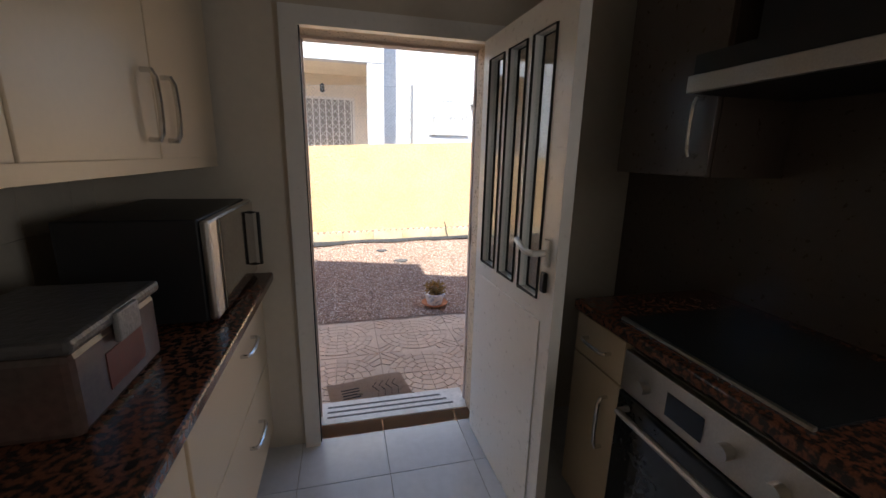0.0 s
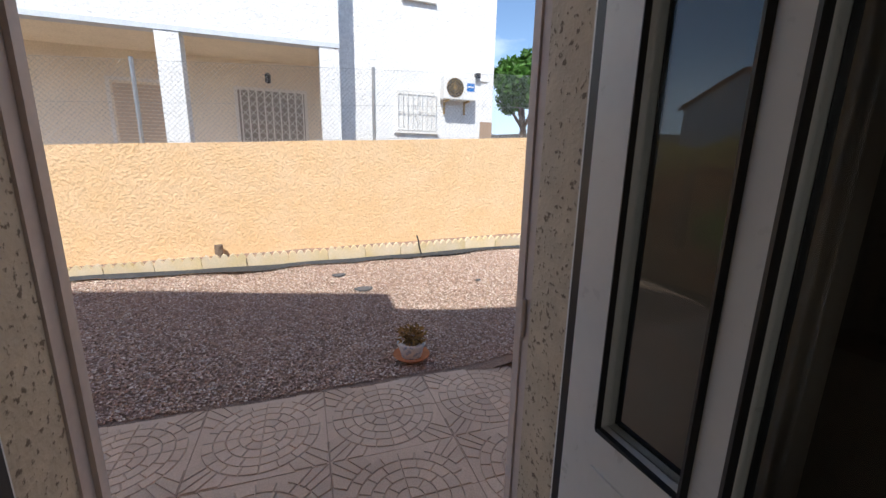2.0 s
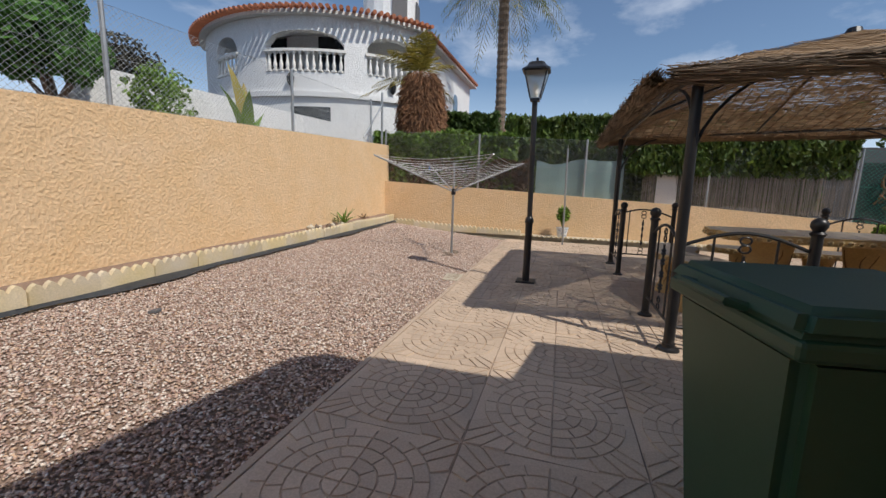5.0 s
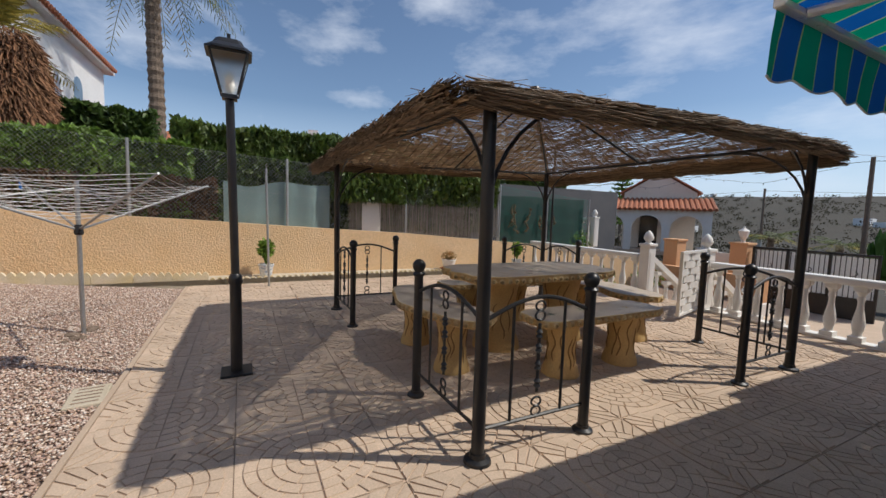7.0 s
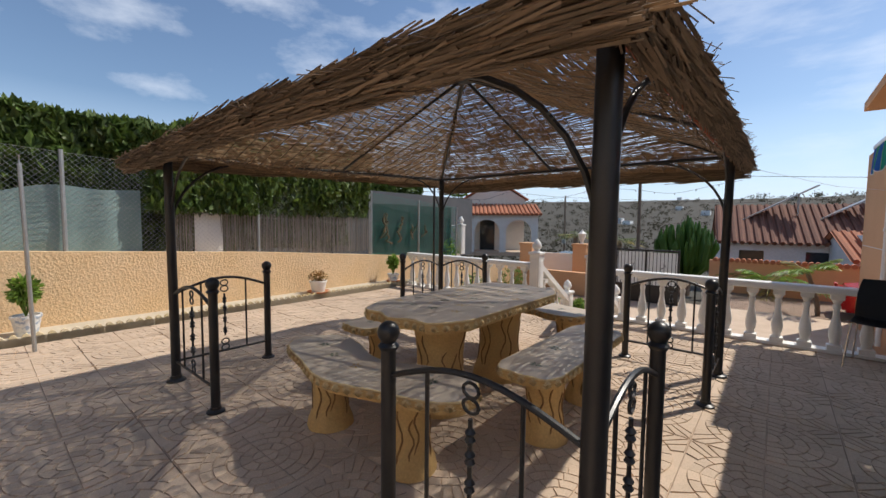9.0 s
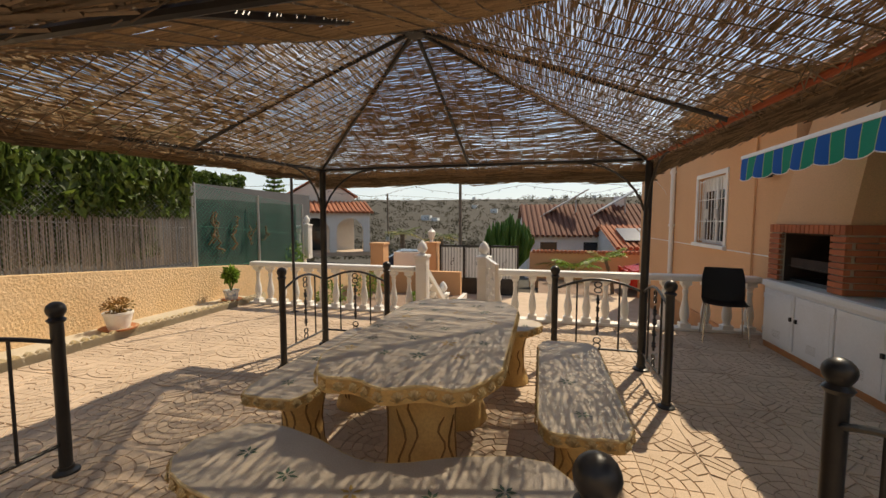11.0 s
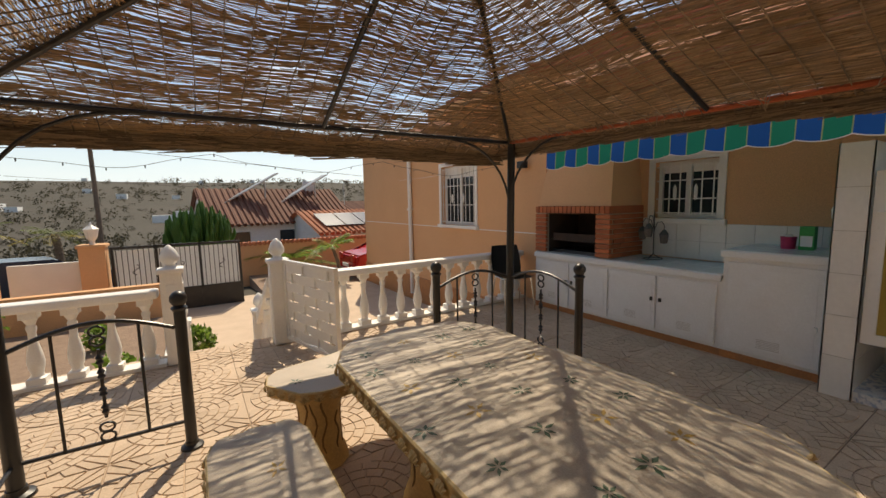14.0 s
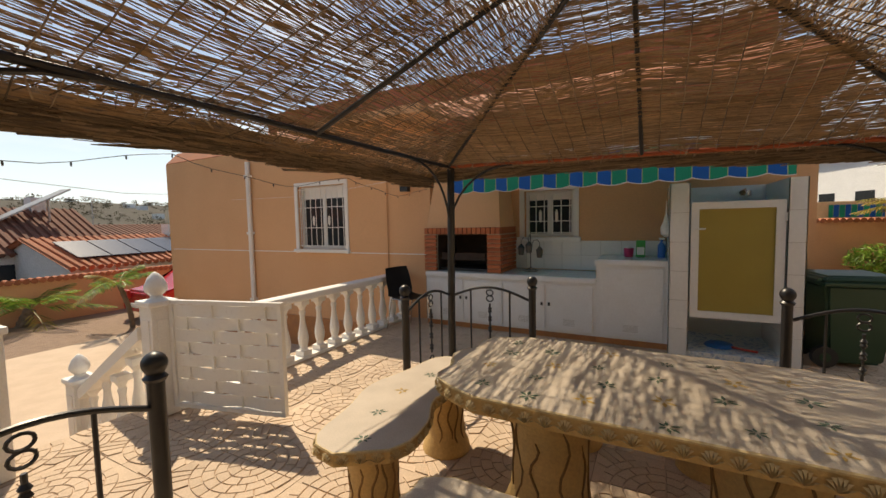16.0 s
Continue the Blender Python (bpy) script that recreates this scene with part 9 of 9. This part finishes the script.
def agave():
    for x, y, s, m in ((8.1, 6.38, 0.42, "ivy"), (9.0, 6.42, 0.2, "dry_leaf")):
        z = 0.10 + 0.028 * x
        p = thing("agave_plant", (x, y, z), "small spiky green plant in the bed" if m == "ivy" else "dry twiggy plant in the bed", "plant")
        rg = random.Random(int(x * 7))
        for k in range(16):
            a = k * 2.4
            e = rg.uniform(0.35, 1.3)
            ln = s * rg.uniform(0.7, 1.1)
            u = Vector((math.cos(a) * math.cos(e), math.sin(a) * math.cos(e), math.sin(e)))
            sd = Vector((-math.sin(a), math.cos(a), 0)) * (0.022 if m == "ivy" else 0.005)
            bm = bmesh.new()
            v = [bm.verts.new(q) for q in (-sd * 0.6, sd * 0.6, u * ln * 0.5 + sd, u * ln - Vector((0, 0, ln * 0.15)), u * ln * 0.5 - sd)]
            mid = bm.verts.new(u * ln * 0.5 - Vector((0, 0, 0.012)))
            for f in ((0, 1, 2, 5), (5, 2, 3), (5, 3, 4), (0, 5, 4)):
                bm.faces.new([(v + [mid])[i] for i in f])
            part("leaf", bm, M[m], p)
    rg = random.Random(6)
    for k in range(7):
        bm = bmesh.new()
        bmesh.ops.create_icosphere(bm, subdivisions=1, radius=rg.uniform(0.04, 0.09))
        for v in bm.verts:
            v.co *= rg.uniform(0.7, 1.2)
        r = solo("stone", bm, M["bark" if k % 2 else "concrete"], "loose stone in the planting bed", "stone", group="bed stones")
        r.matrix_basis = pose(7.0 + k * 0.17, 6.38 + rg.uniform(-0.08, 0.08), 0.32)
    # bits on the gravel
    for x, y, sx in ((0.69, 5.66, 0.08), (0.93, 5.17, 0.10), (3.47, 5.37, 0.05), (2.3, 5.0, 0.03)):
        bm = bmesh.new()
        slab(bm, [(sx * math.cos(a) * (1 + 0.2 * math.sin(3 * a)), 0.7 * sx * math.sin(a)) for a in [k * 0.7 for k in range(9)]], 0.0, 0.018)
        o = solo("slate_chip", bm, M["grey_sheet"], "flat dark slate piece lying on the gravel", "stone", group="slate chips")
        o.matrix_basis = pose(x, y, gravel_height(x, y) + 0.006)
    p = thing("irrigation_pipe", (1.85, 6.1, gravel_height(1.85, 6.1)), "thin black irrigation hose at the edging", "hose")
    part("hose", T([(0.0, 0.12, 0.30), (0.0, 0.05, 0.26), (0.02, 0.03, 0.12), (0.05, 0.0, 0.03), (0.3, -0.03, 0.02), (0.9, -0.02, 0.02)], 0.011, 6), M["black_plastic"], p)
    d = thing("drain_pipe_stub", (-0.76, 6.45, 0.10), "weathered brown drain pipe stub at the wall foot", "pipe")
    part("stub", T([(0, 0, -0.02), (0, 0.01, 0.15)], 0.05, 10), M["bark"], d)


agave()


def step_riser():
    """Stone-look tiles on the step between the doorstep and the patio."""
    r = thing("step_riser", (1.96, 0, 0), "orange brown crazy paving riser tiles on the patio step", "riser", kind="structure")
    rg = random.Random(14)
    n = 6
    for k in range(n):
        y0, y1 = 3.43 - (k + 1) * 0.305, 3.43 - k * 0.305
        if y0 < 1.63:
            y0 = 1.63
        t = part("riser_tile", B(-0.012, y0 + 0.003, SLAB, -0.001, y1 - 0.003, -0.016), M["grout"], r)
        for cx, cz, w, h in ((0.15, 0.06, 0.22, 0.09), (0.16, 0.18, 0.2, 0.11), (0.45, 0.09, 0.24, 0.13), (0.47, 0.21, 0.26, 0.07), (0.78, 0.06, 0.26, 0.08), (0.78, 0.175, 0.24, 0.11)):
            bm = bmesh.new()
            pts = []
            for q in range(7):
                a = 2 * math.pi * q / 7 + rg.uniform(-0.25, 0.25)
                pts.append((y0 + (y1 - y0) * (cx + w * 0.60 * math.cos(a)), SLAB + max(0.006, min(0.258, cz + h * 0.60 * math.sin(a)))))
            f = [bm.verts.new((-0.0165, max(y0 + 0.004, min(y1 - 0.004, y)), z)) for y, z in pts]
            b = [bm.verts.new((-0.012, v.co.y, v.co.z)) for v in f]
            bm.faces.new(f)
            for q in range(7):
                bm.faces.new((f[q], f[(q + 1) % 7], b[(q + 1) % 7], b[q]))
            part("stone_chip", bm, M["stone_face"], t)
    part("nosing", B(-0.014, 1.63, -0.014, 0.003, 3.43, 0.0, bevel=0.003), M["marble"], r, "pale worn step edge")
    solo("patio_kerb", slab(bmesh.new(), [(1.965, 3.43), (9.97, 3.43), (9.97, 3.396), (1.965, 3.396)], -0.2, -0.004), M["paving"], "pale concrete kerb between patio and gravel", "kerb", "structure")


step_riser()


def cardboard():
    c = thing("cardboard_mat", (0.27, 2.12, SLAB + 0.004), "flattened brown cardboard used as a doormat", "cardboard", rz=9)
    bm = bmesh.new()
    n = 6
    V = [[bm.verts.new((-0.29 + 0.58 * i / n, -0.2 + 0.4 * j / n, 0.012 * math.sin(i * 1.1) * math.sin(j * 0.9) + 0.01)) for i in range(n + 1)] for j in range(n + 1)]
    for j in range(n):
        for i in range(n):
            bm.faces.new((V[j][i], V[j][i + 1], V[j + 1][i + 1], V[j + 1][i]))
    bmesh.ops.solidify(bm, geom=list(bm.faces), thickness=0.004)
    part("sheet", bm, M["card"], c)
    rg = random.Random(3)
    for k in range(5):
        part("printed_line", B(-0.2, -0.08 + k * 0.035, 0.021, -0.2 + rg.uniform(0.08, 0.16), -0.068 + k * 0.035, 0.0225), M["ink"], c)
    for k in range(4):
        x = 0.04 + k * 0.05
        part("printed_figure", tube(bmesh.new(), [(x, -0.1, 0.023), (x + 0.02, -0.02, 0.023), (x - 0.01, 0.05, 0.023), (x + 0.03, 0.1, 0.023)], 0.002, 4), M["ink"], c)
    lf = solo("dry_leaf", slab(bmesh.new(), [(0, 0), (0.03, 0.012), (0.05, 0), (0.03, -0.014)], 0, 0.004), M["dry_leaf"], "curled dry leaf on the cardboard", "leaf")
    lf.matrix_basis = pose(0.18, 2.08, SLAB + 0.03, 10, 20, 40)


cardboard()


def black_chair():
    c = thing("plastic_chair", (3.02, -3.0, 0), "black plastic shell chair on thin metal legs", "chair", rz=-15)
    bm = bmesh.new()
    n, m = 10, 8
    rows = []
    for j in range(n + 1):
        t = j / n
        if t < 0.5:
            y, z = 0.22 - 0.40 * (t / 0.5), 0.44 - 0.02 * math.sin(math.pi * t / 0.5)
        else:
            u = (t - 0.5) / 0.5
            y, z = -0.18 - 0.10 * u, 0.44 + 0.40 * u
        row = []
        for i in range(m + 1):
            x = -0.22 + 0.44 * i / m
            e = ((i / m - 0.5) * 2) ** 2
            row.append(bm.verts.new((x * (1 - 0.12 * max(0, t - 0.85) / 0.15), y + 0.03 * e * (1 if t > 0.5 else 0), z + 0.025 * e * (1 if t <= 0.5 else 0.0))))
        rows.append(row)
    for a, b in zip(rows, rows[1:]):
        for i in range(m):
            bm.faces.new((a[i], a[i + 1], b[i + 1], b[i]))
    bmesh.ops.solidify(bm, geom=list(bm.faces), thickness=0.008)
    part("seat_shell", bm, M["black_plastic"], c, smooth=True)
    for s in (-1, 1):
        part("leg", T([(s * 0.19, 0.16, 0.43), (s * 0.22, 0.22, 0.0)], 0.009, 8), M["chrome"], c)
        part("leg", T([(s * 0.19, -0.14, 0.43), (s * 0.22, -0.22, 0.0)], 0.009, 8), M["chrome"], c)
        part("seat_rail", T([(s * 0.19, 0.16, 0.43), (s * 0.19, -0.14, 0.43)], 0.009, 8), M["chrome"], c)


black_chair()


def counter_things():
    s = thing("lantern_stand", (2.22, -1.52, 0.762), "wrought iron stand with three hanging lanterns", "lantern")
    for k in range(3):
        a = 2.1 * k
        part("foot", T([(0, 0, 0.06), (0.06 * math.cos(a), 0.06 * math.sin(a), 0.02), (0.10 * math.cos(a), 0.10 * math.sin(a), 0.005)], 0.004, 6), M["black_iron"], s)
    part("stem", T([(0, 0, 0.05), (0, 0, 0.46), (0, 0, 0.56)], [0.005, 0.005, 0.002], 6), M["black_iron"], s)
    part("foot_ring", tube(bmesh.new(), [(0.1 * math.cos(q), 0.1 * math.sin(q), 0.005) for q in [k * 2 * math.pi / 20 for k in range(21)]], 0.004, 5, cap=False), M["black_iron"], s)
    for a, z in ((1.4, 0.40), (-1.5, 0.43), (0.1, 0.47)):
        u = Vector((math.cos(a), math.sin(a), 0))
        part("hook_arm", T([(0, 0, z - 0.08), u * 0.04 + Vector((0, 0, z + 0.02)), u * 0.10 + Vector((0, 0, z + 0.03)), u * 0.13 + Vector((0, 0, z - 0.01)), u * 0.13 + Vector((0, 0, z - 0.05))], 0.004, 6), M["black_iron"], s)
        c = tuple(u * 0.13 + Vector((0, 0, z - 0.21)))
        g = part("hanging_lantern", L([(0.032, 0), (0.036, 0.01), (0.045, 0.09), (0.05, 0.095), (0.03, 0.13), (0.008, 0.155)], 8, c), M["grey_iron"], s, "small grey metal lantern")
        part("lantern_glass", L([(0.030, 0.012), (0.041, 0.085)], 8, (c[0], c[1], c[2] + 0.001)), M["lamp_pane"], g)
    for y, nm, lab, mt, bmx in ((-0.30, "tub", "pink and white detergent tub with lid", "pink_paper", L([(0.05, 0), (0.055, 0.09), (0.057, 0.09), (0.057, 0.105)], 16)), (-0.17, "carton", "green and white detergent carton", "green_paper", B(-0.04, -0.05, 0, 0.04, 0.05, 0.2, bevel=0.004)), (0.05, "bottle", "blue plastic cleaning bottle", "blue_plastic", L([(0.04, 0), (0.042, 0.14), (0.015, 0.18), (0.015, 0.21)], 14))):
        t = thing("detergent_" + nm, (2.25, y, 0.988), lab, nm)
        part("container", bmx, M[mt], t, smooth=nm != "carton")
        if nm == "carton":
            part("pack_label", B(0.0405, -0.04, 0.03, 0.0415, 0.04, 0.12), M["white_pvc"], t)
        else:
            part("cap", L([(0.03, 0), (0.03, 0.02)], 12, (0, 0, 0.105 if nm == "tub" else 0.21)), M["white_pvc"], t)
    b = thing("hanging_bag", (2.55, 0.085, 1.42), "white plastic bag hanging from a hook on the pillar", "bag")
    part("bag", L([(0.01, -0.18), (0.05, -0.15), (0.055, -0.08), (0.025, 0.0), (0.008, 0.09), (0.004, 0.22)], 10), M["white_paint"], b, smooth=True)
    w = thing("floodlight", (2.47, -3.35, 1.93), "small black floodlight on the wall", "lamp")
    part("housing", B(0, -0.07, 0, 0.09, 0.07, 0.1, bevel=0.008), M["black_iron"], w)
    part("arm", B(-0.05, -0.015, 0.03, 0.0, 0.015, 0.05), M["black_iron"], w)
    f = thing("shower_tray_things", (2.5, 0.6, 0.07), "blue cloth lying on the shower floor", "cloth")
    part("cloth", L([(0.14, 0), (0.12, 0.03), (0.05, 0.05)], 9), M["blue_plastic"], f, smooth=True)
    r = thing("red_brush", (2.62, 0.78, 0.07), "red plastic brush lying on the shower floor", "brush")
    part("handle", T([(-0.1, -0.15, 0.015), (0.0, 0.0, 0.02), (0.05, 0.12, 0.02)], 0.012, 6), M["red_plastic"], r)


counter_things()


def string_lights():
    s = thing("string_lights", (0, 0, 0), "dark cable of small string lights along the eaves", "string lights")
    pts = []
    for k in range(40):
        t = k / 39
        pts.append((7.7 - 3.6 * t, -2.02, 1.80 - 0.10 * abs(math.sin(t * math.pi * 3)) - 0.01 * math.sin(k)))
    part("cable", T(pts, 0.0018, 4), M["black_plastic"], s)
    for k in range(1, 39, 2):
        part("bulb", L([(0.0025, -0.018), (0.004, -0.009), (0.0025, 0.0)], 5, pts[k]), M["black_plastic"], s)
    w = thing("wall_wire", (0, 0, 0), "thin wire strung from the house wall to the gazebo", "wire")
    part("wire", T([(2.43, -7.6, 2.0), (3.3, -4.5, 1.88), (4.2, -1.9, 1.93)], 0.002, 4), M["white_pvc"], w)


string_lights()


# ---- iron pole by the balustrade, tall conifer in the distance ----
def iron_pole():
    p = thing("iron_pole", (8.84, -3.09, 0), "thin black iron pole standing beside the balustrade", "pole")
    part("shaft", T([(0, 0, 0), (0, 0, 2.62)], 0.021, 10), M["black_iron"], p, smooth=True)
    part("foot_plate", L([(0.06, 0), (0.06, 0.012), (0.026, 0.02)], 14), M["black_iron"], p)
    part("cap", L([(0.024, 2.60), (0.026, 2.63), (0.01, 2.65)], 10), M["black_iron"], p)


iron_pole()


def araucaria():
    rg = random.Random(77)
    base = land(29.6, -30.5)
    t = thing("araucaria_tree", (29.6, -30.5, base), "distant dark green tiered araucaria conifer", "tree")
    top = 6.9 - base
    part("trunk", T([(0, 0, 0), (0.03, 0.02, top * 0.6), (0, 0, top)], [0.16, 0.10, 0.02], 10), M["bark"], t, smooth=True)
    pts = []
    levels = 15
    for k in range(levels):
        u = k / (levels - 1)
        z = top * (0.38 + 0.60 * u)
        reach = 1.75 * (1 - u) ** 0.8 + 0.12
        n = 6
        for j in range(n):
            a = 2 * math.pi * (j + 0.5 * (k % 2)) / n + rg.uniform(-0.15, 0.15)
            for q in range(26):
                d = reach * (0.1 + 0.9 * q / 25)
                pts.append((d * math.cos(a) + rg.uniform(-0.06, 0.06), d * math.sin(a) + rg.uniform(-0.06, 0.06), z + 0.22 * (d / reach) ** 2 * reach - 0.10 * d + rg.uniform(-0.05, 0.05)))
    lv = leaves("crown", pts, 0.17, M["ivy"], t, seed=5)
    lv["kind"] = "stuff"


araucaria()

# ---- paving, last ----


def ring_tile(size, n_rings=5):
    """One square paving tile: a quarter of a rosette of ring blocks and radial blocks, proud of the joints."""
    bm = bmesh.new()
    g = 0.0022
    h = 0.008
    box(bm, 0, 0, -0.004, size - 0.003, size - 0.003, 0.0)
    radii = [0.0] + [size * f for f in (0.19, 0.37, 0.55, 0.73, 0.90)]
    counts = [1, 2, 3, 4, 5]

    def block(pts):
        c = sum((Vector((*p, 0)) for p in pts), Vector()) / len(pts)
        lo = [bm.verts.new((p[0], p[1], 0.0)) for p in pts]
        hi = []
        for p in pts:
            d = c - Vector((*p, 0))
            d = d.normalized() * 0.003 if d.length > 0 else d
            hi.append(bm.verts.new((p[0] + d.x, p[1] + d.y, h)))
        n = len(pts)
        for i in range(n):
            bm.faces.new((lo[i], lo[(i + 1) % n], hi[(i + 1) % n], hi[i]))
        bm.faces.new(hi)
    for r0, r1, c in zip(radii, radii[1:], counts):
        for k in range(c):
            a0, a1 = math.pi / 2 * k / c, math.pi / 2 * (k + 1) / c
            ra, rb = r0 + g, r1 - g
            ga, gb = g / max(ra, 0.02), g / rb
            m = 3 if rb > 0.1 else 4
            outer = [(rb * math.cos(a0 + gb + (a1 - a0 - 2 * gb) * q / m), rb * math.sin(a0 + gb + (a1 - a0 - 2 * gb) * q / m)) for q in range(m + 1)]
            if r0 == 0:
                block([(g, g)] + outer)
            else:
                inner = [(ra * math.cos(a1 - ga - (a1 - a0 - 2 * ga) * q / m), ra * math.sin(a1 - ga - (a1 - a0 - 2 * ga) * q / m)) for q in range(m + 1)]
                block(outer + inner)
    # the corner beyond the rings: fan of blocks
    R = radii[-1] + g
    E = size - 0.003 - g
    edges = [0.46] + [0.66, math.pi / 4, math.pi / 2 - 0.66] + [math.pi / 2 - 0.46]

    def edge_pt(a):
        c, s = math.cos(a), math.sin(a)
        k = E / max(c, s)
        return (k * c, k * s)
    for a0, a1 in zip(edges, edges[1:]):
        b0, b1 = a0 + 0.012, a1 - 0.012
        p = [(R * math.cos(b0), R * math.sin(b0)), edge_pt(b0)]
        if b0 < math.pi / 4 < b1:
            p.append((E, E))
        p += [edge_pt(b1), (R * math.cos(b1), R * math.sin(b1)), (R * math.cos((b0 + b1) / 2), R * math.sin((b0 + b1) / 2))]
        block(p)
    return finish("paving_tile", bm, M["paving"])


TILE = 0.372
TILE_MESH = ring_tile(TILE)


def pave(name, x0, x1, y0, y1, cx, cy, z, label, limit, skip=None):
    """Lay tiles over a rectangle, with a rosette centred at (cx, cy) and at every second corner."""
    f = thing(name, (0, 0, z), label, "paving", kind="structure")
    i0, i1 = math.floor((x0 - cx) / TILE), math.ceil((x1 - cx) / TILE)
    j0, j1 = math.floor((y0 - cy) / TILE), math.ceil((y1 - cy) / TILE)
    cells = []
    for i in range(i0, i1):
        for j in range(j0, j1):
            px, py = cx + i * TILE, cy + j * TILE
            if px + TILE * 0.5 < x0 or px + TILE * 0.5 > x1 or py + TILE * 0.5 < y0 or py + TILE * 0.5 > y1:
                continue
            cells.append((i, j, px, py))
    for i, j, px, py in cells:
        ob = new("paving_tile", TILE_MESH)
        ob.parent = f
        ei, ej = i % 2 == 0, j % 2 == 0
        # the rosette's centre is at the tile corner with even numbers
        ox, oy = (px if ei else px + TILE), (py if ej else py + TILE)
        rot = {(True, True): 0, (False, True): 90, (False, False): 180, (True, False): 270}[(ei, ej)]
        wob = 0.0015 * math.sin(i * 7.1 + j * 3.3)
        ob.matrix_basis = pose(ox, oy, -0.0078 + wob, 0.12 * math.sin(i * 3 + j), 0.12 * math.cos(j * 2 + i), rot)
    return f


pave("patio_paving", 1.97, 9.98, -3.60, 3.39, 2.335, 3.02 - 0.744, 0.0, "beige pressed concrete patio tiles with ring pattern", 300)
pave("doorstep_paving", -3.4, 1.95, 1.56, 3.46, 0.02, 3.10, SLAB, "beige pressed concrete tiles outside the kitchen door", 300)
